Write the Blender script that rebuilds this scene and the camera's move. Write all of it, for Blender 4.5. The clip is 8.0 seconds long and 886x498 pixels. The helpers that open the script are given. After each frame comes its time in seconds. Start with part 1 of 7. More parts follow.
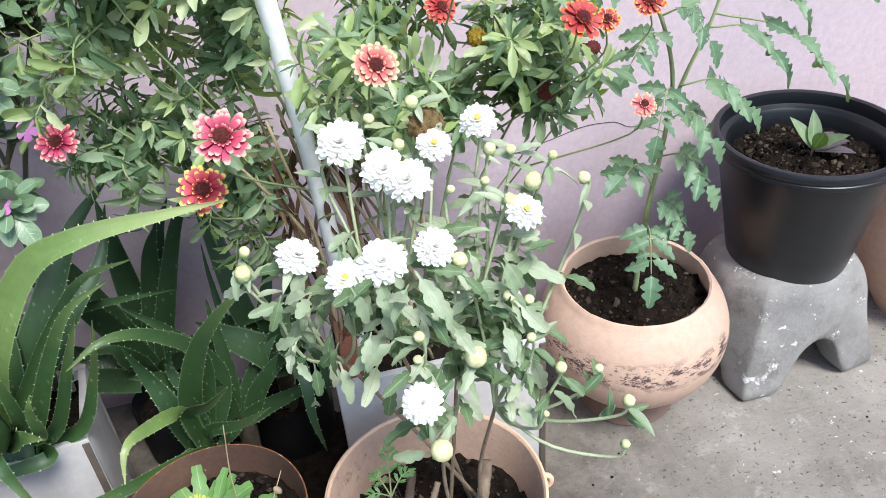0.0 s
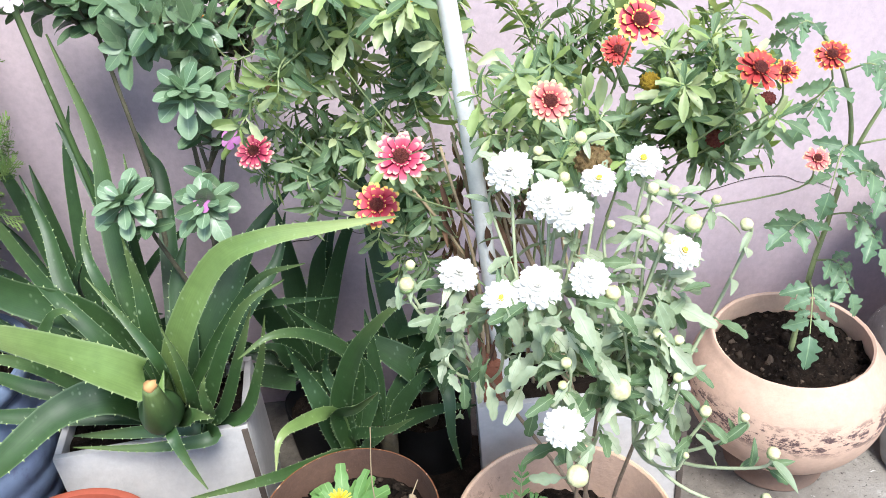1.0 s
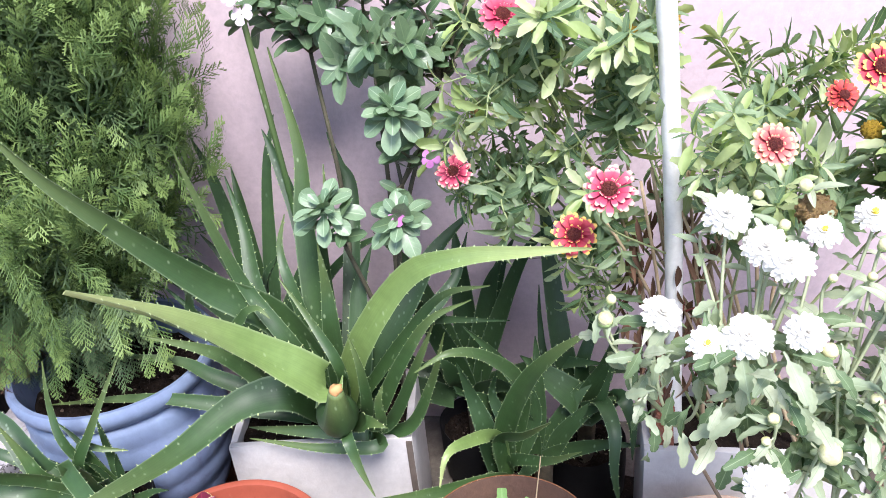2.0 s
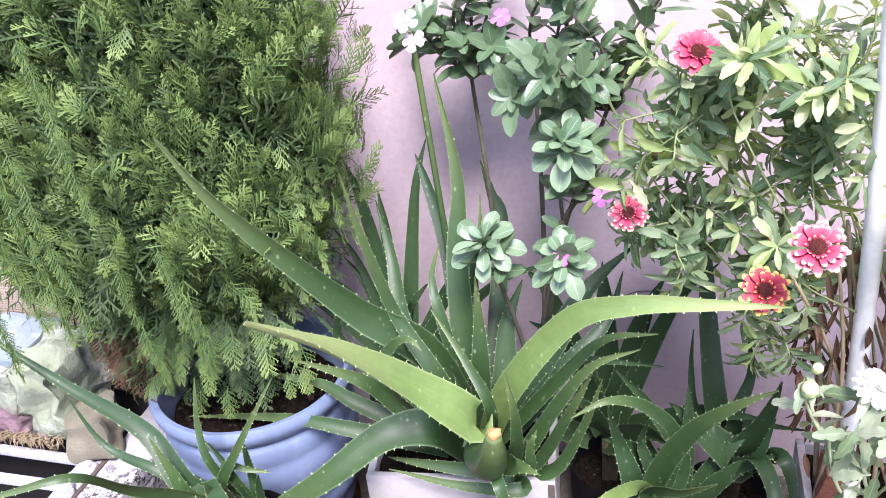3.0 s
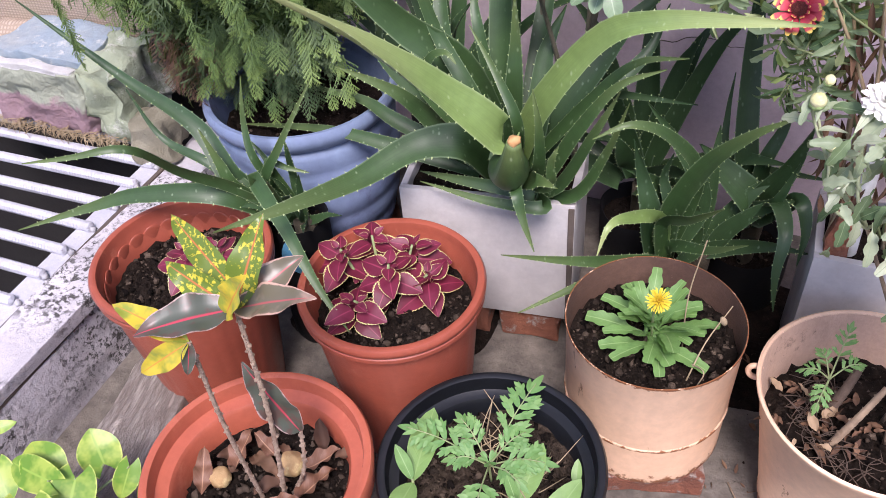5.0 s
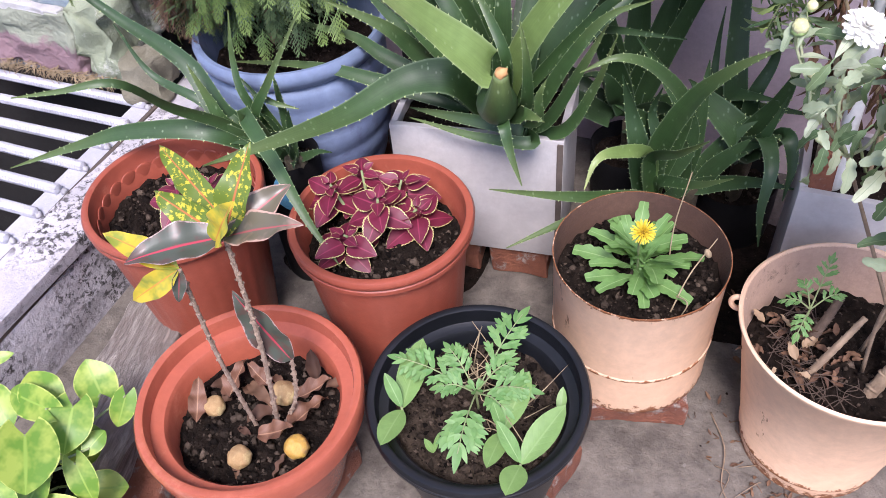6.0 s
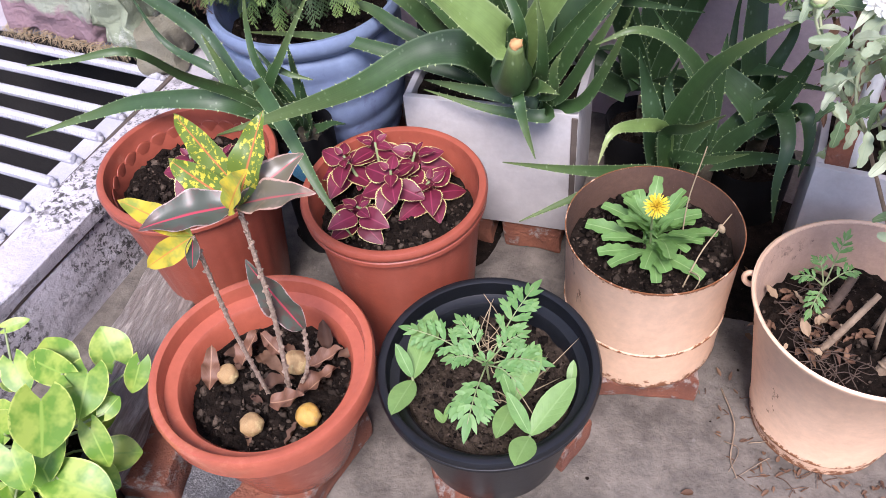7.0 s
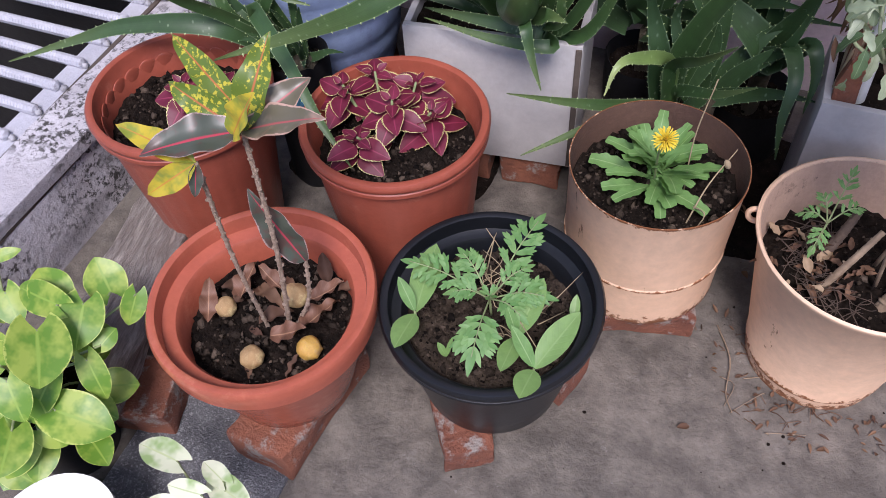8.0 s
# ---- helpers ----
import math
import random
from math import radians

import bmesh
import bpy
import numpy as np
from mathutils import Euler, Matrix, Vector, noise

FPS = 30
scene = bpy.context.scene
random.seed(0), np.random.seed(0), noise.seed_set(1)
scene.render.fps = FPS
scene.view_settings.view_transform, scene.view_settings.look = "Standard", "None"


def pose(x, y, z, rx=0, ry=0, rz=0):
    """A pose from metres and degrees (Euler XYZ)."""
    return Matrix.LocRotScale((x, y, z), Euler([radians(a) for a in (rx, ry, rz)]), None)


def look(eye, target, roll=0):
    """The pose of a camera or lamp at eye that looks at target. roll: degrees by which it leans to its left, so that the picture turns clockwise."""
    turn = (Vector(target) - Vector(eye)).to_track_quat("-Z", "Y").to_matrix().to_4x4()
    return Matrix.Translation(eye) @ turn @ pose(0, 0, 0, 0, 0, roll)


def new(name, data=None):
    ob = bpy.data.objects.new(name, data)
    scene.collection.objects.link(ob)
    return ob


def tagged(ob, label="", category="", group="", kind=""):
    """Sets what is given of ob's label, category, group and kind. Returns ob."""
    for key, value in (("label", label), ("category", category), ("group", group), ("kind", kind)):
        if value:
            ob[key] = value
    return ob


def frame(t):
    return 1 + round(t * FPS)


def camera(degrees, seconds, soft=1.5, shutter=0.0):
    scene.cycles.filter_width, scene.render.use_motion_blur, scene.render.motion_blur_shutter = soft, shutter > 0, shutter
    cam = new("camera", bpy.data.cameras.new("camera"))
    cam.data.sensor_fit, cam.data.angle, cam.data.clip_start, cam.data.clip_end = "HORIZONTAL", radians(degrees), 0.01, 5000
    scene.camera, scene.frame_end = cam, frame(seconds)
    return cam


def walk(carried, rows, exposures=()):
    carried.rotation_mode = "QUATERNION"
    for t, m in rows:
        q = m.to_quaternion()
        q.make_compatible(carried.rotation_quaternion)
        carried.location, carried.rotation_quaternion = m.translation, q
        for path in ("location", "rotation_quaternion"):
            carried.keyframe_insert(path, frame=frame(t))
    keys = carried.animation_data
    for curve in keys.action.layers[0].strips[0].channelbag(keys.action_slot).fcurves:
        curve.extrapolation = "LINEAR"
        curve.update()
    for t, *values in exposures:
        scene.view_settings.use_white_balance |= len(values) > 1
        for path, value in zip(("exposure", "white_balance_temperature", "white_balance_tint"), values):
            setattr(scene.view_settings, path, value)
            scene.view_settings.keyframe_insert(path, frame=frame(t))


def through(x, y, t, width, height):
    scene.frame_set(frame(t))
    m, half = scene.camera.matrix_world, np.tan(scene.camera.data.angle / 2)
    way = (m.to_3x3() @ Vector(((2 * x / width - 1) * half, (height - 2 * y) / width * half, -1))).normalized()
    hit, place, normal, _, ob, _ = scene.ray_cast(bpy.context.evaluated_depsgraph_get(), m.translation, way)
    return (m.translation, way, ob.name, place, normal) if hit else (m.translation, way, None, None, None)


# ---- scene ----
cam = camera(56.3, 8.0, soft=0.8)
# seconds, eye, point looked at, roll
PATH = [
    (0, (0.0175, -0.0152, 1.2199), (0.1724, 0.7799, 0.6337), -5.05),
    (0.5, (0.0065, -0.0390, 1.2244), (0.0846, 0.7815, 0.6580), -5.12),
    (1, (0.0020, -0.0539, 1.2339), (-0.0117, 0.7906, 0.6985), -5.98),
    (1.5, (-0.0229, -0.0671, 1.2422), (-0.1250, 0.7868, 0.7318), -6.25),
    (2, (-0.0732, -0.0554, 1.2466), (-0.2419, 0.7948, 0.7478), -6.01),
    (2.2, (-0.105, -0.047, 1.249), (-0.470, 1.657, 0.267), -6.0),
    (3.3, (-0.193, -0.020, 1.280), (-0.811, 1.625, 0.325), -5.85),
    (3.5, (-0.1950, -0.0194, 1.2855), (-0.5274, 0.7820, 0.7883), -5.90),
    (4, (-0.1664, -0.0518, 1.2693), (-0.5350, 0.7059, 0.7308), -5.72),
    (4.5, (-0.1349, -0.0755, 1.2398), (-0.4876, 0.6342, 0.6299), -5.97),
    (5, (-0.1045, -0.0931, 1.2087), (-0.4235, 0.5651, 0.5268), -5.96),
    (5.2, (-0.090, -0.102, 1.197), (-0.723, 1.182, -0.199), -6.1),
    (6.3, (-0.080, -0.1135, 1.2005), (-0.685, 1.117, -0.256), -6.35),
    (6.5, (-0.0780, -0.1115, 1.2000), (-0.687, 1.109, -0.262), -6.55),
    (7, (-0.0785, -0.1189, 1.1952), (-0.3920, 0.4752, 0.4544), -6.83),
    (7.5, (-0.1005, -0.1318, 1.1913), (-0.3970, 0.4393, 0.4259), -5.90),
    (8, (-0.1145, -0.1308, 1.1763), (-0.3839, 0.4230, 0.3884), -4.83),
]
# seconds, stops, kelvin, tint
EXPOSURES = [(0.0, 0.60, 6150, 7), (1.0, 0.86, 6150, 8), (2.0, 1.00, 6200, 17), (3.5, 1.24, 6150, 26), (4.0, 0.48, 6350, 24), (4.5, 0.18, 6500, 25), (5.0, 0.60, 6350, 26), (6.5, 0.68, 6150, 24), (7.5, 0.70, 6150, 24), (8.0, 0.14, 6100, 23)]
walk(cam, [(t, look(eye, target, roll)) for t, eye, target, roll in PATH], EXPOSURES)

# ---- daylight: bright hazy sky and one soft sun ----
SUN_ELEVATION, SUN_AZIMUTH = 56.0, 160.0     # azimuth: degrees clockwise from +y
world = bpy.data.worlds.new("sky")
scene.world = world
world.use_nodes = True
sky = world.node_tree.nodes.new("ShaderNodeTexSky")
sky.sky_type = "NISHITA"
sky.sun_disc = False
sky.sun_elevation, sky.sun_rotation = radians(SUN_ELEVATION), radians(SUN_AZIMUTH)
sky.air_density, sky.dust_density, sky.ozone_density = 1.0, 1.2, 1.0
world.node_tree.links.new(sky.outputs[0], world.node_tree.nodes["Background"].inputs[0])
world.node_tree.nodes["Background"].inputs[1].default_value = 0.15
sun = new("sun", bpy.data.lights.new("sun", "SUN"))
sun.data.energy, sun.data.angle, sun.data.color = 3.7, radians(20.0), (1.0, 0.965, 0.92)
to_sun = Vector((math.sin(radians(SUN_AZIMUTH)) * math.cos(radians(SUN_ELEVATION)), math.cos(radians(SUN_AZIMUTH)) * math.cos(radians(SUN_ELEVATION)), math.sin(radians(SUN_ELEVATION))))
sun.matrix_world = look(tuple(to_sun * 6), (0, 0, 0))


# ---- materials ----
def material(name, base, rough=0.6, metal=0.0, spec=0.5):
    m = bpy.data.materials.new(name)
    m.use_nodes = True
    b = m.node_tree.nodes["Principled BSDF"]
    b.inputs["Base Color"].default_value = (*base, 1)
    b.inputs["Roughness"].default_value = rough
    b.inputs["Metallic"].default_value = metal
    b.inputs["Specular IOR Level"].default_value = spec
    return m


def node(m, kind, **values):
    n = m.node_tree.nodes.new(kind)
    for k, v in values.items():
        n.inputs[k.replace("_", " ")].default_value = v
    return n


def link(m, a, b):
    m.node_tree.links.new(a, b)


def bsdf(m):
    return m.node_tree.nodes["Principled BSDF"]


def coords(m, attribute="", stretch=(1, 1, 1)):
    if attribute:
        a = m.node_tree.nodes.new("ShaderNodeAttribute")
        a.attribute_name = attribute
        out = a.outputs["Vector"]
    else:
        out = m.node_tree.nodes.new("ShaderNodeTexCoord").outputs["Object"]
    if stretch != (1, 1, 1):
        k = node(m, "ShaderNodeMapping")
        k.inputs["Scale"].default_value = stretch
        link(m, out, k.inputs["Vector"])
        out = k.outputs[0]
    return out


def noise_fac(m, scale, detail=6.0, rough=0.6, lo=0.35, hi=0.65, vec=None):
    n = node(m, "ShaderNodeTexNoise", Scale=scale, Detail=detail, Roughness=rough)
    link(m, vec if vec is not None else coords(m), n.inputs["Vector"])
    r = m.node_tree.nodes.new("ShaderNodeMapRange")
    r.inputs["From Min"].default_value, r.inputs["From Max"].default_value = lo, hi
    link(m, n.outputs["Fac"], r.inputs["Value"])
    return r.outputs[0]


def mixed(m, fac, a, b, kind="MIX"):
    n = m.node_tree.nodes.new("ShaderNodeMix")
    n.data_type, n.blend_type = "RGBA", kind
    for sock, v in ((n.inputs[0], fac), (n.inputs[6], a), (n.inputs[7], b)):
        if isinstance(v, (int, float)):
            sock.default_value = v
        elif isinstance(v, tuple):
            sock.default_value = (*v, 1)
        else:
            link(m, v, sock)
    return n.outputs[2]


def bumped(m, height, strength=0.3, distance=0.01):
    n = node(m, "ShaderNodeBump", Strength=strength, Distance=distance)
    link(m, height, n.inputs["Height"])
    link(m, n.outputs[0], bsdf(m).inputs["Normal"])


def arith(m, op, a, b=0.0):
    n = m.node_tree.nodes.new("ShaderNodeMath")
    n.operation = op
    for sock, v in ((n.inputs[0], a), (n.inputs[1], b)):
        if isinstance(v, (int, float)):
            sock.default_value = v
        else:
            link(m, v, sock)
    return n.outputs[0]


def ramp(m, fac, lo, hi):
    r = m.node_tree.nodes.new("ShaderNodeMapRange")
    r.inputs["From Min"].default_value, r.inputs["From Max"].default_value = lo, hi
    link(m, fac, r.inputs["Value"])
    return r.outputs[0]


def axis(m, vec, which):
    n = m.node_tree.nodes.new("ShaderNodeSeparateXYZ")
    link(m, vec, n.inputs[0])
    return n.outputs[which]


def island(m):
    return m.node_tree.nodes.new("ShaderNodeNewGeometry").outputs["Random Per Island"]


def own_random(m):
    return m.node_tree.nodes.new("ShaderNodeObjectInfo").outputs["Random"]


def coloured(m, colour):
    link(m, colour, bsdf(m).inputs["Base Color"])


def surface(name, a, b, scale, rough=0.7, fine=None, bump=0.3, c=None, c_lo=0.6, c_hi=0.7, c_scale=8.0, metal=0.0, spec=0.5):
    """Two colours mixed by a broad noise, fine grain over it, a third colour in stains, and relief."""
    m = material(name, a, rough, metal, spec)
    col = mixed(m, noise_fac(m, scale), a, b)
    grain = noise_fac(m, fine or scale * 14, detail=8.0, rough=0.7)
    col = mixed(m, arith(m, "MULTIPLY", grain, 0.35), col, tuple(v * 0.55 for v in a))
    if c:
        col = mixed(m, noise_fac(m, c_scale, detail=10.0, rough=0.75, lo=c_lo, hi=c_hi), col, c)
    coloured(m, col)
    bumped(m, grain, bump, 0.004)
    return m


def leafy(name, a, b, tip=None, rough=0.45, through=0.25, rib=None, spots=None, waxy=0.5):
    """A leaf: two greens by leaf, a paler rib, and some light let through."""
    m = material(name, a, rough, spec=waxy)
    uv = coords(m, "leaf")
    col = mixed(m, island(m), a, b)
    col = mixed(m, arith(m, "MULTIPLY", noise_fac(m, 60.0), 0.3), col, tuple(v * 0.5 for v in a))
    side = arith(m, "ABSOLUTE", axis(m, uv, 1))
    if tip:
        col = mixed(m, arith(m, "MULTIPLY", ramp(m, axis(m, uv, 0), 0.55, 1.0), 0.8), col, tip)
    if rib:
        col = mixed(m, ramp(m, side, 0.09, 0.03), col, rib)
        w = node(m, "ShaderNodeTexWave", Scale=2.6, Distortion=0.4, Detail=1.0)
        k = m.node_tree.nodes.new("ShaderNodeCombineXYZ")
        link(m, arith(m, "SUBTRACT", axis(m, uv, 0), arith(m, "MULTIPLY", side, 0.22)), k.inputs[0])
        link(m, k.outputs[0], w.inputs["Vector"])
        vein = ramp(m, w.outputs["Fac"], 0.9, 1.0)
        col = mixed(m, arith(m, "MULTIPLY", vein, 0.14), col, rib)
        bumped(m, arith(m, "SUBTRACT", 1.0, vein), 0.2, 0.001)
    if spots:
        v = node(m, "ShaderNodeTexVoronoi", Scale=90.0)
        link(m, coords(m, stretch=(1, 1, 0.5)), v.inputs["Vector"])
        col = mixed(m, arith(m, "MULTIPLY", ramp(m, v.outputs["Distance"], 0.22, 0.08), arith(m, "MULTIPLY", noise_fac(m, 14.0, lo=0.45, hi=0.6), 0.5)), col, spots)
        fibre = m.node_tree.nodes.new("ShaderNodeMapping")
        fibre.inputs["Scale"].default_value = (3.0, 9.0, 1.0)
        link(m, uv, fibre.inputs["Vector"])
        col = mixed(m, arith(m, "MULTIPLY", noise_fac(m, 1.6, detail=8.0, lo=0.42, hi=0.62, vec=fibre.outputs[0]), 0.22), col, tuple(v * 0.45 for v in a))
        col = mixed(m, arith(m, "MULTIPLY", ramp(m, side, 0.88, 0.99), 0.28), col, spots)
    coloured(m, col)
    if through:
        t = m.node_tree.nodes.new("ShaderNodeBsdfTranslucent")
        bright = mixed(m, 1.0, col, (1.0, 1.0, 0.45), "MULTIPLY")
        link(m, mixed(m, 0.3, bright, (0.2, 0.3, 0.02)), t.inputs[0])
        mx = m.node_tree.nodes.new("ShaderNodeMixShader")
        mx.inputs[0].default_value = through
        out = m.node_tree.nodes["Material Output"]
        link(m, bsdf(m).outputs[0], mx.inputs[1])
        link(m, t.outputs[0], mx.inputs[2])
        link(m, mx.outputs[0], out.inputs["Surface"])
    return m


PLASTER = surface("lilac wall plaster", (0.635, 0.515, 0.555), (0.575, 0.465, 0.505), 1.6, 0.85, fine=70, bump=0.12, c=(0.50, 0.42, 0.44), c_lo=0.62, c_hi=0.8, c_scale=3.0)
CONCRETE = surface("worn concrete floor", (0.345, 0.315, 0.280), (0.235, 0.212, 0.185), 4.5, 0.62, fine=90, bump=0.4, c=(0.46, 0.435, 0.40), c_lo=0.56, c_hi=0.66, c_scale=14.0)
was = bsdf(CONCRETE).inputs["Base Color"].links[0].from_socket
was = mixed(CONCRETE, arith(CONCRETE, "MULTIPLY", noise_fac(CONCRETE, 7.0, detail=9.0, rough=0.7, lo=0.55, hi=0.62), 0.7), was, (0.150, 0.132, 0.112))
was = mixed(CONCRETE, noise_fac(CONCRETE, 130.0, detail=4.0, lo=0.62, hi=0.67), was, (0.045, 0.038, 0.032))
was = mixed(CONCRETE, noise_fac(CONCRETE, 55.0, detail=5.0, rough=0.7, lo=0.655, hi=0.675), was, (0.62, 0.60, 0.57))
# the concrete is darker and browner round the pots, with a ragged noisy edge
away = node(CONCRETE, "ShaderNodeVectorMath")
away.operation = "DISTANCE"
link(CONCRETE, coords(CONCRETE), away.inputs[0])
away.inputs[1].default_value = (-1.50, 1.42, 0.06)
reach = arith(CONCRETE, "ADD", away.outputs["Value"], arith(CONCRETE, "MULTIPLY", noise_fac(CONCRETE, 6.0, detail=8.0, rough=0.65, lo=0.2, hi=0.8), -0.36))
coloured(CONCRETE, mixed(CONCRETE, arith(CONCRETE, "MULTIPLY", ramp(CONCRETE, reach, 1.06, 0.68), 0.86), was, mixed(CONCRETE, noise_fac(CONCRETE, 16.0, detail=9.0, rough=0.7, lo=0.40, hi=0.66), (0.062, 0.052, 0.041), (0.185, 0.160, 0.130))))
ROUGHCAST = surface("grey gritty mortar", (0.32, 0.32, 0.33), (0.17, 0.17, 0.18), 30, 0.9, fine=260, bump=1.0, c=(0.52, 0.52, 0.53), c_lo=0.53, c_hi=0.58, c_scale=210)
KERB = surface("whitewashed mouldy cement", (0.63, 0.605, 0.63), (0.46, 0.435, 0.455), 7, 0.85, fine=80, bump=0.5, c=(0.16, 0.15, 0.15), c_lo=0.58, c_hi=0.67, c_scale=13)
was = bsdf(KERB).inputs["Base Color"].links[0].from_socket
mould = arith(KERB, "MULTIPLY", noise_fac(KERB, 75.0, detail=8.0, rough=0.75, lo=0.50, hi=0.56), noise_fac(KERB, 5.0, detail=5.0, lo=0.44, hi=0.55))
coloured(KERB, mixed(KERB, mould, was, (0.06, 0.056, 0.052)))
# near-black base stands in for the shade down the shaft
DARK = surface("concrete darkened as shaft shade", (0.035, 0.032, 0.030), (0.02, 0.018, 0.018), 4, 0.9)
BARPAINT = surface("white painted steel", (0.56, 0.56, 0.61), (0.44, 0.44, 0.49), 12, 0.6, c=(0.13, 0.09, 0.07), c_lo=0.62, c_hi=0.7, c_scale=30)
BOXPAINT = surface("white painted board", (0.57, 0.55, 0.535), (0.48, 0.46, 0.445), 3, 0.6, fine=40, bump=0.2, c=(0.44, 0.40, 0.37), c_lo=0.60, c_hi=0.76, c_scale=12)
RAWEDGE = surface("weathered board edge", (0.13, 0.10, 0.08), (0.07, 0.055, 0.045), 12, 0.9)
TERRA = surface("terracotta plastic", (0.375, 0.094, 0.056), (0.30, 0.070, 0.042), 5, 0.36, fine=50, bump=0.08, c=(0.46, 0.18, 0.115), c_lo=0.58, c_hi=0.78, c_scale=16)
TERRAOLD = surface("sun faded terracotta plastic", (0.44, 0.118, 0.068), (0.37, 0.092, 0.054), 5, 0.26, fine=50, bump=0.08, c=(0.58, 0.22, 0.13), c_lo=0.55, c_hi=0.85, c_scale=9)
BLACKPOT = surface("black plastic", (0.007, 0.008, 0.010), (0.012, 0.014, 0.018), 6, 0.36, fine=60, bump=0.05, c=(0.06, 0.055, 0.05), c_lo=0.66, c_hi=0.78, c_scale=14)
BAGBLACK = surface("dull black plastic film", (0.008, 0.008, 0.009), (0.014, 0.014, 0.015), 6, 0.6, fine=60, bump=0.1, c=(0.03, 0.028, 0.026), c_lo=0.66, c_hi=0.78, c_scale=14, spec=0.25)
BLUEPOT = surface("faded blue plastic", (0.25, 0.33, 0.48), (0.15, 0.19, 0.33), 5, 0.5, fine=50, bump=0.1, c=(0.10, 0.10, 0.18), c_lo=0.56, c_hi=0.72, c_scale=12)


def rusty(name, bands):
    """Peach paint with rust flecks, thick along the given heights."""
    m = surface(name, (0.81, 0.555, 0.375), (0.76, 0.50, 0.325), 4, 0.45, fine=50, bump=0.12, c=(0.36, 0.14, 0.05), c_lo=0.68, c_hi=0.71, c_scale=26)
    col = bsdf(m).inputs["Base Color"].links[0].from_socket
    z = axis(m, coords(m), 2)
    near = None
    for centre, reach in bands:
        one = ramp(m, arith(m, "ABSOLUTE", arith(m, "SUBTRACT", z, centre)), reach, 0.0)
        near = one if near is None else arith(m, "MAXIMUM", near, one)
    flecks = arith(m, "ADD", arith(m, "MULTIPLY", near, 0.30), noise_fac(m, 60.0, detail=10.0, rough=0.75, lo=0.0, hi=1.0))
    col = mixed(m, noise_fac(m, 20.0, detail=8.0, rough=0.7, lo=0.645, hi=0.675, vec=coords(m, stretch=(1.0, 1.0, 0.4))), col, (0.24, 0.12, 0.06))
    coloured(m, mixed(m, ramp(m, flecks, 0.70, 0.75), col, (0.22, 0.085, 0.035)))
    return m


PEACH = rusty("peach painted tin with rust", ((0.0, 0.035), (0.089, 0.009), (0.243, 0.016)))
PEACHBUCKET = rusty("peach painted bucket with rust", ((0.0, 0.035), (0.030, 0.012)))
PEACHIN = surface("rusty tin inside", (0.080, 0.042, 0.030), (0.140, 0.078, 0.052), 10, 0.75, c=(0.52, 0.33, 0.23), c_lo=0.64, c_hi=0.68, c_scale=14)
CLAYPAINT = surface("peach painted clay", (0.66, 0.44, 0.32), (0.60, 0.39, 0.28), 4, 0.75, fine=60, bump=0.15)
SAUCER = surface("brown weathered clay", (0.24, 0.15, 0.11), (0.16, 0.11, 0.085), 8, 0.85, c=(0.35, 0.27, 0.22), c_scale=12)
STONE = surface("grey cast cement", (0.35, 0.335, 0.315), (0.215, 0.205, 0.195), 9, 0.85, fine=110, bump=0.35, c=(0.80, 0.79, 0.78), c_lo=0.60, c_hi=0.615, c_scale=26)
was = bsdf(STONE).inputs["Base Color"].links[0].from_socket
coloured(STONE, mixed(STONE, arith(STONE, "MULTIPLY", noise_fac(STONE, 12.0, detail=9.0, rough=0.75, lo=0.52, hi=0.62), 0.55), was, (0.14, 0.125, 0.11)))
BRICK = surface("old red brick", (0.360, 0.130, 0.070), (0.210, 0.076, 0.046), 14, 0.9, fine=90, bump=0.9, c=(0.36, 0.31, 0.27), c_lo=0.53, c_hi=0.62, c_scale=22)
WOOD = material("grey weathered plank", (0.3, 0.26, 0.22), 0.9)
streak = noise_fac(WOOD, 30.0, detail=9.0, rough=0.7, lo=0.40, hi=0.62, vec=coords(WOOD, stretch=(4.0, 0.35, 4.0)))
coloured(WOOD, mixed(WOOD, noise_fac(WOOD, 9.0, lo=0.52, hi=0.66), mixed(WOOD, streak, (0.20, 0.17, 0.145), (0.52, 0.46, 0.40)), (0.24, 0.20, 0.17)))
bumped(WOOD, streak, 0.8, 0.008)
SOIL = surface("dark potting soil", (0.040, 0.028, 0.021), (0.010, 0.0075, 0.006), 60, 0.95, fine=300, bump=1.0, c=(0.120, 0.090, 0.068), c_lo=0.58, c_hi=0.68, c_scale=120, spec=0.1)
SOILDRY = surface("dry brown soil", (0.125, 0.092, 0.068), (0.030, 0.022, 0.016), 45, 0.95, fine=200, bump=1.0, c=(0.26, 0.21, 0.16), c_lo=0.61, c_hi=0.69, c_scale=80, spec=0.1)
PIPE = surface("white plastic pipe", (0.87, 0.87, 0.83), (0.80, 0.80, 0.76), 4, 0.4, bump=0.03)
SOILCRUMB = material("soil crumbs", (0.06, 0.045, 0.035), 0.95, spec=0.1)
coloured(SOILCRUMB, mixed(SOILCRUMB, arith(SOILCRUMB, "POWER", island(SOILCRUMB), 2.2), (0.008, 0.006, 0.005), (0.150, 0.112, 0.084)))
bumped(SOILCRUMB, noise_fac(SOILCRUMB, 300.0), 0.8, 0.003)
DRYLEAF = leafy("dry brown leaf", (0.085, 0.040, 0.024), (0.22, 0.120, 0.068), rough=0.8, through=0.1)
BARK = surface("pale brown woody stem", (0.38, 0.28, 0.185), (0.22, 0.155, 0.105), 40, 0.85, fine=200, bump=0.5)
DARKBARK = surface("dark green brown stem", (0.13, 0.125, 0.075), (0.085, 0.075, 0.05), 40, 0.8, fine=200, bump=0.5)
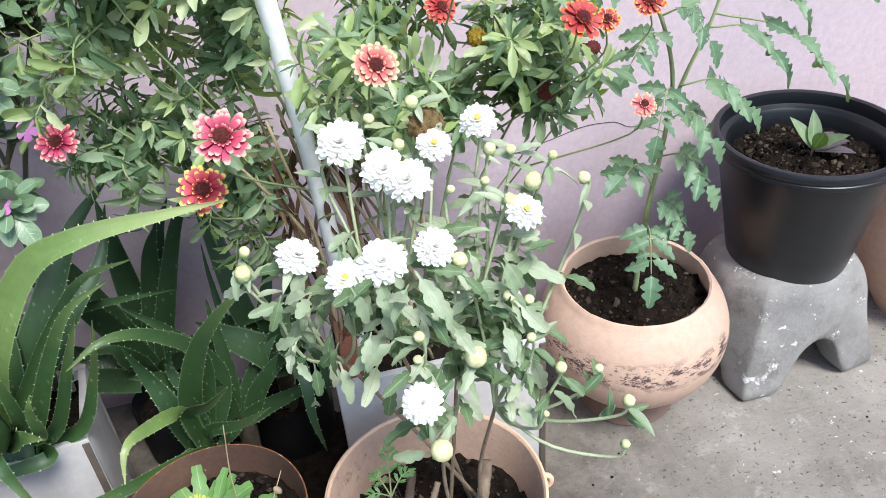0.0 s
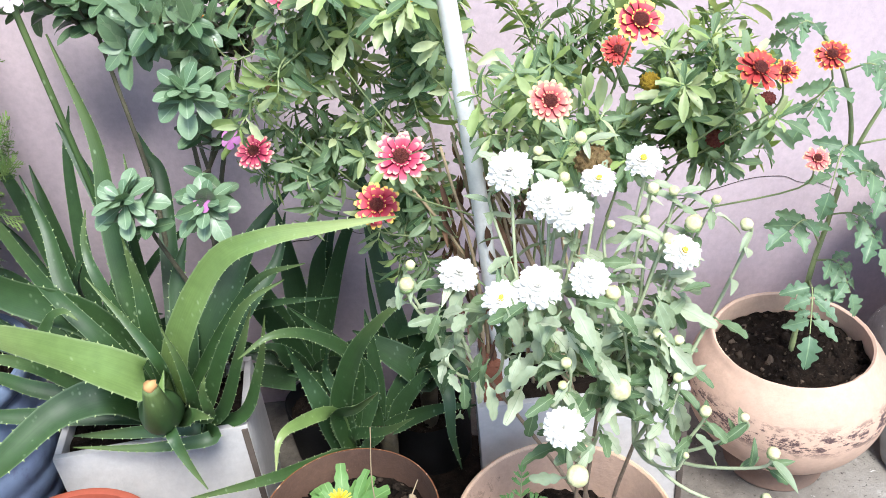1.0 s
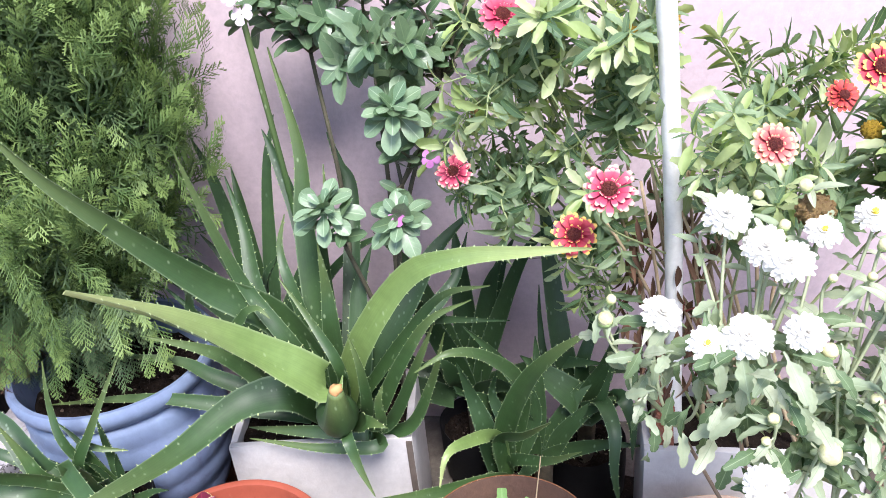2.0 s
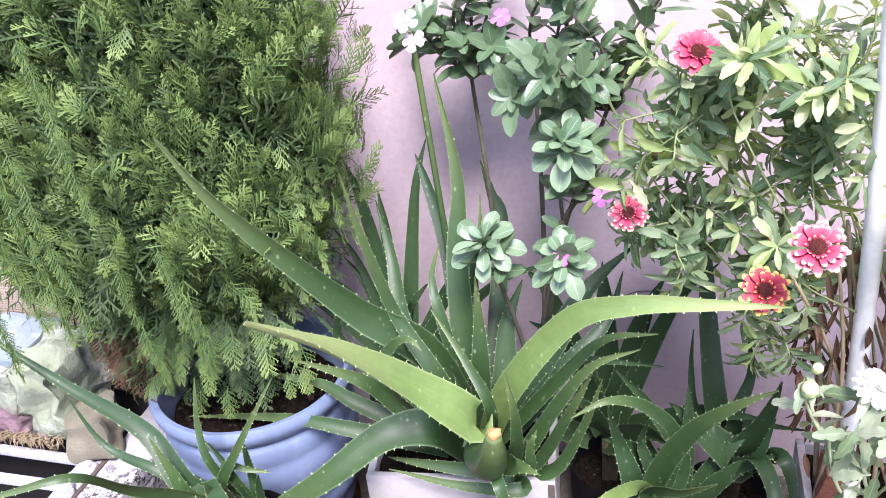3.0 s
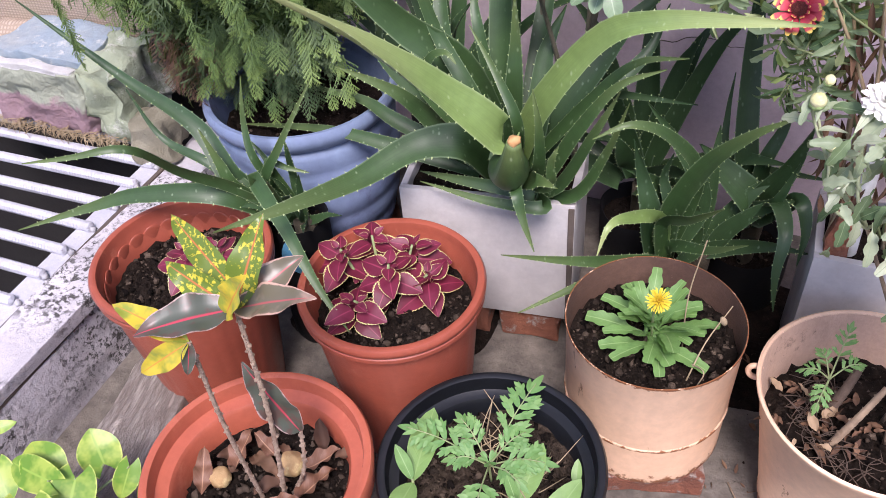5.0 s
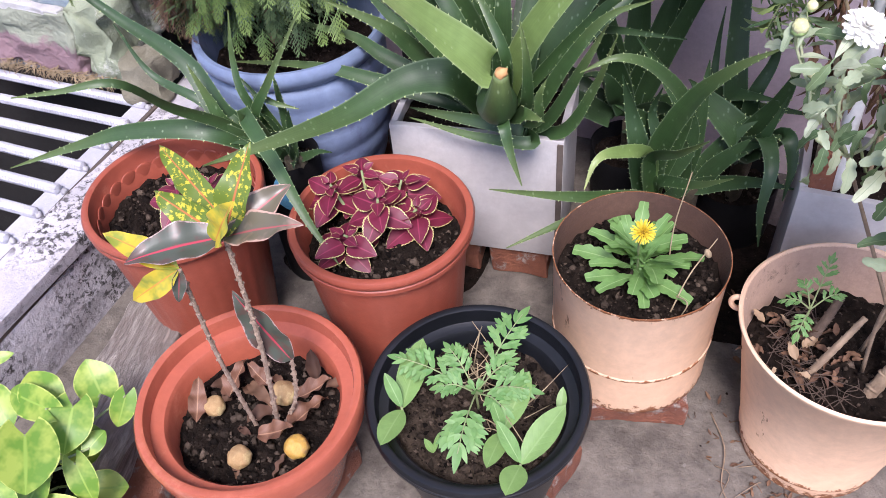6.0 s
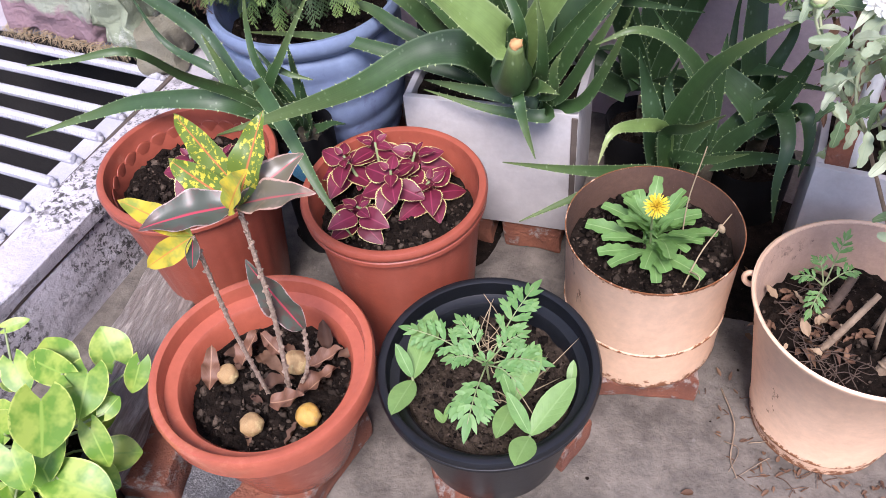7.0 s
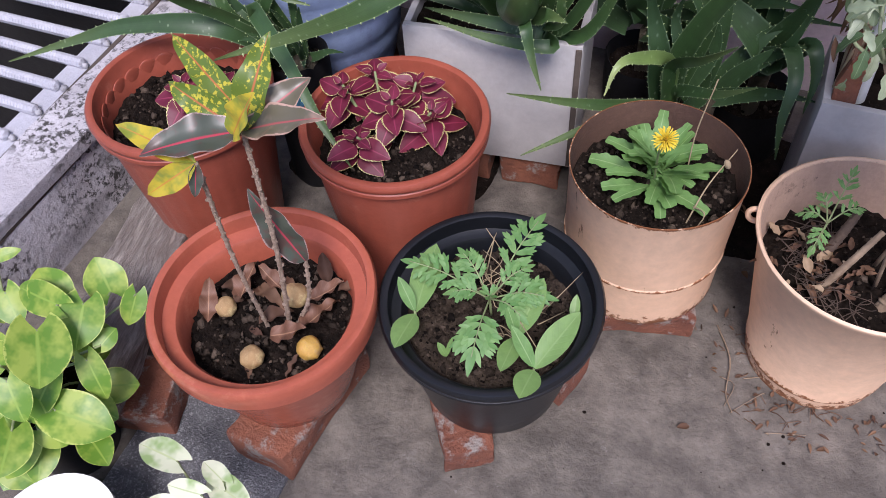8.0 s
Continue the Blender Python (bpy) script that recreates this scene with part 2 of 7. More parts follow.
GREENSTEM = surface("green stem", (0.32, 0.38, 0.17), (0.22, 0.28, 0.12), 20, 0.6)
STRAW = surface("dry straw stem", (0.46, 0.36, 0.22), (0.34, 0.25, 0.15), 20, 0.8)
JUTE = material("woven palm mat", (0.5, 0.36, 0.25), 0.85)
weave = [node(JUTE, "ShaderNodeTexWave", Scale=s, Distortion=2.2, Detail=2.0) for s in (38.0, 50.0)]
weave[1].bands_direction = "Z"
for w in weave:
    link(JUTE, coords(JUTE), w.inputs["Vector"])
strands = arith(JUTE, "MULTIPLY", weave[0].outputs["Fac"], weave[1].outputs["Fac"])
coloured(JUTE, mixed(JUTE, ramp(JUTE, strands, 0.05, 0.5), (0.30, 0.235, 0.175), mixed(JUTE, noise_fac(JUTE, 5.0), (0.47, 0.385, 0.305), (0.37, 0.295, 0.228))))
bumped(JUTE, strands, 0.7, 0.003)
NETTING = surface("old sacking", (0.40, 0.37, 0.27), (0.28, 0.26, 0.18), 20, 0.95, bump=0.8)
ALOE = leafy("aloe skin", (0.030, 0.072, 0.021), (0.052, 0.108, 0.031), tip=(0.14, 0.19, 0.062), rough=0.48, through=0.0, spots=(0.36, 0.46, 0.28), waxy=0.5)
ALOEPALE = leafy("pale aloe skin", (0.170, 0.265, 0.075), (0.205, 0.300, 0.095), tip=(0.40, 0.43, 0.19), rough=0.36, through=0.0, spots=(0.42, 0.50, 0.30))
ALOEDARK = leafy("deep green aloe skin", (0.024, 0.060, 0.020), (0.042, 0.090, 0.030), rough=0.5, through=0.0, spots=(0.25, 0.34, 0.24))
SPINE = material("pale spine", (0.36, 0.44, 0.20), 0.5)
CUTEND = material("dried cut aloe end", (0.55, 0.30, 0.12), 0.7)
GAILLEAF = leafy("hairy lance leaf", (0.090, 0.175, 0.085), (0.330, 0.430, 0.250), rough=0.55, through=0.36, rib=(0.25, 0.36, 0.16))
# paler copy for shoot ends: sunlight on the leaves, put into the colour
GAILSUNLIT = leafy("sunlit yellow green leaf", (0.34, 0.47, 0.15), (0.62, 0.68, 0.42), rough=0.45, through=0.4)
# shade among the lower leaves is put into this darker green; CHRYSLEAF is the lit one
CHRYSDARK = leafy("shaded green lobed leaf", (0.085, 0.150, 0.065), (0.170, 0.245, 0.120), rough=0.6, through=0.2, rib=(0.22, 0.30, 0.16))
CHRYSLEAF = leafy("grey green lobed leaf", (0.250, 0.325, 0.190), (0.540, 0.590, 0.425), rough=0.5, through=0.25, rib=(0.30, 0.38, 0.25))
# twig leaves against the wall: backlit darkness put into the leaf colour
PERIDARK = leafy("backlit dark glossy oval leaf", (0.075, 0.145, 0.068), (0.165, 0.245, 0.135), rough=0.30, through=0.12, rib=(0.17, 0.25, 0.13))
PERILEAF = leafy("grey green oval leaf", (0.125, 0.220, 0.118), (0.265, 0.370, 0.225), rough=0.32, through=0.15, rib=(0.32, 0.42, 0.28))
TOMATOLEAF = leafy("tomato leaf", (0.120, 0.215, 0.125), (0.215, 0.325, 0.190), rough=0.45, through=0.25, rib=(0.22, 0.34, 0.18))
SEEDLEAF = leafy("fresh green leaf", (0.105, 0.255, 0.060), (0.24, 0.42, 0.135), rough=0.5, through=0.3, rib=(0.30, 0.46, 0.18))
BROADLEAF = leafy("light green broad leaf", (0.20, 0.37, 0.11), (0.26, 0.42, 0.13), rough=0.45, through=0.3, rib=(0.27, 0.43, 0.15))
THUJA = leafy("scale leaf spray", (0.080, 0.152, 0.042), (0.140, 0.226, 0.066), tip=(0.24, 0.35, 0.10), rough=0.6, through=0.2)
# darker copy of the spray colour: shade inside the crown, put into the material
THUJABACK = leafy("shaded scale leaf spray", (0.030, 0.066, 0.022), (0.055, 0.100, 0.034), tip=(0.08, 0.13, 0.045), rough=0.65, through=0.15)
CREAMBUD = surface("cream bud", (0.60, 0.59, 0.26), (0.72, 0.71, 0.44), 90, 0.6, fine=400)
BUDGREEN = material("green bud cup", (0.24, 0.34, 0.13), 0.6)
YELLOWPETAL = leafy("bright yellow petal", (0.82, 0.60, 0.03), (0.86, 0.66, 0.06), rough=0.6, through=0.2)
MARIGOLD = leafy("pale blue green feathery leaf", (0.125, 0.285, 0.080), (0.22, 0.39, 0.130), rough=0.55, through=0.25)
YELLOWEYE = surface("yellow flower eye", (0.72, 0.48, 0.03), (0.55, 0.33, 0.02), 200, 0.7, fine=600, bump=1.0)
DARKEYE = surface("maroon flower eye", (0.24, 0.028, 0.035), (0.38, 0.09, 0.05), 300, 0.8, fine=800, bump=1.0)
TANEYE = surface("tan seed head", (0.52, 0.36, 0.14), (0.36, 0.21, 0.08), 250, 0.9, fine=700, bump=1.0)
PINK = leafy("pink petal", (0.62, 0.20, 0.52), (0.70, 0.30, 0.60), rough=0.6, through=0.3)
PALEPINK = leafy("pale pink petal", (0.78, 0.62, 0.74), (0.80, 0.66, 0.76), rough=0.6, through=0.3)


def gaillardia_petal(name, inner, outer, tip, tip_at=0.80):
    """A petal that runs from one colour at its root to another, with a differently coloured tip."""
    m = material(name, inner, 0.6)
    uv = coords(m, "leaf")
    lengthwise = axis(m, uv, 0)
    col = mixed(m, own_random(m), inner, tuple(v * 0.72 for v in inner))
    col = mixed(m, ramp(m, lengthwise, 0.35, tip_at), col, outer)
    ragged = arith(m, "ADD", lengthwise, arith(m, "MULTIPLY", arith(m, "SUBTRACT", own_random(m), 0.5), 0.16))
    col = mixed(m, ramp(m, ragged, tip_at, tip_at + 0.12), col, tip)
    coloured(m, col)
    return m


def pot_mould(m_name, base, mark, centre):
    """Peach clay with a band of flaked dark patches at one height."""
    m = surface(m_name, base, tuple(v * 0.9 for v in base), 4, 0.75, fine=60, bump=0.15)
    col = bsdf(m).inputs["Base Color"].links[0].from_socket
    at = coords(m)
    n = noise_fac(m, 26.0, detail=10.0, rough=0.8, lo=0.50, hi=0.54, vec=coords(m, stretch=(1, 1, 2.4)))
    band = arith(m, "ABSOLUTE", arith(m, "SUBTRACT", axis(m, at, 2), centre))
    coloured(m, mixed(m, arith(m, "MULTIPLY", n, ramp(m, band, 0.034, 0.012)), col, mark))
    return m


def marbled(name, a, b, rib, scale, lo, hi, edge=None, rough=0.35, edge_at=0.86, through=0.2):
    """A variegated leaf: blotches of b on a, a coloured rib and, if given, a coloured margin."""
    m = material(name, a, rough)
    uv = coords(m, "leaf")
    side = arith(m, "ABSOLUTE", axis(m, uv, 1))
    col = mixed(m, noise_fac(m, scale, detail=3.0, lo=lo, hi=hi), a, b)
    col = mixed(m, arith(m, "MULTIPLY", own_random(m), 0.25 if a[0] < 0.8 else 0.04), col, tuple(v * 0.5 for v in a))
    col = mixed(m, ramp(m, side, 0.09, 0.03), col, rib)
    if edge:
        wob = arith(m, "ADD", side, arith(m, "MULTIPLY", noise_fac(m, 120.0), 0.10))
        col = mixed(m, ramp(m, wob, edge_at, edge_at + 0.05), col, edge)
    coloured(m, col)
    t = m.node_tree.nodes.new("ShaderNodeBsdfTranslucent")
    link(m, col, t.inputs[0])
    mx = m.node_tree.nodes.new("ShaderNodeMixShader")
    mx.inputs[0].default_value = through
    link(m, bsdf(m).outputs[0], mx.inputs[1])
    link(m, t.outputs[0], mx.inputs[2])
    link(m, mx.outputs[0], m.node_tree.nodes["Material Output"].inputs["Surface"])
    return m


REDPETAL = gaillardia_petal("red petal with yellow tip", (0.40, 0.010, 0.035), (0.52, 0.050, 0.070), (0.86, 0.56, 0.10), 0.72)
ROSEPETAL = gaillardia_petal("rose petal with pale tip", (0.40, 0.014, 0.070), (0.56, 0.070, 0.120), (0.74, 0.34, 0.26), 0.84)
DEEPPETAL = gaillardia_petal("deep red petal with orange tip", (0.27, 0.010, 0.014), (0.40, 0.030, 0.020), (0.74, 0.30, 0.03), 0.84)
CORALPETAL = gaillardia_petal("faded coral petal", (0.50, 0.070, 0.085), (0.66, 0.190, 0.150), (0.78, 0.42, 0.22), 0.84)
WHITEPETAL = marbled("white petal", (0.93, 0.92, 0.87), (0.95, 0.94, 0.90), (0.93, 0.92, 0.86), 30, 0.4, 0.6, rough=0.6, through=0.42)
CLAYBAND = pot_mould("peach clay with flaked band", (0.63, 0.435, 0.325), (0.085, 0.05, 0.05), 0.205)
COLEUS = marbled("wine red leaf with cream edge", (0.150, 0.013, 0.036), (0.215, 0.026, 0.060), (0.30, 0.040, 0.085), 30, 0.4, 0.7, edge=(0.68, 0.62, 0.25), edge_at=0.95, rough=0.5)
CROTON = marbled("green leaf with yellow blotches", (0.13, 0.20, 0.030), (0.60, 0.53, 0.05), (0.50, 0.16, 0.05), 140, 0.54, 0.59)
CROTONYELLOW = marbled("yellow croton leaf", (0.58, 0.46, 0.04), (0.26, 0.32, 0.05), (0.55, 0.25, 0.05), 40, 0.45, 0.6)
CROTONDARK = marbled("dark green croton leaf", (0.085, 0.10, 0.075), (0.12, 0.075, 0.06), (0.50, 0.06, 0.09), 40, 0.50, 0.60, edge=(0.42, 0.30, 0.27), edge_at=0.97, rough=0.36)
CROTONPINK = marbled("pinkish croton leaf", (0.16, 0.145, 0.10), (0.40, 0.26, 0.20), (0.42, 0.10, 0.10), 25, 0.50, 0.66, edge=(0.52, 0.34, 0.27), edge_at=0.90, rough=0.34)
POTHOS = marbled("green and yellow marbled leaf", (0.135, 0.285, 0.026), (0.36, 0.47, 0.075), (0.26, 0.40, 0.06), 30, 0.44, 0.62, edge=(0.46, 0.54, 0.12), edge_at=0.985, rough=0.42)
POTHOSWHITE = marbled("cream and green leaf", (0.34, 0.48, 0.19), (0.74, 0.77, 0.55), (0.5, 0.58, 0.3), 18, 0.4, 0.5, rough=0.3)


# ---- building helpers ----
def part(name, bm, mat, parent, label=""):
    """One mesh object under a thing or a part; bm may also be a ready mesh."""
    if isinstance(bm, bmesh.types.BMesh):
        me = bpy.data.meshes.new(name)
        bm.to_mesh(me)
        bm.free()
    else:
        me = bm
    for one in mat if isinstance(mat, (list, tuple)) else (mat,):
        me.materials.append(one)
    ob = new(name, me)
    ob.parent = parent
    if label:
        tagged(ob, label)
    return ob


def thing(name, at, label, category, group="", kind=""):
    ob = new(name)
    ob.location = at
    ob.empty_display_size = 0.05
    return tagged(ob, label, category, group, kind)


def smooth(bm, angle=40):
    for f in bm.faces:
        f.smooth = True
    for e in bm.edges:
        if len(e.link_faces) == 2 and e.calc_face_angle(0) > radians(angle):
            e.smooth = False
    return bm


def lathe(profile, seg=48, wob=0.0, ripple=None):
    """A turned body from (radius, height) points; radius 0 closes it."""
    bm = bmesh.new()
    rings = []
    for r, z in profile:
        if r == 0:
            rings.append([bm.verts.new((0, 0, z))])
            continue
        ring = []
        for i in range(seg):
            a = 2 * math.pi * i / seg
            k = r * (1 + wob * noise.noise(Vector((math.cos(a) * 1.5, math.sin(a) * 1.5, z * 6 + 5))))
            if ripple:
                k += ripple(a, r, z)
            ring.append(bm.verts.new((k * math.cos(a), k * math.sin(a), z)))
        rings.append(ring)
    for a, b in zip(rings, rings[1:]):
        for i in range(seg):
            j = (i + 1) % seg
            if len(a) == 1:
                bm.faces.new((a[0], b[j], b[i]))
            elif len(b) == 1:
                bm.faces.new((a[i], a[j], b[0]))
            else:
                bm.faces.new((a[i], a[j], b[j], b[i]))
    bmesh.ops.recalc_face_normals(bm, faces=bm.faces)
    return smooth(bm)


def block(size, centre=(0, 0, 0), bevel=0.003, rough=0.0, cuts=0, turn=None):
    """A box with worn edges; rough moves its points by noise."""
    bm = bmesh.new()
    bmesh.ops.create_cube(bm, size=1.0)
    for v in bm.verts:
        v.co = Vector([v.co[i] * size[i] for i in range(3)])
    if cuts:
        bmesh.ops.subdivide_edges(bm, edges=bm.edges, cuts=cuts, use_grid_fill=True)
    if bevel:
        edges = [e for e in bm.edges if len(e.link_faces) == 2 and e.calc_face_angle(0) > 0.5]
        bmesh.ops.bevel(bm, geom=edges, offset=bevel, segments=2, profile=0.6, affect="EDGES", clamp_overlap=True)
    if rough:
        for v in bm.verts:
            p = v.co + Vector(centre)
            v.co += rough * Vector([noise.noise(p * 22 + Vector((k, 3 * k, 7))) for k in (1, 2, 3)])
    for v in bm.verts:
        v.co = (turn @ v.co if turn else v.co) + Vector(centre)
    return smooth(bm, 50)


def spline(points, n):
    """n + 1 points of a smooth curve through the given ones."""
    p = [Vector(q) for q in points]
    p = [2 * p[0] - p[1]] + p + [2 * p[-1] - p[-2]]
    out = []
    m = len(p) - 3
    for i in range(n + 1):
        s = min(i / n * m, m - 1e-6)
        k, t = int(s), s - int(s)
        a, b, c, d = p[k:k + 4]
        out.append(0.5 * (2 * b + (c - a) * t + (2 * a - 5 * b + 4 * c - d) * t * t + (3 * b - a - 3 * c + d) * t ** 3))
    return out


class Heap:
    """Gathers many small pieces into one mesh."""

    def __init__(self):
        self.v, self.f, self.uv, self.n = [], [], [], 0

    def add(self, piece, m=None):
        v, f, uv = piece
        if m is not None:
            a = np.array(m)
            v = v @ a[:3, :3].T + a[:3, 3]
        self.v.append(v), self.uv.append(uv), self.f.append(f + self.n)
        self.n += len(v)

    def mesh(self, name):
        me = bpy.data.meshes.new(name)
        v, f, uv = np.concatenate(self.v), np.concatenate(self.f), np.concatenate(self.uv)
        me.vertices.add(len(v))
        me.vertices.foreach_set("co", v.astype(np.float32).ravel())
        me.loops.add(f.size)
        me.loops.foreach_set("vertex_index", f.astype(np.int32).ravel())
        me.polygons.add(len(f))
        me.polygons.foreach_set("loop_start", np.arange(0, f.size, 4, dtype=np.int32))
        me.polygons.foreach_set("loop_total", np.full(len(f), 4, dtype=np.int32))
        me.update(calc_edges=True)
        me.polygons.foreach_set("use_smooth", np.ones(len(f), dtype=bool))
        a = me.attributes.new("leaf", "FLOAT_VECTOR", "POINT")
        a.data.foreach_set("vector", np.c_[uv, np.zeros(len(uv))].astype(np.float32).ravel())
        return me


def outline(kind, u):
    """Half the width of a leaf, 0 to 1, at u from its stalk to its tip."""
    if kind == "lance":
        return np.sin(np.pi * np.clip(u, 0, 1) ** 0.8) ** 0.85 * 0.98 + 0.02
    if kind == "spoon":
        return np.where(u < 0.3, 0.16 + 0.5 * u, 0) + np.where(u >= 0.3, 0.31 + 0.69 * np.sin(np.pi * (np.clip(u, 0.3, 1) - 0.3) / 0.86) ** 0.8, 0) * (1 - np.clip(u - 0.8, 0, 1) ** 2 * 18)
    if kind == "ovate":
        w = np.sin(np.pi * np.clip(u, 0, 1) ** 0.62) ** 0.72
        return w * (0.90 + 0.10 * np.abs(np.sin(np.pi * 11 * u)))
    if kind == "round":
        return np.sqrt(np.clip(1 - (2 * u ** 0.82 - 1) ** 2, 0, 1)) * np.where(u < 0.12, 0.75, 1.0)
    if kind == "oval":
        return np.sin(np.pi * np.clip(u, 0, 1)) ** 0.7
    if kind == "heart":
        return np.where(u < 0.36, np.sqrt(np.clip(1 - ((0.36 - u) / 0.40) ** 2, 0, 1)), np.clip(1 - np.clip((u - 0.36) / 0.64, 0, 1) ** 2.1, 0, 1) ** 0.85)
    if kind == "petal":
        return np.clip(0.35 + 0.75 * u, 0, 1) * np.where(u > 0.8, np.sqrt(np.clip(1 - ((u - 0.8) / 0.2) ** 2, 0.14, 1)), 1)
    if kind == "notched":
        return np.clip(0.30 + 0.85 * u, 0, 1) * np.where(u > 0.72, 1 - 0.62 * ((u - 0.72) / 0.28) ** 1.5, 1)
    if kind == "scalloped":
        w = np.where(u < 0.22, 0.10 + 0.4 * u, 0.19 + 0.81 * np.sin(np.pi * np.clip((u - 0.22) / 0.80, 0, 1)) ** 0.75)
        return w * (0.68 + 0.32 * np.abs(np.sin(np.pi * (3.5 * u + 0.25)))) + 0.02
    if kind == "lobed":
        w = np.sin(np.pi * np.clip(u, 0, 1) ** 0.75) ** 0.8
        return w * (0.45 + 0.55 * np.abs(np.sin(np.pi * (3.5 * u + 0.25)))) + 0.05
    if kind == "toothed":
        w = np.where(u < 0.3, 0.16 + 0.5 * u, 0.31 + 0.69 * np.sin(np.pi * np.clip((u - 0.3) / 0.78, 0, 1)) ** 0.8)
        return w * (0.76 + 0.24 * np.abs(np.sin(np.pi * 5.5 * u + 0.4)))
    return np.ones_like(u)


def blade(length, width, kind="lance", nx=8, fold=0.25, curl=0.25, wave=0.0, twist=0.0):
    """A leaf along +x with its upper side to +z: (points, faces, leaf coordinates)."""
    u = np.linspace(0, 1, nx + 1)
    w = outline(kind, u) * width / 2
    v = np.array([-1, -0.5, 0, 0.5, 1.0])
    U, Q = np.meshgrid(u, v, indexing="ij")
    x = U * length - (0.30 * length * np.abs(Q) ** 1.2 * np.clip(1 - U / 0.35, 0, 1) if kind == "heart" else 0) + (0.10 * length * np.abs(Q) if kind == "lobed" else 0)
    y = Q * w[:, None]
    z = fold * np.abs(y) - curl * length * U ** 2 + wave * length * np.sin(U * 17) * np.abs(Q)
    y, z = y * np.cos(twist * U) - z * 0, z + y * np.sin(twist * U)
    n = len(v)
    i = (np.arange(nx)[:, None] * n + np.arange(n - 1)).ravel()
    return np.c_[x.ravel(), y.ravel(), z.ravel()], np.c_[i, i + n, i + n + 1, i + 1], np.c_[U.ravel(), Q.ravel()]


def aim(at, along, up=(0, 0, 1), size=1.0, roll=0.0):
    """A pose at a place whose x axis runs along a direction, z near up."""
    x = Vector(along).normalized()
    y = Vector(up).cross(x)
    if y.length < 1e-4:
        y = Vector((0, 1, 0)).cross(x) if abs(x.y) < 0.9 else Vector((1, 0, 0)).cross(x)
    y.normalize()
    z = x.cross(y)
    m = Matrix((x, y, z)).transposed().to_4x4()
    m = Matrix.Translation(at) @ m
    if roll:
        m = m @ Matrix.Rotation(roll, 4, "X")
    return m @ Matrix.Scale(size, 4)


def tube_piece(points, r0, r1, seg=6, n=10, bumps=0.0):
    """A tapering stem along a smooth curve, as a piece for a Heap."""
    pts = spline(points, n) if len(points) > 2 else [Vector(points[0]).lerp(Vector(points[1]), i / n) for i in range(n + 1)]
    vs, uv = [], []
    side = None
    for i, p in enumerate(pts):
        t = (pts[min(i + 1, n)] - pts[max(i - 1, 0)]).normalized()
        side = (side - t * side.dot(t)) if side else t.orthogonal()
        side.normalize()
        up = t.cross(side)
        r = (r0 + (r1 - r0) * i / n) * (1 + bumps * math.sin(i * 2.4))
        for k in range(seg):
            a = 2 * math.pi * k / seg
            vs.append(p + r * (math.cos(a) * side + math.sin(a) * up))
            uv.append((i / n, k / seg))
    fs = [(i * seg + k, i * seg + (k + 1) % seg, (i + 1) * seg + (k + 1) % seg, (i + 1) * seg + k) for i in range(n) for k in range(seg)]
    for row, flip in ((0, True), (n, False)):
        b = row * seg
        for k in range(0, seg - 2, 2):
            q = (b, b + k + 1, b + k + 2, b + (k + 3) % seg if k + 3 < seg else b)
            if len(set(q)) == 4:
                fs.append(q[::-1] if flip else q)
    return np.array(vs), np.array(fs), np.array(uv)


def one_piece(name, piece, mat, parent, label=""):
    h = Heap()
    h.add(piece)
    return part(name, h.mesh(name), mat, parent, label)


def ball_piece(r, flat=1.0, seg=10, rings=6, bump=0.0, seed=0):
    vs, uv = [], []
    for i in range(rings + 1):
        th = math.pi * i / rings
        for k in range(seg):
            a = 2 * math.pi * k / seg
            d = Vector((math.sin(th) * math.cos(a), math.sin(th) * math.sin(a), math.cos(th) * flat))
            vs.append(d * r * (1 + bump * noise.noise(d * 2.2 + Vector((seed, 0, 0)))))
            uv.append((i / rings, k / seg))
    fs = [(i * seg + k, (i + 1) * seg + k, (i + 1) * seg + (k + 1) % seg, i * seg + (k + 1) % seg) for i in range(rings) for k in range(seg)]
    return np.array(vs), np.array(fs), np.array(uv)


def rnd(a, b):
    return random.uniform(a, b)


def somewhere(k=1.0):
    return Vector((rnd(-k, k), rnd(-k, k), rnd(-k, k)))


# ---- the setting ----
def slab(name, size, centre, mat, label, category, bevel=0.0, rough=0.0, cuts=0):
    ob = part(name, block(size, (0, 0, 0), bevel, rough, cuts), mat, None)
    ob.location = centre
    return tagged(ob, label, category, kind="structure")


WALL_Y = 1.33
slab("wall_north", (6.0, 0.14, 3.6), (0.0, WALL_Y + 0.07, 0.7), PLASTER, "lilac pink plastered wall with hairline cracks behind the plants", "wall")
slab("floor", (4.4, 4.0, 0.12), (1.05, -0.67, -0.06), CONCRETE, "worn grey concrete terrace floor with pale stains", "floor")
slab("gritty_strip", (0.26, 0.40, 0.008), (-0.70, 0.10, 0.004), ROUGHCAST, "dark gritty mortar patch on the terrace floor", "floor", 0.002)
slab("wall_south", (6.0, 0.14, 1.0), (0.0, -2.74, 0.4), PLASTER, "low plastered parapet behind the camera", "wall")
slab("wall_east", (0.14, 4.1, 1.0), (3.3, -0.70, 0.4), PLASTER, "low plastered parapet at the terrace end", "wall")
# shaft closed in and coloured near black to keep the openings between bars dark
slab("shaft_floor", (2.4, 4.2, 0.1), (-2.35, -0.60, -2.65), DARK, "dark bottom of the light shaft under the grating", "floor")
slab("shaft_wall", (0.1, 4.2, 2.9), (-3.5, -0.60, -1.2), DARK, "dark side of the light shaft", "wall")
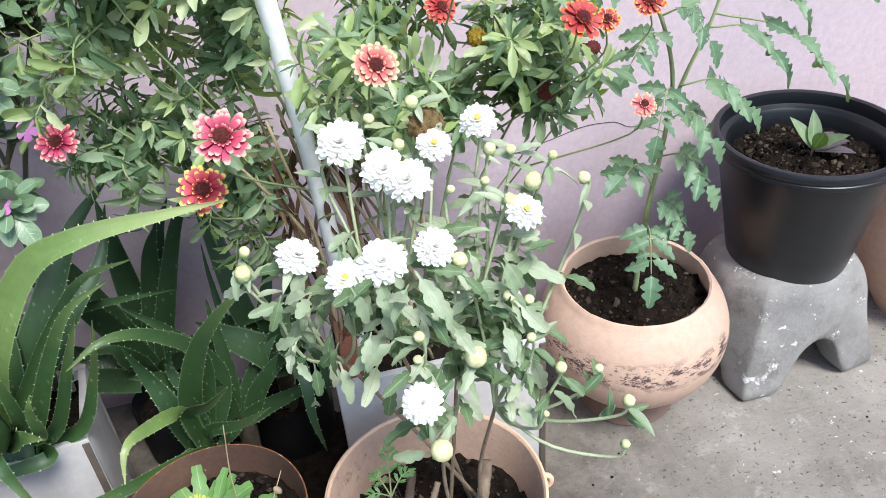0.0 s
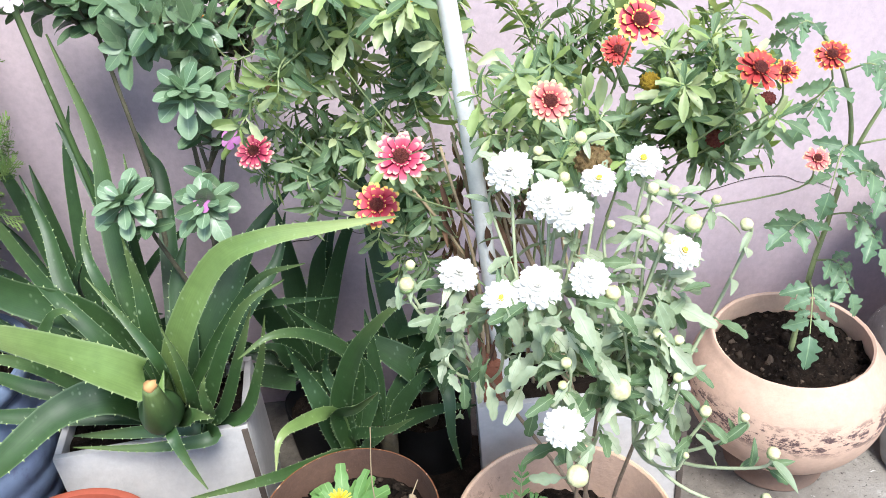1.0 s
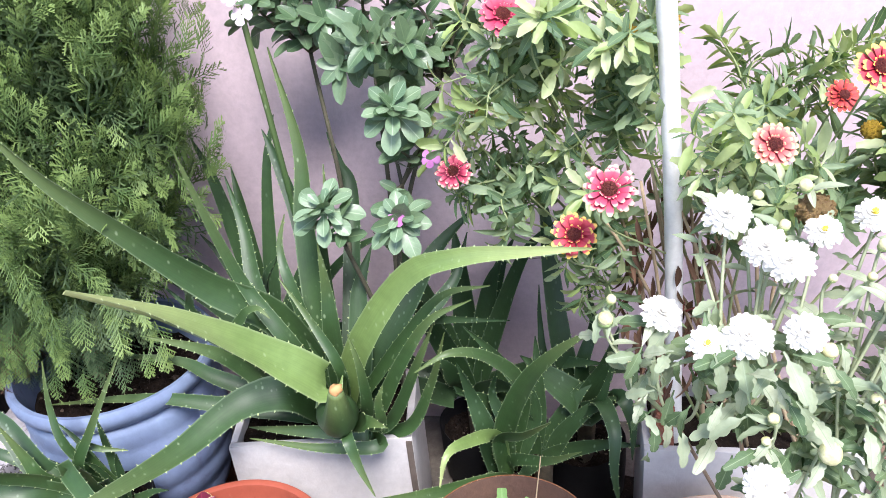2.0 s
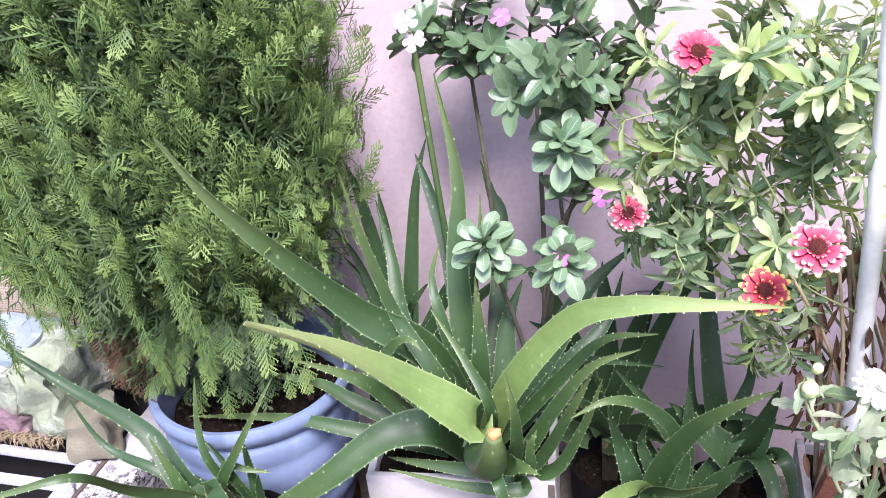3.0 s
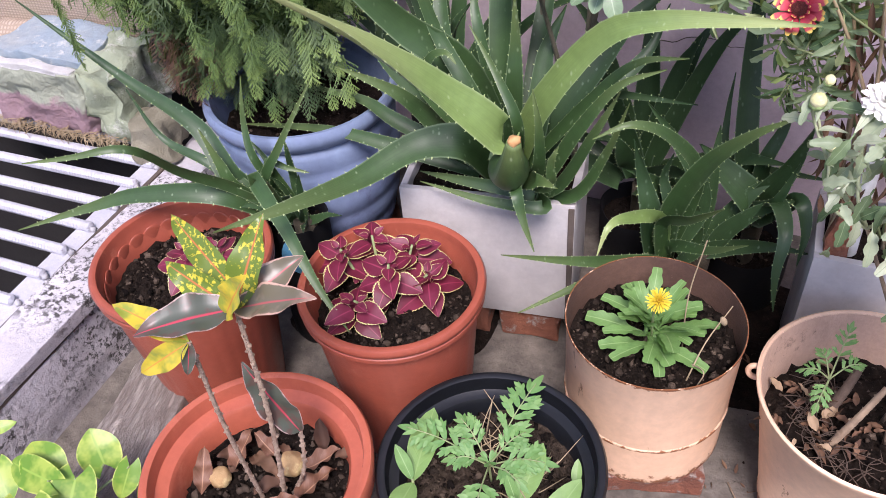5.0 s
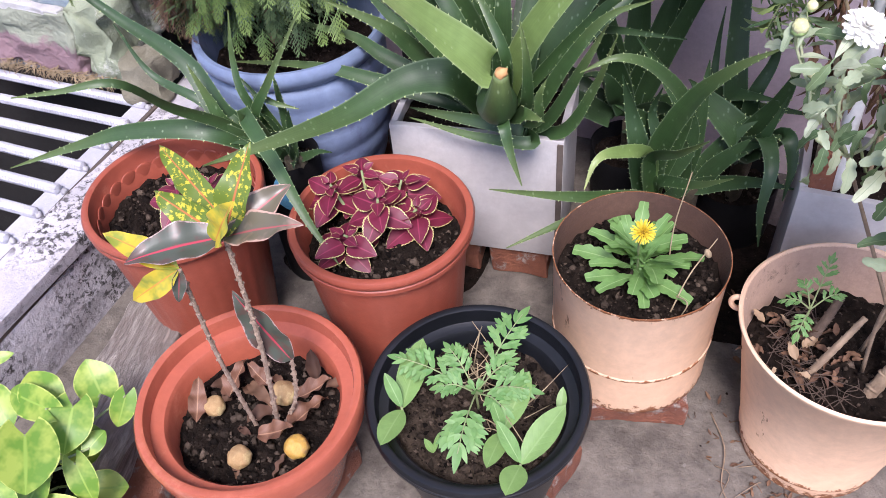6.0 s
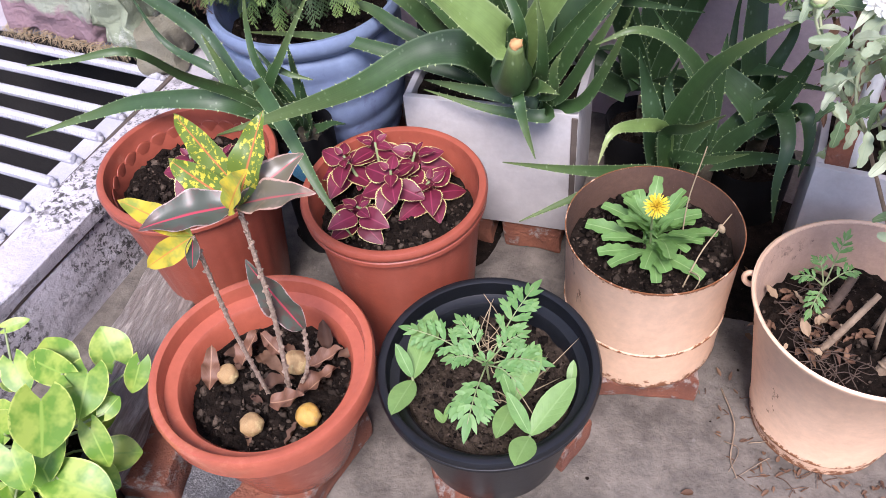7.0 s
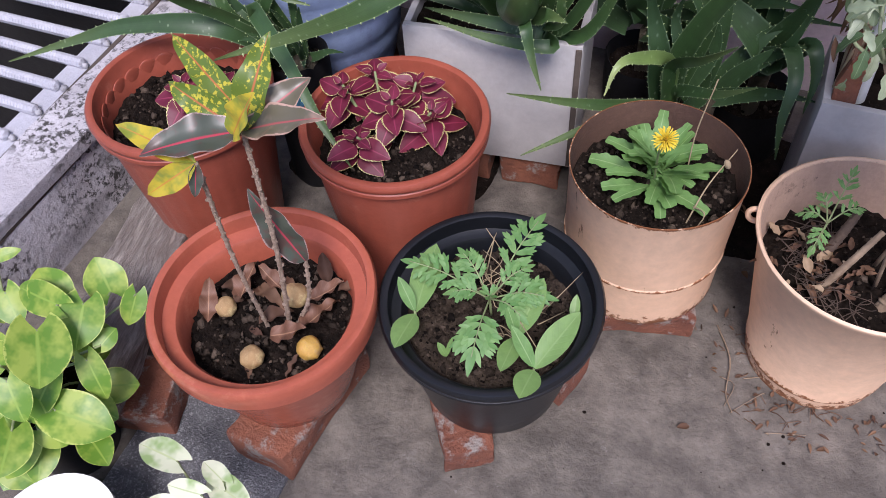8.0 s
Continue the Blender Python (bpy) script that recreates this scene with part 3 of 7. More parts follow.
slab("kerb", (0.12, 4.0, 0.25), (-1.212, -0.67, 0.025), KERB, "whitewashed mouldy cement kerb beside the steel grating", "kerb", 0.008, 0.011, 18)
slab("kerb_cap", (0.098, 4.0, 0.034), (-1.197, -0.67, 0.170), KERB, "whitewashed cement capping with a dark crack under it", "kerb", 0.012, 0.012, 20)
slab("kerb_joint", (0.112, 4.0, 0.006), (-1.209, -0.67, 0.1515), RAWEDGE, "dark open joint under the kerb capping", "kerb")
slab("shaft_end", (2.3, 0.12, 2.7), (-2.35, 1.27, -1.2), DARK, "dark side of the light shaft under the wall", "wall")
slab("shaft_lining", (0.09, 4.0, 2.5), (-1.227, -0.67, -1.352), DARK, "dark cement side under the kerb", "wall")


def crack(name, points, r, parent_label):
    h = Heap()
    pts = []
    for a, b in zip(points, points[1:]):
        for i in range(6):
            p = Vector(a).lerp(Vector(b), i / 6)
            pts.append(p + Vector((0, 0, rnd(-0.006, 0.006))))
    h.add(tube_piece(pts, r, r * 0.5, 4, len(pts) * 2))
    return tagged(part(name, h.mesh(name), RAWEDGE, None), parent_label, "crack", kind="structure")


crack("wall_crack", [(-0.02, 1.3295, 1.0), (-0.12, 1.3295, 1.02), (-0.30, 1.3295, 1.04)], 0.0009, "thin dark crack in the plastered wall")
crack("wall_crack", [(-0.33, 1.3295, 0.40), (-0.22, 1.3295, 0.42), (-0.10, 1.3295, 0.40)], 0.0011, "thin dark crack in the plastered wall")
crack("wall_crack", [(0.42, 1.3295, 0.42), (0.62, 1.3295, 0.45), (0.78, 1.3295, 0.40)], 0.0009, "thin dark crack in the plastered wall")


# ---- steel grating over the shaft ----
def rebar(length, r=0.0102):
    seg, n = 8, int(length / 0.0036)
    i = np.arange(n + 1)
    rr = r * (1 + 0.20 * ((i % 2) == 0)) * 0.95
    rr[0] = 0.0003
    a = np.arange(seg) * 2 * np.pi / seg
    x = np.repeat(-i * length / n, seg)
    y = (rr[:, None] * np.cos(a)).ravel()
    z = (rr[:, None] * np.sin(a)).ravel()
    k = (np.arange(n)[:, None] * seg + np.arange(seg)).ravel()
    j = (np.arange(n)[:, None] * seg + (np.arange(seg) + 1) % seg).ravel()
    return np.c_[x, y, z], np.c_[k, k + seg, j + seg, j], np.c_[x / length, y]


grate = thing("steel_grating", (-1.268, 0.490, 0.190), "white painted steel grating of ribbed bars over a dark shaft", "grating")
part("frame", block((0.048, 2.2, 0.008), (-0.008, -0.55, -0.012), 0.002, 0.001, 3), BARPAINT, grate, "flat white painted steel strip")
part("frame", block((0.010, 2.2, 0.03), (0.020, -0.55, -0.020), 0.002, 0.001, 3), RAWEDGE, grate, "dark rusty gap edge")
h = Heap()
h.add(rebar(1.5))
bar_mesh = h.mesh("bar")
bar_mesh.materials.append(BARPAINT)
bar_mesh.polygons.foreach_set("use_smooth", np.zeros(len(bar_mesh.polygons), dtype=bool))
h = Heap()
h.add(ball_piece(0.0075, 0.8, 9, 6, 0.6, 2))
weld_mesh = h.mesh("weld")
weld_mesh.materials.append(surface("painted weld", (0.50, 0.50, 0.53), (0.30, 0.29, 0.30), 60, 0.8))
for i in range(-16, 10):
    b = new("bar", bar_mesh)
    b.parent, b.location = grate, (0.005 + rnd(-0.006, 0.006), i * 0.0688 - 0.021 + rnd(-0.003, 0.003), 0.0)
    b.rotation_euler = (rnd(0, 6), 0, radians(rnd(-0.6, 0.6)))
    w = new("weld", weld_mesh)
    w.parent, w.location, w.rotation_euler = grate, (0.008 + rnd(-0.003, 0.003), i * 0.0688 - 0.021 + rnd(-0.002, 0.002), -0.004), (rnd(0, 6), 0, rnd(0, 6))


# ---- pots ----
def soil(parent, r, z, mat, lumps=1000, seed=0, heap=0.01):
    """Uneven earth with clods in a pot."""
    random.seed(seed + 50)
    bm = bmesh.new()
    nr, seg = 26, 80
    rows = [[bm.verts.new((0, 0, z + heap))]]
    for i in range(1, nr + 1):
        q = r * i / nr
        ring = []
        for k in range(seg):
            a = 2 * math.pi * k / seg
            p = Vector((q * math.cos(a), q * math.sin(a), 0))
            d = 0.010 * noise.noise(p * 45 + Vector((seed, 0, 0))) + 0.008 * noise.noise(p * 110 + Vector((0, seed, 0))) + 0.006 * noise.noise(p * 260) + heap * (1 - (i / nr) ** 2)
            ring.append(bm.verts.new((p.x, p.y, z + d)))
        rows.append(ring)
    for k in range(seg):
        bm.faces.new((rows[0][0], rows[1][k], rows[1][(k + 1) % seg]))
    for a, b in zip(rows[1:], rows[2:]):
        for k in range(seg):
            bm.faces.new((a[k], b[k], b[(k + 1) % seg], a[(k + 1) % seg]))
    ob = part("soil", bm, mat, parent)
    h = Heap()
    for i in range(lumps):
        a, q = rnd(0, 6.28), r * 0.95 * math.sqrt(rnd(0, 1))
        s = rnd(0.0012, 0.0036) if i % 7 else rnd(0.0036, 0.0085)
        h.add(ball_piece(s, rnd(0.4, 0.8), 5, 3, 1.1, i), pose(q * math.cos(a), q * math.sin(a), z + heap * (1 - (q / r) ** 2) + s * 0.2, rnd(0, 360), rnd(0, 360), 0))
    tagged(part("loose_soil", h.mesh("loose_soil"), SOILCRUMB, parent), kind="stuff")
    return ob


def plastic_pot(name, at, r, h, base_r, mat, label, earth, soil_z, lip=0.030, thick=0.006, ribs=0, ring=True, heap=0.01, seed=0, inset=0.0):
    """A flower pot with a rolled rim, a step under it and a hollow inside."""
    t = thing(name, at, label, "flower pot", "terracotta coloured pots" if name == "terracotta_pot" else "black plastic pots")
    e = (r - base_r) * 0.9
    prof = [(0, 0.0), (base_r * 0.95, 0.0), (base_r, 0.006)]
    z1 = h - lip
    prof += [(base_r + (r - 0.012 - base_r) * k, 0.006 + (z1 - 0.006) * k) for k in (0.25, 0.5, 0.75, 1.0)]
    prof += [(r - 0.005, z1 + 0.001), (r - 0.001, z1 + 0.004), (r - 0.001, z1 + lip * 0.35)]
    prof += [(r - 0.003, z1 + lip * 0.42), (r, z1 + lip * 0.52)] if ring else []
    prof += [(r + 0.001, h - 0.006), (r - 0.002, h - 0.001), (r - 0.007, h), (r - 0.012, h - 0.002), (r - 0.014, h - 0.010)]
    inner = r - 0.014 - inset
    if inset:
        prof += [(r - 0.015, h - 0.024), (inner + 0.004, h - 0.027)]
    prof += [(inner - 0.002, h - 0.028), (inner - 0.006, h - 0.034), (inner - 0.010, soil_z - 0.01), (base_r - thick, 0.02), (0, 0.015)]
    rip = None
    if ribs:
        rip = lambda a, q, z: 0.0016 * max(0.0, math.sin(a * ribs)) if 0.01 < z < z1 - 0.005 and q > base_r - 0.002 else 0.0
    part("body", lathe(prof, 96 if ribs else 64, 0.004, rip), mat, t)
    k = (soil_z - 0.006) / (z1 - 0.006)
    soil(t, min(inner - 0.008, base_r + (r - 0.012 - base_r) * k - 0.003 - inset * 0.7), soil_z, earth, seed=seed, heap=heap)
    return t


def brick(at, size=(0.225, 0.108, 0.072), rz=0.0, label="old chipped red brick lying on the floor", rx=0.0):
    ob = part("brick", block(size, (0, 0, 0), 0.006, 0.0075, 7), BRICK, None)
    ob.matrix_world = pose(*at, rx, 0, rz)
    return tagged(ob, label, "brick", "bricks under the pots")


CROTON_AT = Vector((-0.620, 0.345, 0.072))
COLEUS_AT = Vector((-0.559, 0.657, 0.0))
COLEUS_B_AT = Vector((-0.912, 0.617, 0.0))
BLACK_AT = Vector((-0.337, 0.461, 0.055))
TIN_AT = Vector((-0.182, 0.742, 0.055))
BUCKET_AT = Vector((0.118, 0.704, 0.0))
CLAY_AT = Vector((0.567, 1.045, 0.0))
STOOL_AT = Vector((0.90, 1.09, 0.0))
BLUE_AT = Vector((-0.902, 1.020, 0.082))

plastic_pot("terracotta_pot", COLEUS_AT, 0.141, 0.345, 0.098, TERRA, "terracotta coloured plastic pot with fine ribs holding red coleus", SOIL, 0.285, ribs=36, seed=1)
plastic_pot("terracotta_pot", COLEUS_B_AT, 0.146, 0.335, 0.100, TERRA, "terracotta coloured plastic pot with scalloped inside beside the kerb", SOIL, 0.275, ribs=36, seed=2)
plastic_pot("terracotta_pot", CROTON_AT, 0.154, 0.213, 0.096, TERRAOLD, "sun faded orange plastic pot on bricks holding a croton", SOIL, 0.140, lip=0.042, ring=False, seed=3, heap=0.004, inset=0.016)
plastic_pot("black_pot", BLACK_AT, 0.152, 0.205, 0.105, BLACKPOT, "scuffed black plastic pot on bricks holding seedlings", SOILDRY, 0.152, lip=0.026, seed=4, heap=0.004, inset=0.012)

# scallops moulded inside the pot by the kerb
h = Heap()
h.add(ball_piece(0.0175, 0.13, 14, 8))
scallop_mesh = h.mesh("scallop")
scallop_mesh.materials.append(TERRA)
for i in range(26):
    a = 2 * math.pi * i / 26
    ob = new("scallop", scallop_mesh)
    ob.parent = bpy.data.objects["terracotta_pot.001"]
    ob.matrix_basis = pose(0.127 * math.cos(a), 0.127 * math.sin(a), 0.296) @ Matrix.Rotation(a, 4, "Z") @ Matrix.Rotation(radians(90), 4, "Y")

brick((-0.602, 0.328, 0.036), rz=84, label="red brick with mortar stains under the croton pot")
brick((-0.372, 0.405, 0.027), (0.19, 0.075, 0.054), rz=-58, label="broken red brick under the black pot")
brick((-0.300, 0.535, 0.027), (0.18, 0.08, 0.054), rz=-20, label="red brick under the black pot")
brick((-0.186, 0.682, 0.027), (0.225, 0.108, 0.054), rz=19, label="red brick tilted out under the peach tin")
brick((-0.180, 0.800, 0.027), (0.19, 0.10, 0.054), rz=10, label="red brick under the peach tin")
brick((-0.858, 0.240, 0.034), (0.16, 0.105, 0.068), rz=14, label="red brick carrying the weathered plank")
brick((-0.905, 0.470, 0.020), (0.12, 0.10, 0.040), rz=20, label="flat brick piece under the plank end")

# plank lying along the kerb
plank = part("plank", block((0.125, 0.46, 0.040), (0, 0, 0), 0.010, 0.011, 12), WOOD, None)
plank.matrix_world = pose(-0.936, 0.365, 0.086, -4, 0, 14)
tagged(plank, "grey weathered wooden plank resting on bricks by the kerb", "plank")

# tin can pot, thin walled, with a seam ring and bits of rust
tin = thing("tin_pot", TIN_AT, "peach painted rusty tin used as a flower pot on bricks", "flower pot")
H = 0.243
prof = [(0, 0.004), (0.118, 0.004), (0.122, 0.0), (0.1235, 0.004), (0.123, 0.012), (0.1246, 0.084), (0.1247, 0.0855), (0.1264, 0.087), (0.1266, 0.089), (0.1264, 0.091), (0.1249, 0.0925), (0.1250, 0.095), (0.1275, H - 0.006), (0.1292, H - 0.003), (0.1292, H), (0.1276, H)]
part("body", lathe(prof, 72, 0.006), PEACH, tin)
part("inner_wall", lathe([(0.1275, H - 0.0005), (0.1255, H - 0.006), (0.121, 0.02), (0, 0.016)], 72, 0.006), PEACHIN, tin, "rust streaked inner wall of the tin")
soil(tin, 0.121, 0.190, SOIL, seed=6, heap=0.008)

# bucket with a pierced ear for the missing handle
bucket = thing("bucket", BUCKET_AT, "peach painted metal bucket with rust scratches planted with chrysanthemums", "bucket")
BH = 0.288
prof = [(0, 0.012), (0.094, 0.012), (0.098, 0.0), (0.103, 0.0), (0.1045, 0.026), (0.1085, 0.029), (0.1090, 0.032), (0.1075, 0.035), (0.147, BH - 0.012), (0.150, BH - 0.009), (0.1535, BH - 0.004), (0.1535, BH), (0.150, BH + 0.002), (0.147, BH - 0.002)]
part("body", lathe(prof, 72, 0.008), PEACHBUCKET, bucket)
part("inner_wall", lathe([(0.1475, BH - 0.001), (0.144, BH - 0.014), (0.105, 0.03), (0, 0.02)], 72, 0.008), surface("peach flaked inner wall", (0.60, 0.40, 0.29), (0.50, 0.34, 0.25), 8, 0.75, c=(0.12, 0.08, 0.06), c_lo=0.6, c_hi=0.68, c_scale=18), bucket, "flaking inner wall of the bucket")
soil(bucket, 0.134, 0.205, SOIL, 300, seed=7, heap=0.014)
for a in (176, -4):
    h = Heap()
    ring = [(0.153 + 0.010 * math.cos(q), 0.0, BH - 0.022 + 0.012 * math.sin(q)) for q in np.linspace(-2.3, 2.3, 9)]
    h.add(tube_piece(ring, 0.0042, 0.0042, 8, 20))
    ear = part("ear", h.mesh("ear"), PEACHBUCKET, bucket, "rounded metal ear for the bucket handle")
    ear.rotation_euler = (0, 0, radians(a))

# big round clay pot
clay = thing("round_clay_pot", CLAY_AT, "round peach clay pot with flaked dark band holding a tomato plant", "flower pot")
prof = []
for i in range(25):
    th = radians(-64 + 102 * i / 24)
    prof.append((0.166 * math.cos(th) + 0.005, 0.192 + 0.150 * math.sin(th)))
prof = [(0, prof[0][1])] + prof
top_r, top_z = prof[-1]
prof += [(top_r - 0.002, top_z + 0.006), (top_r - 0.005, top_z + 0.008), (top_r - 0.009, top_z + 0.005), (top_r - 0.009, top_z - 0.012), (0.145, 0.20), (0.10, 0.08), (0, 0.06)]
part("body", lathe(prof, 96, 0.012, lambda a, q, z: 0.0018 * noise.noise(Vector((math.cos(a) * 7, math.sin(a) * 7, 3))) if z > top_z - 0.004 else 0), CLAYBAND, clay)
part("foot_ring", lathe([(0, 0), (0.086, 0), (0.090, 0.006), (0.084, 0.030), (0.092, 0.052), (0.075, 0.056), (0, 0.05)], 64, 0.01), SAUCER, clay, "brown weathered clay foot")
soil(clay, 0.130, 0.248, SOIL, 300, seed=8, heap=0.012)


# cement stool with four stubby arched legs
def stool_mesh():
    nu, nv = 44, 44
    w, d, hgt = 0.168, 0.152, 0.245
    bm = bmesh.new()

    def leg_gap(x, y):
        gx = max(0.0, 1 - (x / 0.066) ** 2)
        gy = max(0.0, 1 - (y / 0.060) ** 2)
        return 0.112 * math.sqrt(gx) if gx > 0 and gx >= gy else (0.112 * math.sqrt(gy) if gy > 0 else 0.0)

    def squircle(s, t):
        r = max(abs(s), abs(t))
        if r == 0:
            return 0.0, 0.0
        k = r / math.hypot(s, t)
        m = 0.62
        return s * (m * k + 1 - m), t * (m * k + 1 - m)

    top, bot = [], []
    for i in range(nu + 1):
        ra, rb = [], []
        for j in range(nv + 1):
            s, t = 2 * i / nu - 1, 2 * j / nv - 1
            x, y = squircle(s, t)
            e = max(abs(s), abs(t))
            z = hgt - 0.040 * max(0.0, (e - 0.66) / 0.34) ** 2 - 0.012 * (1 - e) ** 0.5
            ra.append(bm.verts.new((x * w * 0.84, y * d * 0.84, z)))
            flare = 1.0 + 0.16 * (abs(s * t)) ** 1.5
            X, Y = x * w * flare, y * d * flare
            rb.append(bm.verts.new((X, Y, leg_gap(X, Y))))
        top.append(ra)
        bot.append(rb)
    for i in range(nu):
        for j in range(nv):
            bm.faces.new((top[i][j], top[i + 1][j], top[i + 1][j + 1], top[i][j + 1]))
            bm.faces.new((bot[i][j], bot[i][j + 1], bot[i + 1][j + 1], bot[i + 1][j]))
    rim = [(i, 0) for i in range(nu)] + [(nu, j) for j in range(nv)] + [(nu - i, nv) for i in range(nu)] + [(0, nv - j) for j in range(nv)]
    for (a, b), (c, e) in zip(rim, rim[1:] + rim[:1]):
        low, up = Vector(bot[a][b].co), Vector(top[a][b].co)
        bm.faces.new((bot[a][b], bot[c][e], top[c][e], top[a][b]))
    bmesh.ops.subdivide_edges(bm, edges=[e for e in bm.edges if abs(e.verts[0].co.z - e.verts[1].co.z) > 0.08], cuts=5, use_grid_fill=True)
    for _ in range(11):
        bmesh.ops.smooth_vert(bm, verts=bm.verts, factor=0.5, use_axis_x=True, use_axis_y=True, use_axis_z=True)
    low = min(v.co.z for v in bm.verts)
    for v in bm.verts:
        v.co.z = (v.co.z - low) * 1.06
    for v in bm.verts:
        q = v.co.z / hgt
        waist = 1 - 0.06 * math.sin(math.pi * min(1, max(0, q)))
        v.co.x *= waist
        v.co.y *= waist
        v.co += 0.003 * Vector([noise.noise(v.co * 16 + Vector((k, 0, 0))) for k in (1, 5, 9)])
    bmesh.ops.recalc_face_normals(bm, faces=bm.faces)
    return smooth(bm, 60)


stool = part("cement_stool", stool_mesh(), STONE, None)
stool.matrix_world = pose(STOOL_AT.x, STOOL_AT.y, 0.0, 0, 0, 4)
tagged(stool, "grey cast cement stool with arched legs and white paint chips", "stool")
plastic_pot("black_pot", STOOL_AT + Vector((0.0, 0.0, 0.224)), 0.164, 0.275, 0.108, BLACKPOT, "large black plastic nursery pot on the cement stool", SOIL, 0.212, lip=0.03, seed=9, inset=0.010)

# a second round pot at the end of the row
end_pot = thing("clay_pot", (1.27, 1.10, 0.0), "peach painted clay pot at the end of the row", "flower pot")
part("body", lathe([(0, 0), (0.09, 0), (0.095, 0.01), (0.14, 0.10), (0.158, 0.20), (0.150, 0.29), (0.135, 0.33), (0.142, 0.345), (0.128, 0.345), (0.12, 0.30), (0, 0.28)], 64, 0.01), CLAYPAINT, end_pot)
soil(end_pot, 0.12, 0.30, SOIL, 40, seed=10)

brick((-0.96, 1.02, 0.041), (0.20, 0.10, 0.082), rz=88, label="brick under the blue pot")
brick((-0.84, 1.03, 0.041), (0.20, 0.10, 0.082), rz=92, label="brick under the blue pot")
# blue ribbed pot under the conifer
blue = thing("blue_pot", BLUE_AT, "faded blue banded plastic pot holding a conifer", "flower pot")
prof = [(0, 0), (0.135, 0), (0.142, 0.008)]
for i in range(40):
    z = 0.012 + 0.225 * i / 39
    k = 0.145 + 0.040 * math.sin(math.pi * min(1, z / 0.30) * 0.85) + 0.0045 * abs(math.sin(z * 62))
    prof.append((k, z))
prof += [(0.176, 0.245), (0.186, 0.250), (0.196, 0.262), (0.198, 0.274), (0.192, 0.283), (0.182, 0.281), (0.172, 0.262), (0.160, 0.20), (0, 0.18)]
part("body", lathe([(q * 0.92, z * 1.15) for q, z in prof], 72, 0.012), BLUEPOT, blue)
soil(blue, 0.150, 0.262, SOIL, 300, seed=11)


# white wooden planter boxes
def planter(name, at, size, rz, label):
    """Open box of four boards with a bottom: boards butt against each other."""
    w, d, hh = size
    t = 0.012
    ob = thing(name, at, label, "planter box", "white planter boxes")
    ob.rotation_euler = (0, 0, radians(rz))
    for y in (-d / 2 + t / 2, d / 2 - t / 2):
        part("board", block((w, t, hh), (0, y, hh / 2), 0.002, 0.0008, 3), BOXPAINT, ob)
    for x in (-w / 2 + t / 2, w / 2 - t / 2):
        part("board", block((t, d - 2 * t - 0.0005, hh), (x, 0, hh / 2), 0.002, 0.0008, 3), BOXPAINT, ob)
    part("bottom", block((w - 2 * t - 0.001, d - 2 * t - 0.001, 0.012), (0, 0, 0.03), 0.001), RAWEDGE, ob)
    part("edge_strip", block((0.010, 0.0035, hh - 0.01), (w / 2 - 0.006, -d / 2 - 0.0018, hh / 2), 0.001, 0.001, 2), RAWEDGE, ob, "weathered bare corner edge")
    bm = bmesh.new()
    nx, ny = 26, 14
    g = [[bm.verts.new(((w - 2 * t - 0.002) * (i / nx - 0.5), (d - 2 * t - 0.002) * (j / ny - 0.5), hh - 0.022 + 0.012 * noise.noise(Vector((i * 0.5, j * 0.5, at[0]))))) for j in range(ny + 1)] for i in range(nx + 1)]
    for i in range(nx):
        for j in range(ny):
            bm.faces.new((g[i][j], g[i + 1][j], g[i + 1][j + 1], g[i][j + 1]))
    part("soil", smooth(bm), SOIL, ob)
    return ob


planter("planter_box", (-0.500, 0.962, 0.075), (0.296, 0.172, 0.270), 7.0, "white painted wooden planter box crowded with aloe")
planter("planter_box", (0.180, 0.985, 0.0), (0.334, 0.166, 0.330), 0.4, "white painted wooden planter box with gaillardia and a pipe")
brick((-0.560, 0.955, 0.037), (0.11, 0.16, 0.074), rz=7, label="brick under the aloe planter box")
brick((-0.430, 0.972, 0.037), (0.11, 0.16, 0.074), rz=7, label="brick under the aloe planter box")
tall = brick((0.043, 0.945, 0.300), (0.030, 0.055, 0.20), rz=0, label="narrow red brick standing in the planter box")

pipe_pts = [(0.078, 0.975, 0.06), (0.058, 0.945, 0.40), (0.034, 0.905, 0.80), (-0.010, 0.855, 1.30)]
pipe = one_piece("plastic_pipe", tube_piece(pipe_pts, 0.0118, 0.0118, 20, 24), PIPE, None)
tagged(pipe, "leaning white plastic pipe standing in the planter box", "pipe")
h = Heap()
for k in range(3):
    h.add(tube_piece([(0.051 + 0.0138 * math.cos(a), 0.950 + 0.0138 * math.sin(a), 0.560 + 0.004 * k + 0.003 * math.sin(a)) for a in np.linspace(0, 6.2, 12)], 0.0013, 0.0013, 5, 24))
h.add(tube_piece([(0.066, 0.935, 0.562), (0.085, 0.930, 0.575), (0.100, 0.94, 0.568)], 0.0018, 0.001, 5, 8))
tagged(part("string_tie", h.mesh("string_tie"), surface("red brown string", (0.25, 0.05, 0.03), (0.18, 0.04, 0.03), 80), None), "red brown string tied round the white pipe", "string")


def grow_bag(at, r, hgt, label):
    t = thing("nursery_bag", at, label, "nursery bag", "black nursery bags")
    prof = [(0, 0), (r * 0.86, 0), (r * 0.95, 0.012), (r, hgt * 0.5), (r * 1.02, hgt - 0.004), (r * 1.0, hgt), (r * 0.96, hgt - 0.004), (r * 0.93, hgt - 0.05), (0, hgt - 0.05)]
    part("bag", lathe(prof, 40, 0.06), BAGBLACK, t)
    soil(t, r * 0.90, hgt - 0.03, SOIL, 30, seed=int(r * 1000), heap=0.004)
    return t


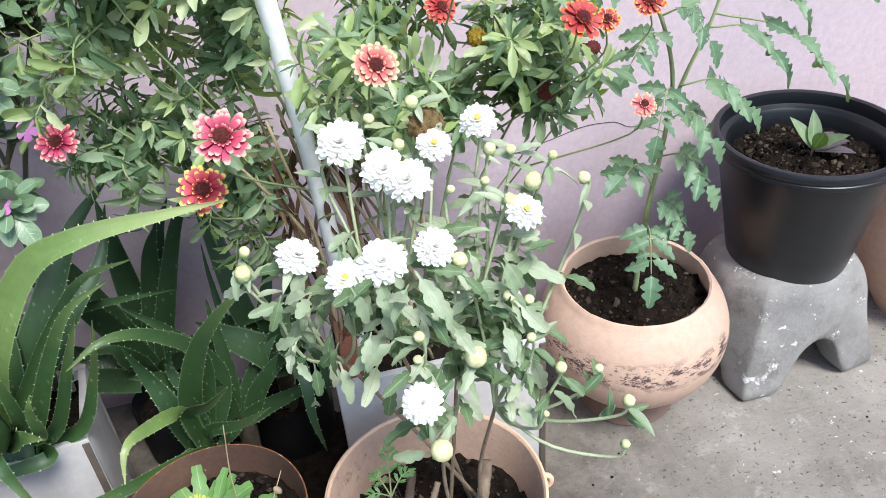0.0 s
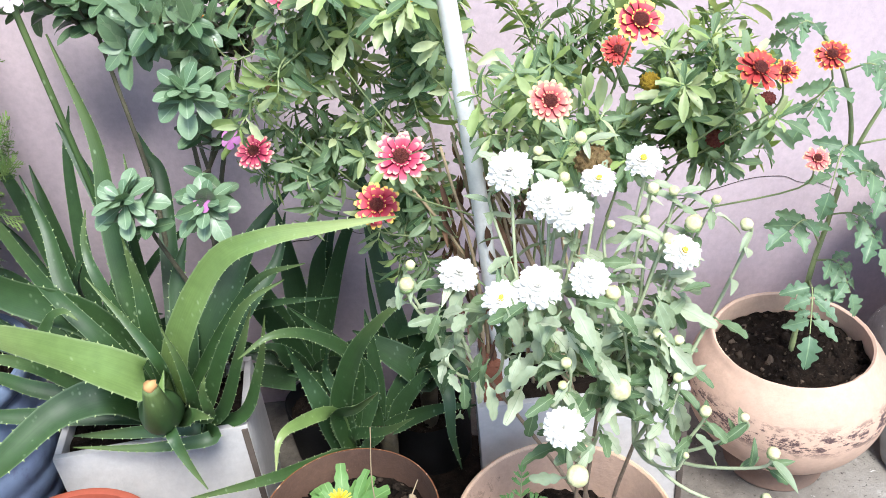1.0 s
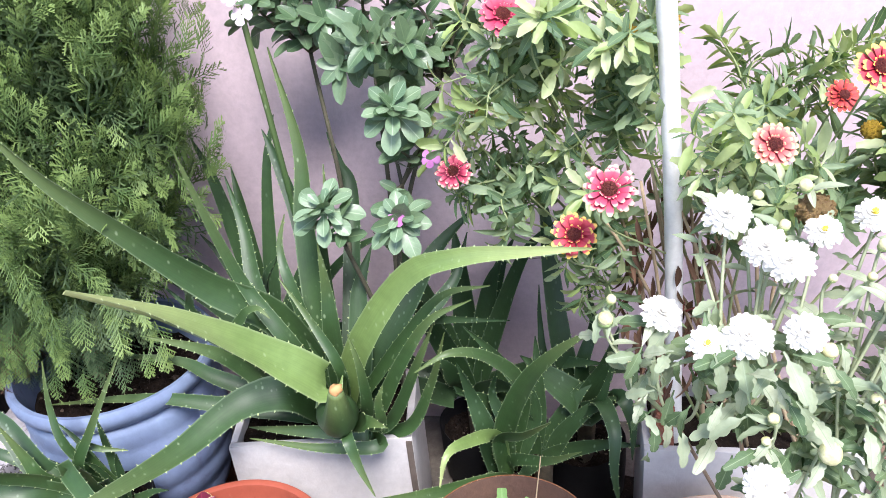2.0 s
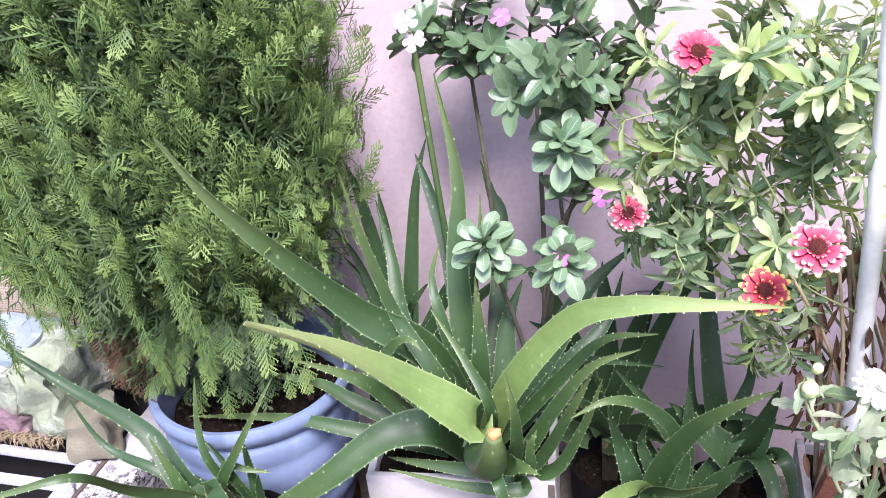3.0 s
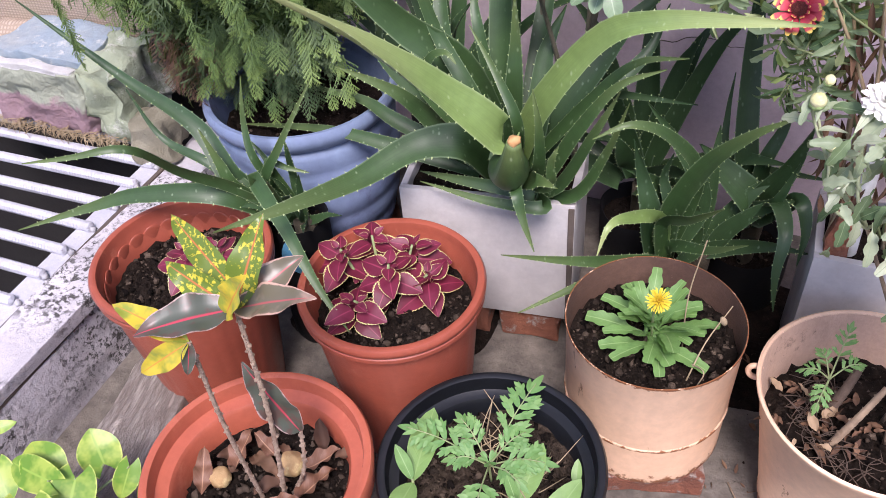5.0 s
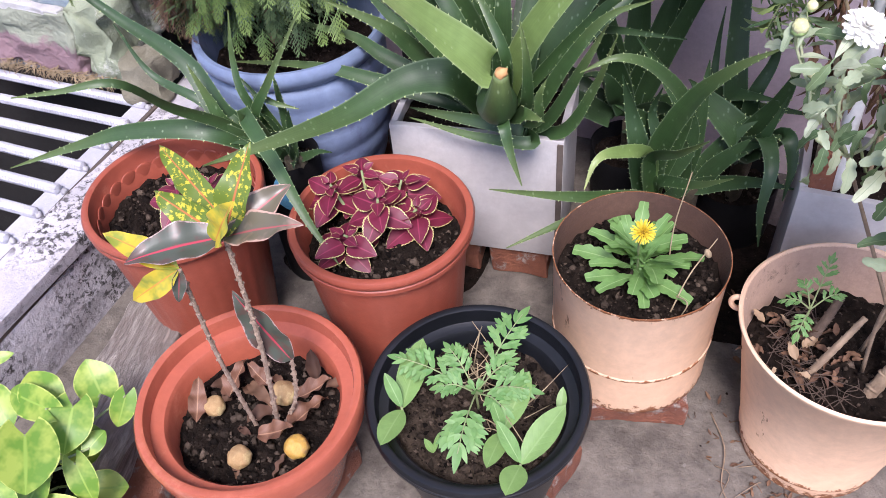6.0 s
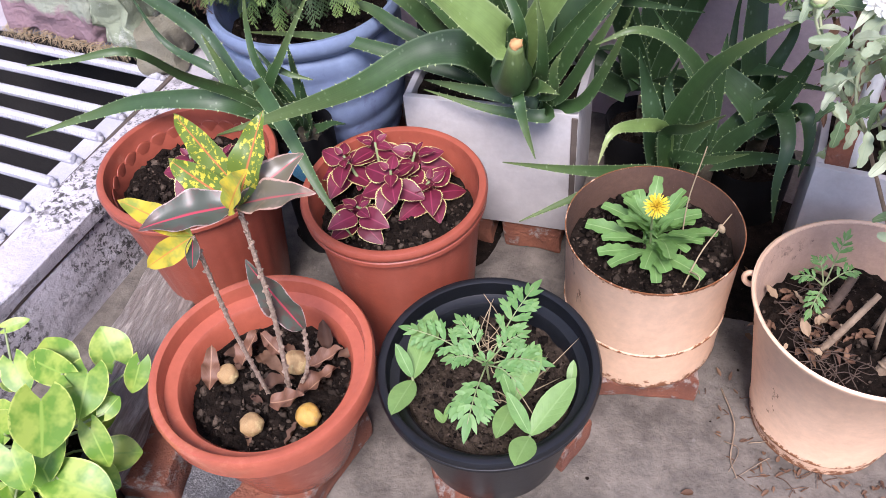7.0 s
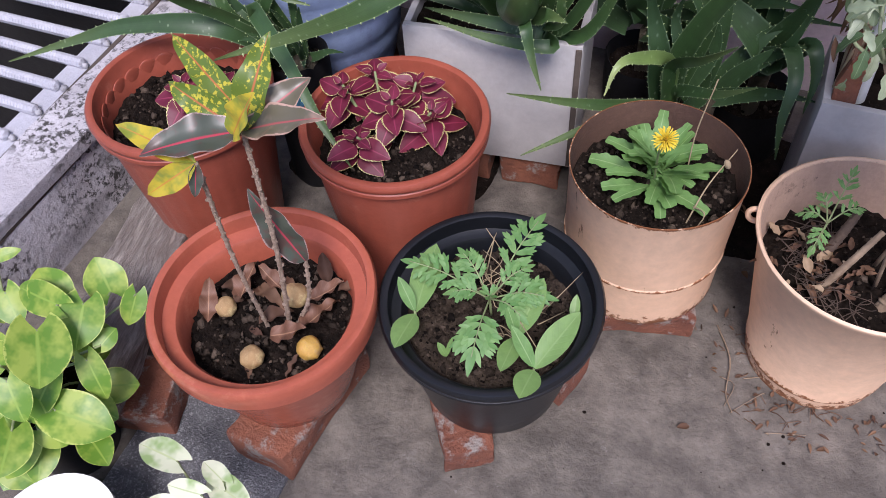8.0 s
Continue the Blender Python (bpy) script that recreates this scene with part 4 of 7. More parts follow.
grow_bag((-0.205, 0.965, 0.0), 0.075, 0.130, "black plastic nursery bag with an aloe")
grow_bag((-0.075, 1.140, 0.0), 0.078, 0.130, "black plastic nursery bag with an aloe by the wall")
grow_bag((-0.285, 1.180, 0.0), 0.075, 0.130, "black plastic nursery bag with a dark aloe by the wall")
grow_bag((-0.66, 1.170, 0.0), 0.085, 0.330, "black plastic nursery bag with an aloe beside the conifer")
grow_bag((-0.815, 0.800, 0.0), 0.055, 0.290, "black plastic nursery bag with a small aloe")


def spill(centre, rx, ry, height, label, seed):
    """A thin uneven heap of dark earth spilled on the floor."""
    bm = bmesh.new()
    nr, seg = 22, 90
    rows = [[bm.verts.new((0, 0, height))]]
    for i in range(1, nr + 1):
        q, ring = i / nr, []
        for k in range(seg):
            a = 2 * math.pi * k / seg
            edge = 1 + 0.35 * noise.noise(Vector((math.cos(a) * 2.2, math.sin(a) * 2.2, seed)))
            p = Vector((rx * q * edge * math.cos(a), ry * q * edge * math.sin(a), 0))
            d = height * (1 - q ** 3) * (0.8 + 0.5 * noise.noise(p * 40)) + 0.003 * noise.noise(p * 140)
            ring.append(bm.verts.new((p.x, p.y, max(0.0012, d) if i < nr else -0.001)))
        rows.append(ring)
    for k in range(seg):
        bm.faces.new((rows[0][0], rows[1][k], rows[1][(k + 1) % seg]))
    for a, b in zip(rows[1:], rows[2:]):
        for k in range(seg):
            bm.faces.new((a[k], b[k], b[(k + 1) % seg], a[(k + 1) % seg]))
    ob = part("spilled_soil", bm, SOIL, None)
    ob.location = centre
    return tagged(ob, label, "soil", kind="stuff")


spill((-0.13, 1.04, 0.0), 0.24, 0.21, 0.012, "dark damp soil spilled between the planter boxes", 3)
spill((-0.68, 0.95, 0.0), 0.22, 0.20, 0.010, "dark soil spilled beside the blue pot", 5)
scrap = one_piece("blue_scrap", blade(0.11, 0.05, "oval", 8, 0.3, 0.5), surface("blue plastic film", (0.06, 0.22, 0.36), (0.10, 0.30, 0.45), 20, 0.35), None)
scrap.matrix_world = aim((-0.775, 0.722, 0.315), (0.1, -0.25, -1), (0, -1, 0.3))
tagged(scrap, "torn scrap of blue plastic hanging between the pots", "plastic scrap")


# ---- aloes ----
STUMPBROWN = surface("dark fibrous aloe stem", (0.12, 0.10, 0.06), (0.06, 0.05, 0.035), 40, 0.9, bump=0.6)


def aloe_leaf(width, points, hub, mat, parent, thick=0.32, name="leaf"):
    """A fleshy channelled leaf along a curve, with spines on both edges."""
    pts = spline([hub, *points], 26)
    n = len(pts) - 1
    away = Vector(points[-1]) - Vector(hub)
    flat = Vector((away.x, away.y, 0))
    hint = (Vector((0.1, -0.75, 0.70)) + somewhere(0.25)).normalized()
    cross = [(-1, 0.30), (-0.6, 0.04), (0, -0.14), (0.6, 0.04), (1, 0.30), (0.8, -0.30), (0.35, -0.62), (-0.35, -0.62), (-0.8, -0.30)]
    k = len(cross)
    bm = bmesh.new()
    rows, edge = [], []
    uvs = []
    total = sum((b - a).length for a, b in zip(pts, pts[1:]))
    for i, p in enumerate(pts):
        u = i / n
        t = (pts[min(i + 1, n)] - pts[max(i - 1, 0)]).normalized()
        s = t.cross(hint).normalized()
        up = s.cross(t)
        w = width / 2 * (0.80 + 0.20 * min(1, u * 5)) * 0.95 * (1 - max(0, (u - 0.12) / 0.88) ** 1.40) + 0.0008
        hgt = width * thick * (1 - 0.75 * u) + 0.0006
        wob = 1 + 0.05 * noise.noise(p * 30)
        row = [bm.verts.new(p + s * (x * w * wob) + up * (z * hgt)) for x, z in cross]
        uvs += [(u, x) for x, z in cross]
        rows.append(row)
        edge.append((p - s * w * wob + up * 0.30 * hgt, p + s * w * wob + up * 0.30 * hgt, s, t))
    for a, b in zip(rows, rows[1:]):
        for j in range(k):
            bm.faces.new((a[j], a[(j + 1) % k], b[(j + 1) % k], b[j]))
    bm.faces.new(rows[0][::-1])
    bm.faces.new(rows[-1])
    gap = max(0.0115, width * 0.26)
    run = 0.0
    for i in range(1, n):
        run += (pts[i] - pts[i - 1]).length
        if run < gap or i < 3 or i > n - 2:
            continue
        run = 0.0
        for sign, q in ((-1, edge[i][0]), (1, edge[i][1])):
            s, t = edge[i][2] * sign, edge[i][3]
            size = 0.0023 * (0.6 + width * 10) * (0.8 + 0.4 * random.random())
            a = [bm.verts.new(q - t * size * 0.55 - s * 0.0006), bm.verts.new(q + t * size * 0.55 - s * 0.0006), bm.verts.new(q + Vector((0, 0, size * 0.5)) - s * 0.0006), bm.verts.new(q + s * size + t * size * 0.35)]
            uvs += [(0, 0)] * 4
            for f in ((0, 1, 3), (1, 2, 3), (2, 0, 3)):
                bm.faces.new([a[g] for g in f]).material_index = 1
    bmesh.ops.recalc_face_normals(bm, faces=bm.faces)
    smooth(bm, 55)
    ob = part(name, bm, (mat, SPINE), parent)
    a = ob.data.attributes.new("leaf", "FLOAT_VECTOR", "POINT")
    a.data.foreach_set("vector", np.array([(u, v, 0.0) for u, v in uvs], dtype=np.float32).ravel())
    return ob


def aloe(hub, label, leaves, mat, pale=(), dark=()):
    t = thing("aloe_plant", hub, label, "aloe plant")
    inv = Matrix.Translation(-Vector(hub))
    ob = one_piece("root_stem", tube_piece([Vector(hub) - Vector((0, 0, 0.12)), Vector(hub) + Vector((0.004, -0.004, 0.01))], 0.014, 0.018, 10, 4), STUMPBROWN, t)
    ob.matrix_parent_inverse = inv
    for i, (w, *points) in enumerate(leaves):
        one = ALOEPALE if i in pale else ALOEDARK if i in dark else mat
        ob = aloe_leaf(w, points, Vector(hub).lerp(Vector(points[0]), 0.25) + Vector((rnd(-0.01, 0.01), rnd(-0.01, 0.01), 0)), one, t)
        ob.matrix_parent_inverse = inv
    return t


random.seed(21)
big_aloe = aloe((-0.46, 0.935, 0.335), "large spreading green aloe with toothed leaves in the white box", [
    (0.042, (-0.40, 0.88, 0.53), (-0.31, 0.85, 0.67), (-0.23, 0.82, 0.72), (-0.14, 0.80, 0.74), (-0.06, 0.79, 0.75)),
    (0.068, (-0.435, 0.815, 0.515), (-0.50, 0.77, 0.61), (-0.56, 0.69, 0.72), (-0.60, 0.59, 0.82)),
    (0.060, (-0.51, 0.86, 0.46), (-0.58, 0.83, 0.46), (-0.64, 0.74, 0.45), (-0.69, 0.62, 0.48), (-0.74, 0.53, 0.50)),
    (0.05, (-0.48, 0.95, 0.48), (-0.50, 1.02, 0.65), (-0.50, 1.06, 0.77), (-0.53, 1.09, 0.92)),
    (0.028, (-0.51, 0.90, 0.52), (-0.57, 0.92, 0.61), (-0.60, 0.91, 0.74), (-0.61, 0.89, 0.85)),
    (0.060, (-0.53, 0.93, 0.54), (-0.61, 0.90, 0.62), (-0.68, 0.86, 0.72), (-0.75, 0.81, 0.84), (-0.79, 0.78, 0.94)),
    (0.022, (-0.42, 0.85, 0.51), (-0.46, 0.88, 0.57), (-0.52, 0.93, 0.62)),
    (0.022, (-0.40, 0.77, 0.47), (-0.38, 0.74, 0.44), (-0.36, 0.73, 0.39)),
    (0.027, (-0.39, 0.87, 0.41), (-0.33, 0.85, 0.53), (-0.28, 0.84, 0.61), (-0.22, 0.83, 0.65)),
    (0.024, (-0.37, 0.88, 0.39), (-0.31, 0.86, 0.52), (-0.28, 0.86, 0.59)),
    (0.024, (-0.35, 0.90, 0.36), (-0.30, 0.89, 0.46), (-0.27, 0.88, 0.56)),
    (0.022, (-0.33, 0.90, 0.54), (-0.27, 0.90, 0.61), (-0.20, 0.88, 0.64)),
    (0.026, (-0.39, 0.84, 0.44), (-0.38, 0.82, 0.53), (-0.39, 0.82, 0.60)),
    (0.02, (-0.37, 0.83, 0.43), (-0.36, 0.81, 0.49), (-0.35, 0.81, 0.52)),
    (0.034, (-0.39, 0.81, 0.45), (-0.37, 0.79, 0.47), (-0.34, 0.77, 0.48)),
    (0.026, (-0.38, 0.845, 0.375), (-0.47, 0.838, 0.372), (-0.59, 0.850, 0.375)),
    (0.030, (-0.40, 0.860, 0.385), (-0.52, 0.860, 0.385), (-0.60, 0.875, 0.375)),
    (0.042, (-0.58, 0.92, 0.44), (-0.63, 0.89, 0.51), (-0.71, 0.85, 0.57)),
    (0.03, (-0.66, 0.92, 0.38), (-0.80, 0.92, 0.39), (-0.99, 0.93, 0.36)),
    (0.03, (-0.67, 0.95, 0.41), (-0.75, 0.97, 0.43), (-0.88, 0.97, 0.44)),
    (0.035, (-0.59, 1.00, 0.53), (-0.63, 1.08, 0.62), (-0.66, 1.12, 0.70)),
    (0.03, (-0.46, 1.15, 0.63), (-0.48, 1.18, 0.69), (-0.50, 1.20, 0.74)),
    (0.03, (-0.54, 1.10, 0.62), (-0.58, 1.15, 0.72), (-0.60, 1.17, 0.76)),
    (0.016, (-0.48, 1.03, 0.61), (-0.47, 1.05, 0.68), (-0.47, 1.07, 0.74)),
    (0.02, (-0.51, 0.95, 0.58), (-0.53, 0.98, 0.64), (-0.52, 1.00, 0.69)),
    (0.02, (-0.59, 0.90, 0.52), (-0.57, 0.89, 0.58), (-0.54, 0.88, 0.60), (-0.52, 0.87, 0.59)),
    (0.032, (-0.45, 0.92, 0.53), (-0.45, 0.93, 0.60), (-0.45, 0.93, 0.68)),
    (0.05, (-0.36, 1.02, 0.51), (-0.31, 1.08, 0.58), (-0.24, 1.12, 0.64)),
    (0.034, (-0.34, 1.00, 0.48), (-0.28, 1.05, 0.54), (-0.26, 1.10, 0.60)),
    (0.05, (-0.43, 0.98, 0.46), (-0.43, 1.02, 0.54), (-0.41, 1.06, 0.60)),
    (0.045, (-0.57, 0.95, 0.43), (-0.64, 0.98, 0.45), (-0.76, 1.00, 0.57)),
    (0.022, (-0.66, 0.93, 0.53), (-0.67, 0.93, 0.59), (-0.66, 0.93, 0.65)),
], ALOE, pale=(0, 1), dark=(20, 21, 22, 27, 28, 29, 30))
aloe((-0.79, 0.785, 0.290), "young aloe with long arching leaves in a black bag", [
    (0.042, (-0.87, 0.74, 0.40), (-0.94, 0.77, 0.47), (-1.09, 0.80, 0.52), (-1.29, 0.82, 0.63)),
    (0.02, (-0.90, 0.74, 0.42), (-1.00, 0.75, 0.45), (-1.05, 0.76, 0.53)),
    (0.020, (-0.85, 0.72, 0.40), (-0.88, 0.65, 0.48), (-0.89, 0.58, 0.57), (-0.96, 0.54, 0.57), (-1.03, 0.52, 0.56)),
    (0.037, (-0.87, 0.70, 0.40), (-1.00, 0.66, 0.40), (-1.10, 0.63, 0.37), (-1.25, 0.60, 0.31)),
    (0.023, (-0.82, 0.75, 0.39), (-0.78, 0.76, 0.47), (-0.71, 0.78, 0.59)),
    (0.019, (-0.84, 0.77, 0.42), (-0.86, 0.79, 0.48), (-0.85, 0.80, 0.56)),
    (0.031, (-0.81, 0.72, 0.43), (-0.72, 0.65, 0.41), (-0.65, 0.60, 0.36), (-0.59, 0.57, 0.31)),
    (0.030, (-0.86, 0.74, 0.39), (-0.94, 0.78, 0.45), (-1.02, 0.80, 0.48)),
    (0.03, (-0.86, 0.73, 0.39), (-0.88, 0.73, 0.44), (-0.90, 0.73, 0.50)),
    (0.015, (-0.81, 0.76, 0.43), (-0.78, 0.77, 0.42), (-0.75, 0.78, 0.41)),
], ALOE, dark=(0, 1))
aloe((-0.205, 0.965, 0.185), "dark spotted aloe with drooping leaves in a black bag", [
    (0.04, (-0.20, 0.92, 0.34), (-0.16, 0.88, 0.47), (-0.11, 0.84, 0.56), (-0.06, 0.81, 0.62)),
    (0.025, (-0.21, 0.92, 0.33), (-0.25, 0.84, 0.39), (-0.27, 0.80, 0.40), (-0.28, 0.78, 0.36)),
    (0.026, (-0.21, 0.92, 0.32), (-0.16, 0.84, 0.41), (-0.12, 0.79, 0.48)),
    (0.025, (-0.19, 0.93, 0.27), (-0.13, 0.87, 0.33), (-0.08, 0.83, 0.39)),
    (0.03, (-0.23, 0.90, 0.25), (-0.32, 0.82, 0.30), (-0.41, 0.73, 0.37)),
    (0.028, (-0.23, 0.90, 0.25), (-0.31, 0.82, 0.25), (-0.39, 0.74, 0.24)),
    (0.042, (-0.23, 0.94, 0.32), (-0.25, 0.95, 0.38), (-0.27, 0.95, 0.45)),
    (0.026, (-0.20, 0.95, 0.32), (-0.22, 0.96, 0.38), (-0.21, 0.96, 0.43)),
    (0.026, (-0.17, 0.95, 0.40), (-0.21, 0.90, 0.50), (-0.26, 0.86, 0.54), (-0.31, 0.84, 0.52)),
    (0.036, (-0.16, 1.00, 0.32), (-0.21, 1.00, 0.42), (-0.26, 0.98, 0.50)),
], ALOE, pale=(1,), dark=(6, 7, 9))
aloe((-0.075, 1.120, 0.195), "upright dark aloe growing against the wall", [
    (0.042, (-0.11, 1.08, 0.37), (-0.13, 1.13, 0.51), (-0.14, 1.16, 0.61), (-0.17, 1.18, 0.67)),
    (0.016, (-0.14, 1.10, 0.34), (-0.15, 1.12, 0.41), (-0.15, 1.13, 0.48)),
    (0.03, (-0.08, 1.08, 0.34), (-0.06, 1.10, 0.42), (-0.07, 1.10, 0.50)),
    (0.075, (-0.08, 1.05, 0.29), (-0.14, 1.05, 0.35), (-0.18, 1.05, 0.39)),
    (0.062, (-0.07, 1.06, 0.29), (-0.04, 1.05, 0.37), (-0.02, 1.05, 0.45)),
    (0.034, (-0.08, 1.03, 0.29), (-0.05, 1.00, 0.34), (-0.03, 1.00, 0.42)),
    (0.03, (-0.05, 1.00, 0.34), (-0.03, 0.93, 0.34), (-0.03, 0.90, 0.28), (-0.02, 0.89, 0.21)),
    (0.03, (-0.02, 1.00, 0.35), (0.00, 0.97, 0.32), (-0.00, 0.95, 0.26)),
], ALOEDARK)


def wild_aloe(hub, label, count, reach, width, lean, seed, y_low=0.86):
    """A crowded clump whose leaves rise and arch out in all directions."""
    random.seed(seed)
    leaves = []
    hub = Vector(hub)
    for i in range(count):
        a = i * 2.4 + rnd(-0.4, 0.4)
        rise = rnd(0.25, 1.0)
        ln = reach * rnd(0.65, 1.1)
        out = Vector((math.cos(a), 0.55 * math.sin(a), 0)) * ln * (1.05 - 0.75 * rise) + Vector((lean[0], lean[1], 0)) * ln
        pts = [hub + out * q + Vector((0, 0, ln * rise * math.sin(q * 1.45))) for q in (0.3, 0.65, 1.0)]
        for p in pts:
            p.y = min(max(p.y, y_low), WALL_Y - 0.04)
        leaves.append((width * rnd(0.6, 1.1), *[tuple(p) for p in pts]))
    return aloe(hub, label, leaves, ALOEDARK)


wild_aloe((-0.285, 1.165, 0.19), "dark crowded aloe with broad leaves against the wall", 13, 0.44, 0.056, (0.02, -0.10), 91, 0.98)
wild_aloe((-0.655, 1.150, 0.31), "dark upright aloe between the conifer and the box", 15, 0.48, 0.036, (0.12, -0.05), 92, 1.02)
wild_aloe((-0.150, 1.020, 0.19), "low sprawling aloe with spotted dark leaves", 8, 0.28, 0.044, (0.0, -0.15), 93, 0.86)

wild_aloe((-0.785, 0.785, 0.285), "crowded young aloe rosette in the black bag", 12, 0.20, 0.022, (-0.25, -0.10), 94, 0.70)

# the cut leaf stump at the front of the large aloe
inv = Matrix.Translation(-Vector((-0.46, 0.935, 0.335)))
h = Heap()
line = [(-0.425, 0.815, 0.462), (-0.408, 0.772, 0.490), (-0.395, 0.745, 0.535), (-0.388, 0.732, 0.575)]
h.add(tube_piece(line, 0.031, 0.0095, 16, 16))
ob = part("cut_leaf", h.mesh("cut_leaf"), ALOE, big_aloe)
tagged(ob, "thick cut off aloe leaf stump")
ob.matrix_parent_inverse = inv
h = Heap()
h.add(ball_piece(0.009, 0.8, 9, 6, 0.5), pose(-0.387, 0.731, 0.578))
ob = part("dried_tip", h.mesh("dried_tip"), CUTEND, big_aloe, "dried orange brown cut end")
ob.matrix_parent_inverse = inv
h = Heap()
h.add(tube_piece([(-0.50, 1.02, 0.36), (-0.525, 1.055, 0.66), (-0.545, 1.055, 0.99)], 0.0058, 0.0046, 8, 16))
ob = part("flower_stalk", h.mesh("flower_stalk"), ALOE, big_aloe, "tall thin grey green flower stalk")
ob.matrix_parent_inverse = inv


# ---- flowers ----
def ring_of_petals(heap, centre, facing, count, length, width, lift, kind="petal", curl=0.15, start=0.004, jitter=0.1, nx=5):
    m0 = aim(centre, Vector(facing).orthogonal(), facing)
    for i in range(count):
        a = 2 * math.pi * i / count + rnd(-jitter, jitter)
        d = Vector((math.cos(a) * math.cos(lift), math.sin(a) * math.cos(lift), math.sin(lift)))
        m = m0 @ aim(d * start, d, (0, 0, 1), 1.0, rnd(-0.25, 0.25))
        heap.add(blade(length * rnd(0.88, 1.06), width, kind, nx, 0.12, curl), m)


def flower_part(name, heap, mat, parent, origin, label=""):
    ob = part(name, heap.mesh(name), mat, parent, label)
    ob.matrix_parent_inverse = Matrix.Translation(-Vector(origin))
    return ob


def gaillardia_flower(at, facing, size, parent, origin, petals=REDPETAL):
    h = Heap()
    open_up = rnd(0.0, 0.35)
    ring_of_petals(h, at, facing, 18, size * 0.37, size * 0.160, open_up, "notched", 0.15, size * 0.13, rnd(0.0, 0.35))
    ring_of_petals(h, at, facing, 14, size * 0.31, size * 0.130, open_up + 0.25, "notched", 0.2, size * 0.11, 0.2)
    ring_of_petals(h, at, facing, 15, size * 0.16, size * 0.06, 0.75, "petal", 0.1, size * 0.10, 0.2)
    f = flower_part("flower", h, petals, parent, origin)
    h = Heap()
    d = Vector(facing).normalized()
    h.add(ball_piece(size * 0.15, 0.62, 14, 8, 0.15), aim(Vector(at) + d * size * 0.03, d.orthogonal(), d))
    m0 = aim(Vector(at) + d * size * 0.05, d.orthogonal(), d)
    for i in range(46):
        r, a = math.sqrt((i + 0.5) / 46), i * 2.39996
        q = Vector((math.cos(a) * r * size * 0.145, math.sin(a) * r * size * 0.145, size * 0.12 * math.sqrt(max(0, 1 - r * r * 0.8))))
        h.add(ball_piece(size * 0.028, 1.5, 5, 3), m0 @ Matrix.Translation(q))
    part("flower_eye", h.mesh("flower_eye"), DARKEYE, f)
    return f


def seed_head(at, facing, size, parent, origin, mat, label):
    h = Heap()
    d = Vector(facing).normalized()
    m0 = aim(at, d.orthogonal(), d)
    h.add(ball_piece(size * 0.42, 0.85, 12, 8, 0.1), m0)
    for i in range(60):
        z = 1 - 2 * (i + 0.5) / 60
        r, a = math.sqrt(1 - z * z), i * 2.39996
        q = Vector((r * math.cos(a), r * math.sin(a), z * 0.85)) * size * 0.42
        h.add(ball_piece(size * 0.05, 1.6, 5, 3), m0 @ Matrix.Translation(q))
    return flower_part("seed_head", h, mat, parent, origin, label)


def mum_flower(at, facing, size, parent, origin):
    h = Heap()
    for count, length, lift in ((22, 0.50, -0.12), (21, 0.48, 0.10), (19, 0.42, 0.34), (16, 0.36, 0.62), (13, 0.29, 0.92), (9, 0.22, 1.2), (6, 0.17, 1.4)):
        ring_of_petals(h, at, facing, count, size * length, size * 0.155, lift, "petal", 0.10, size * 0.03, 0.22, 6)
    f = flower_part("flower", h, WHITEPETAL, parent, origin)
    if size > 0.040:
        return f
    h = Heap()
    d = Vector(facing).normalized()
    h.add(ball_piece(size * 0.11, 0.6, 9, 5, 0.3), aim(Vector(at) + d * size * 0.13, d.orthogonal(), d))
    part("flower_eye", h.mesh("flower_eye"), YELLOWPETAL, f)
    return f


def mum_bud(at, facing, size, parent, origin, opening=0.0):
    size *= 0.9
    h = Heap()
    d = Vector(facing).normalized()
    m0 = aim(at, d.orthogonal(), d)
    h.add(ball_piece(size * rnd(0.40, 0.5), rnd(0.75, 0.95), 12, 8, 0.16, size * 900), m0)
    for i in range(14 if opening else 0):
        a = 2 * math.pi * i / 11
        q = Vector((math.cos(a), math.sin(a), 0.25))
        h.add(blade(size * (0.55 + opening * 0.3), size * 0.26, "petal", 4, 0.2, -0.45), m0 @ aim(q * size * 0.30 + Vector((0, 0, -size * 0.06)), Vector((q.x * 0.45, q.y * 0.45, 0.9)), q))
    f = flower_part("bud", h, CREAMBUD, parent, origin)
    h = Heap()
    h.add(ball_piece(size * 0.45, 0.62, 9, 5, 0.2), m0 @ Matrix.Translation((0, 0, -size * 0.20)))
    part("bud_cup", h.mesh("bud_cup"), BUDGREEN, f)
    if opening:
        h = Heap()
        h.add(ball_piece(size * 0.24, 0.7, 9, 5, 0.2), m0 @ Matrix.Translation((0, 0, size * 0.30)))
        part("flower_eye", h.mesh("flower_eye"), YELLOWEYE, f)
    return f


def periwinkle_flower(at, facing, size, parent, origin, mat=None):
    h = Heap()
    ring_of_petals(h, at, facing, 5, size * 0.5, size * 0.46, 0.05, "petal", 0.08, size * 0.03)
    f = flower_part("flower", h, mat or PINK, parent, origin)
    h = Heap()
    d = Vector(facing).normalized()
    h.add(ball_piece(size * 0.06, 0.5, 8, 4), aim(Vector(at) + d * 0.002, d.orthogonal(), d))
    part("flower_eye", h.mesh("flower_eye"), material("white flower throat", (0.8, 0.75, 0.7), 0.6), f)
    return f


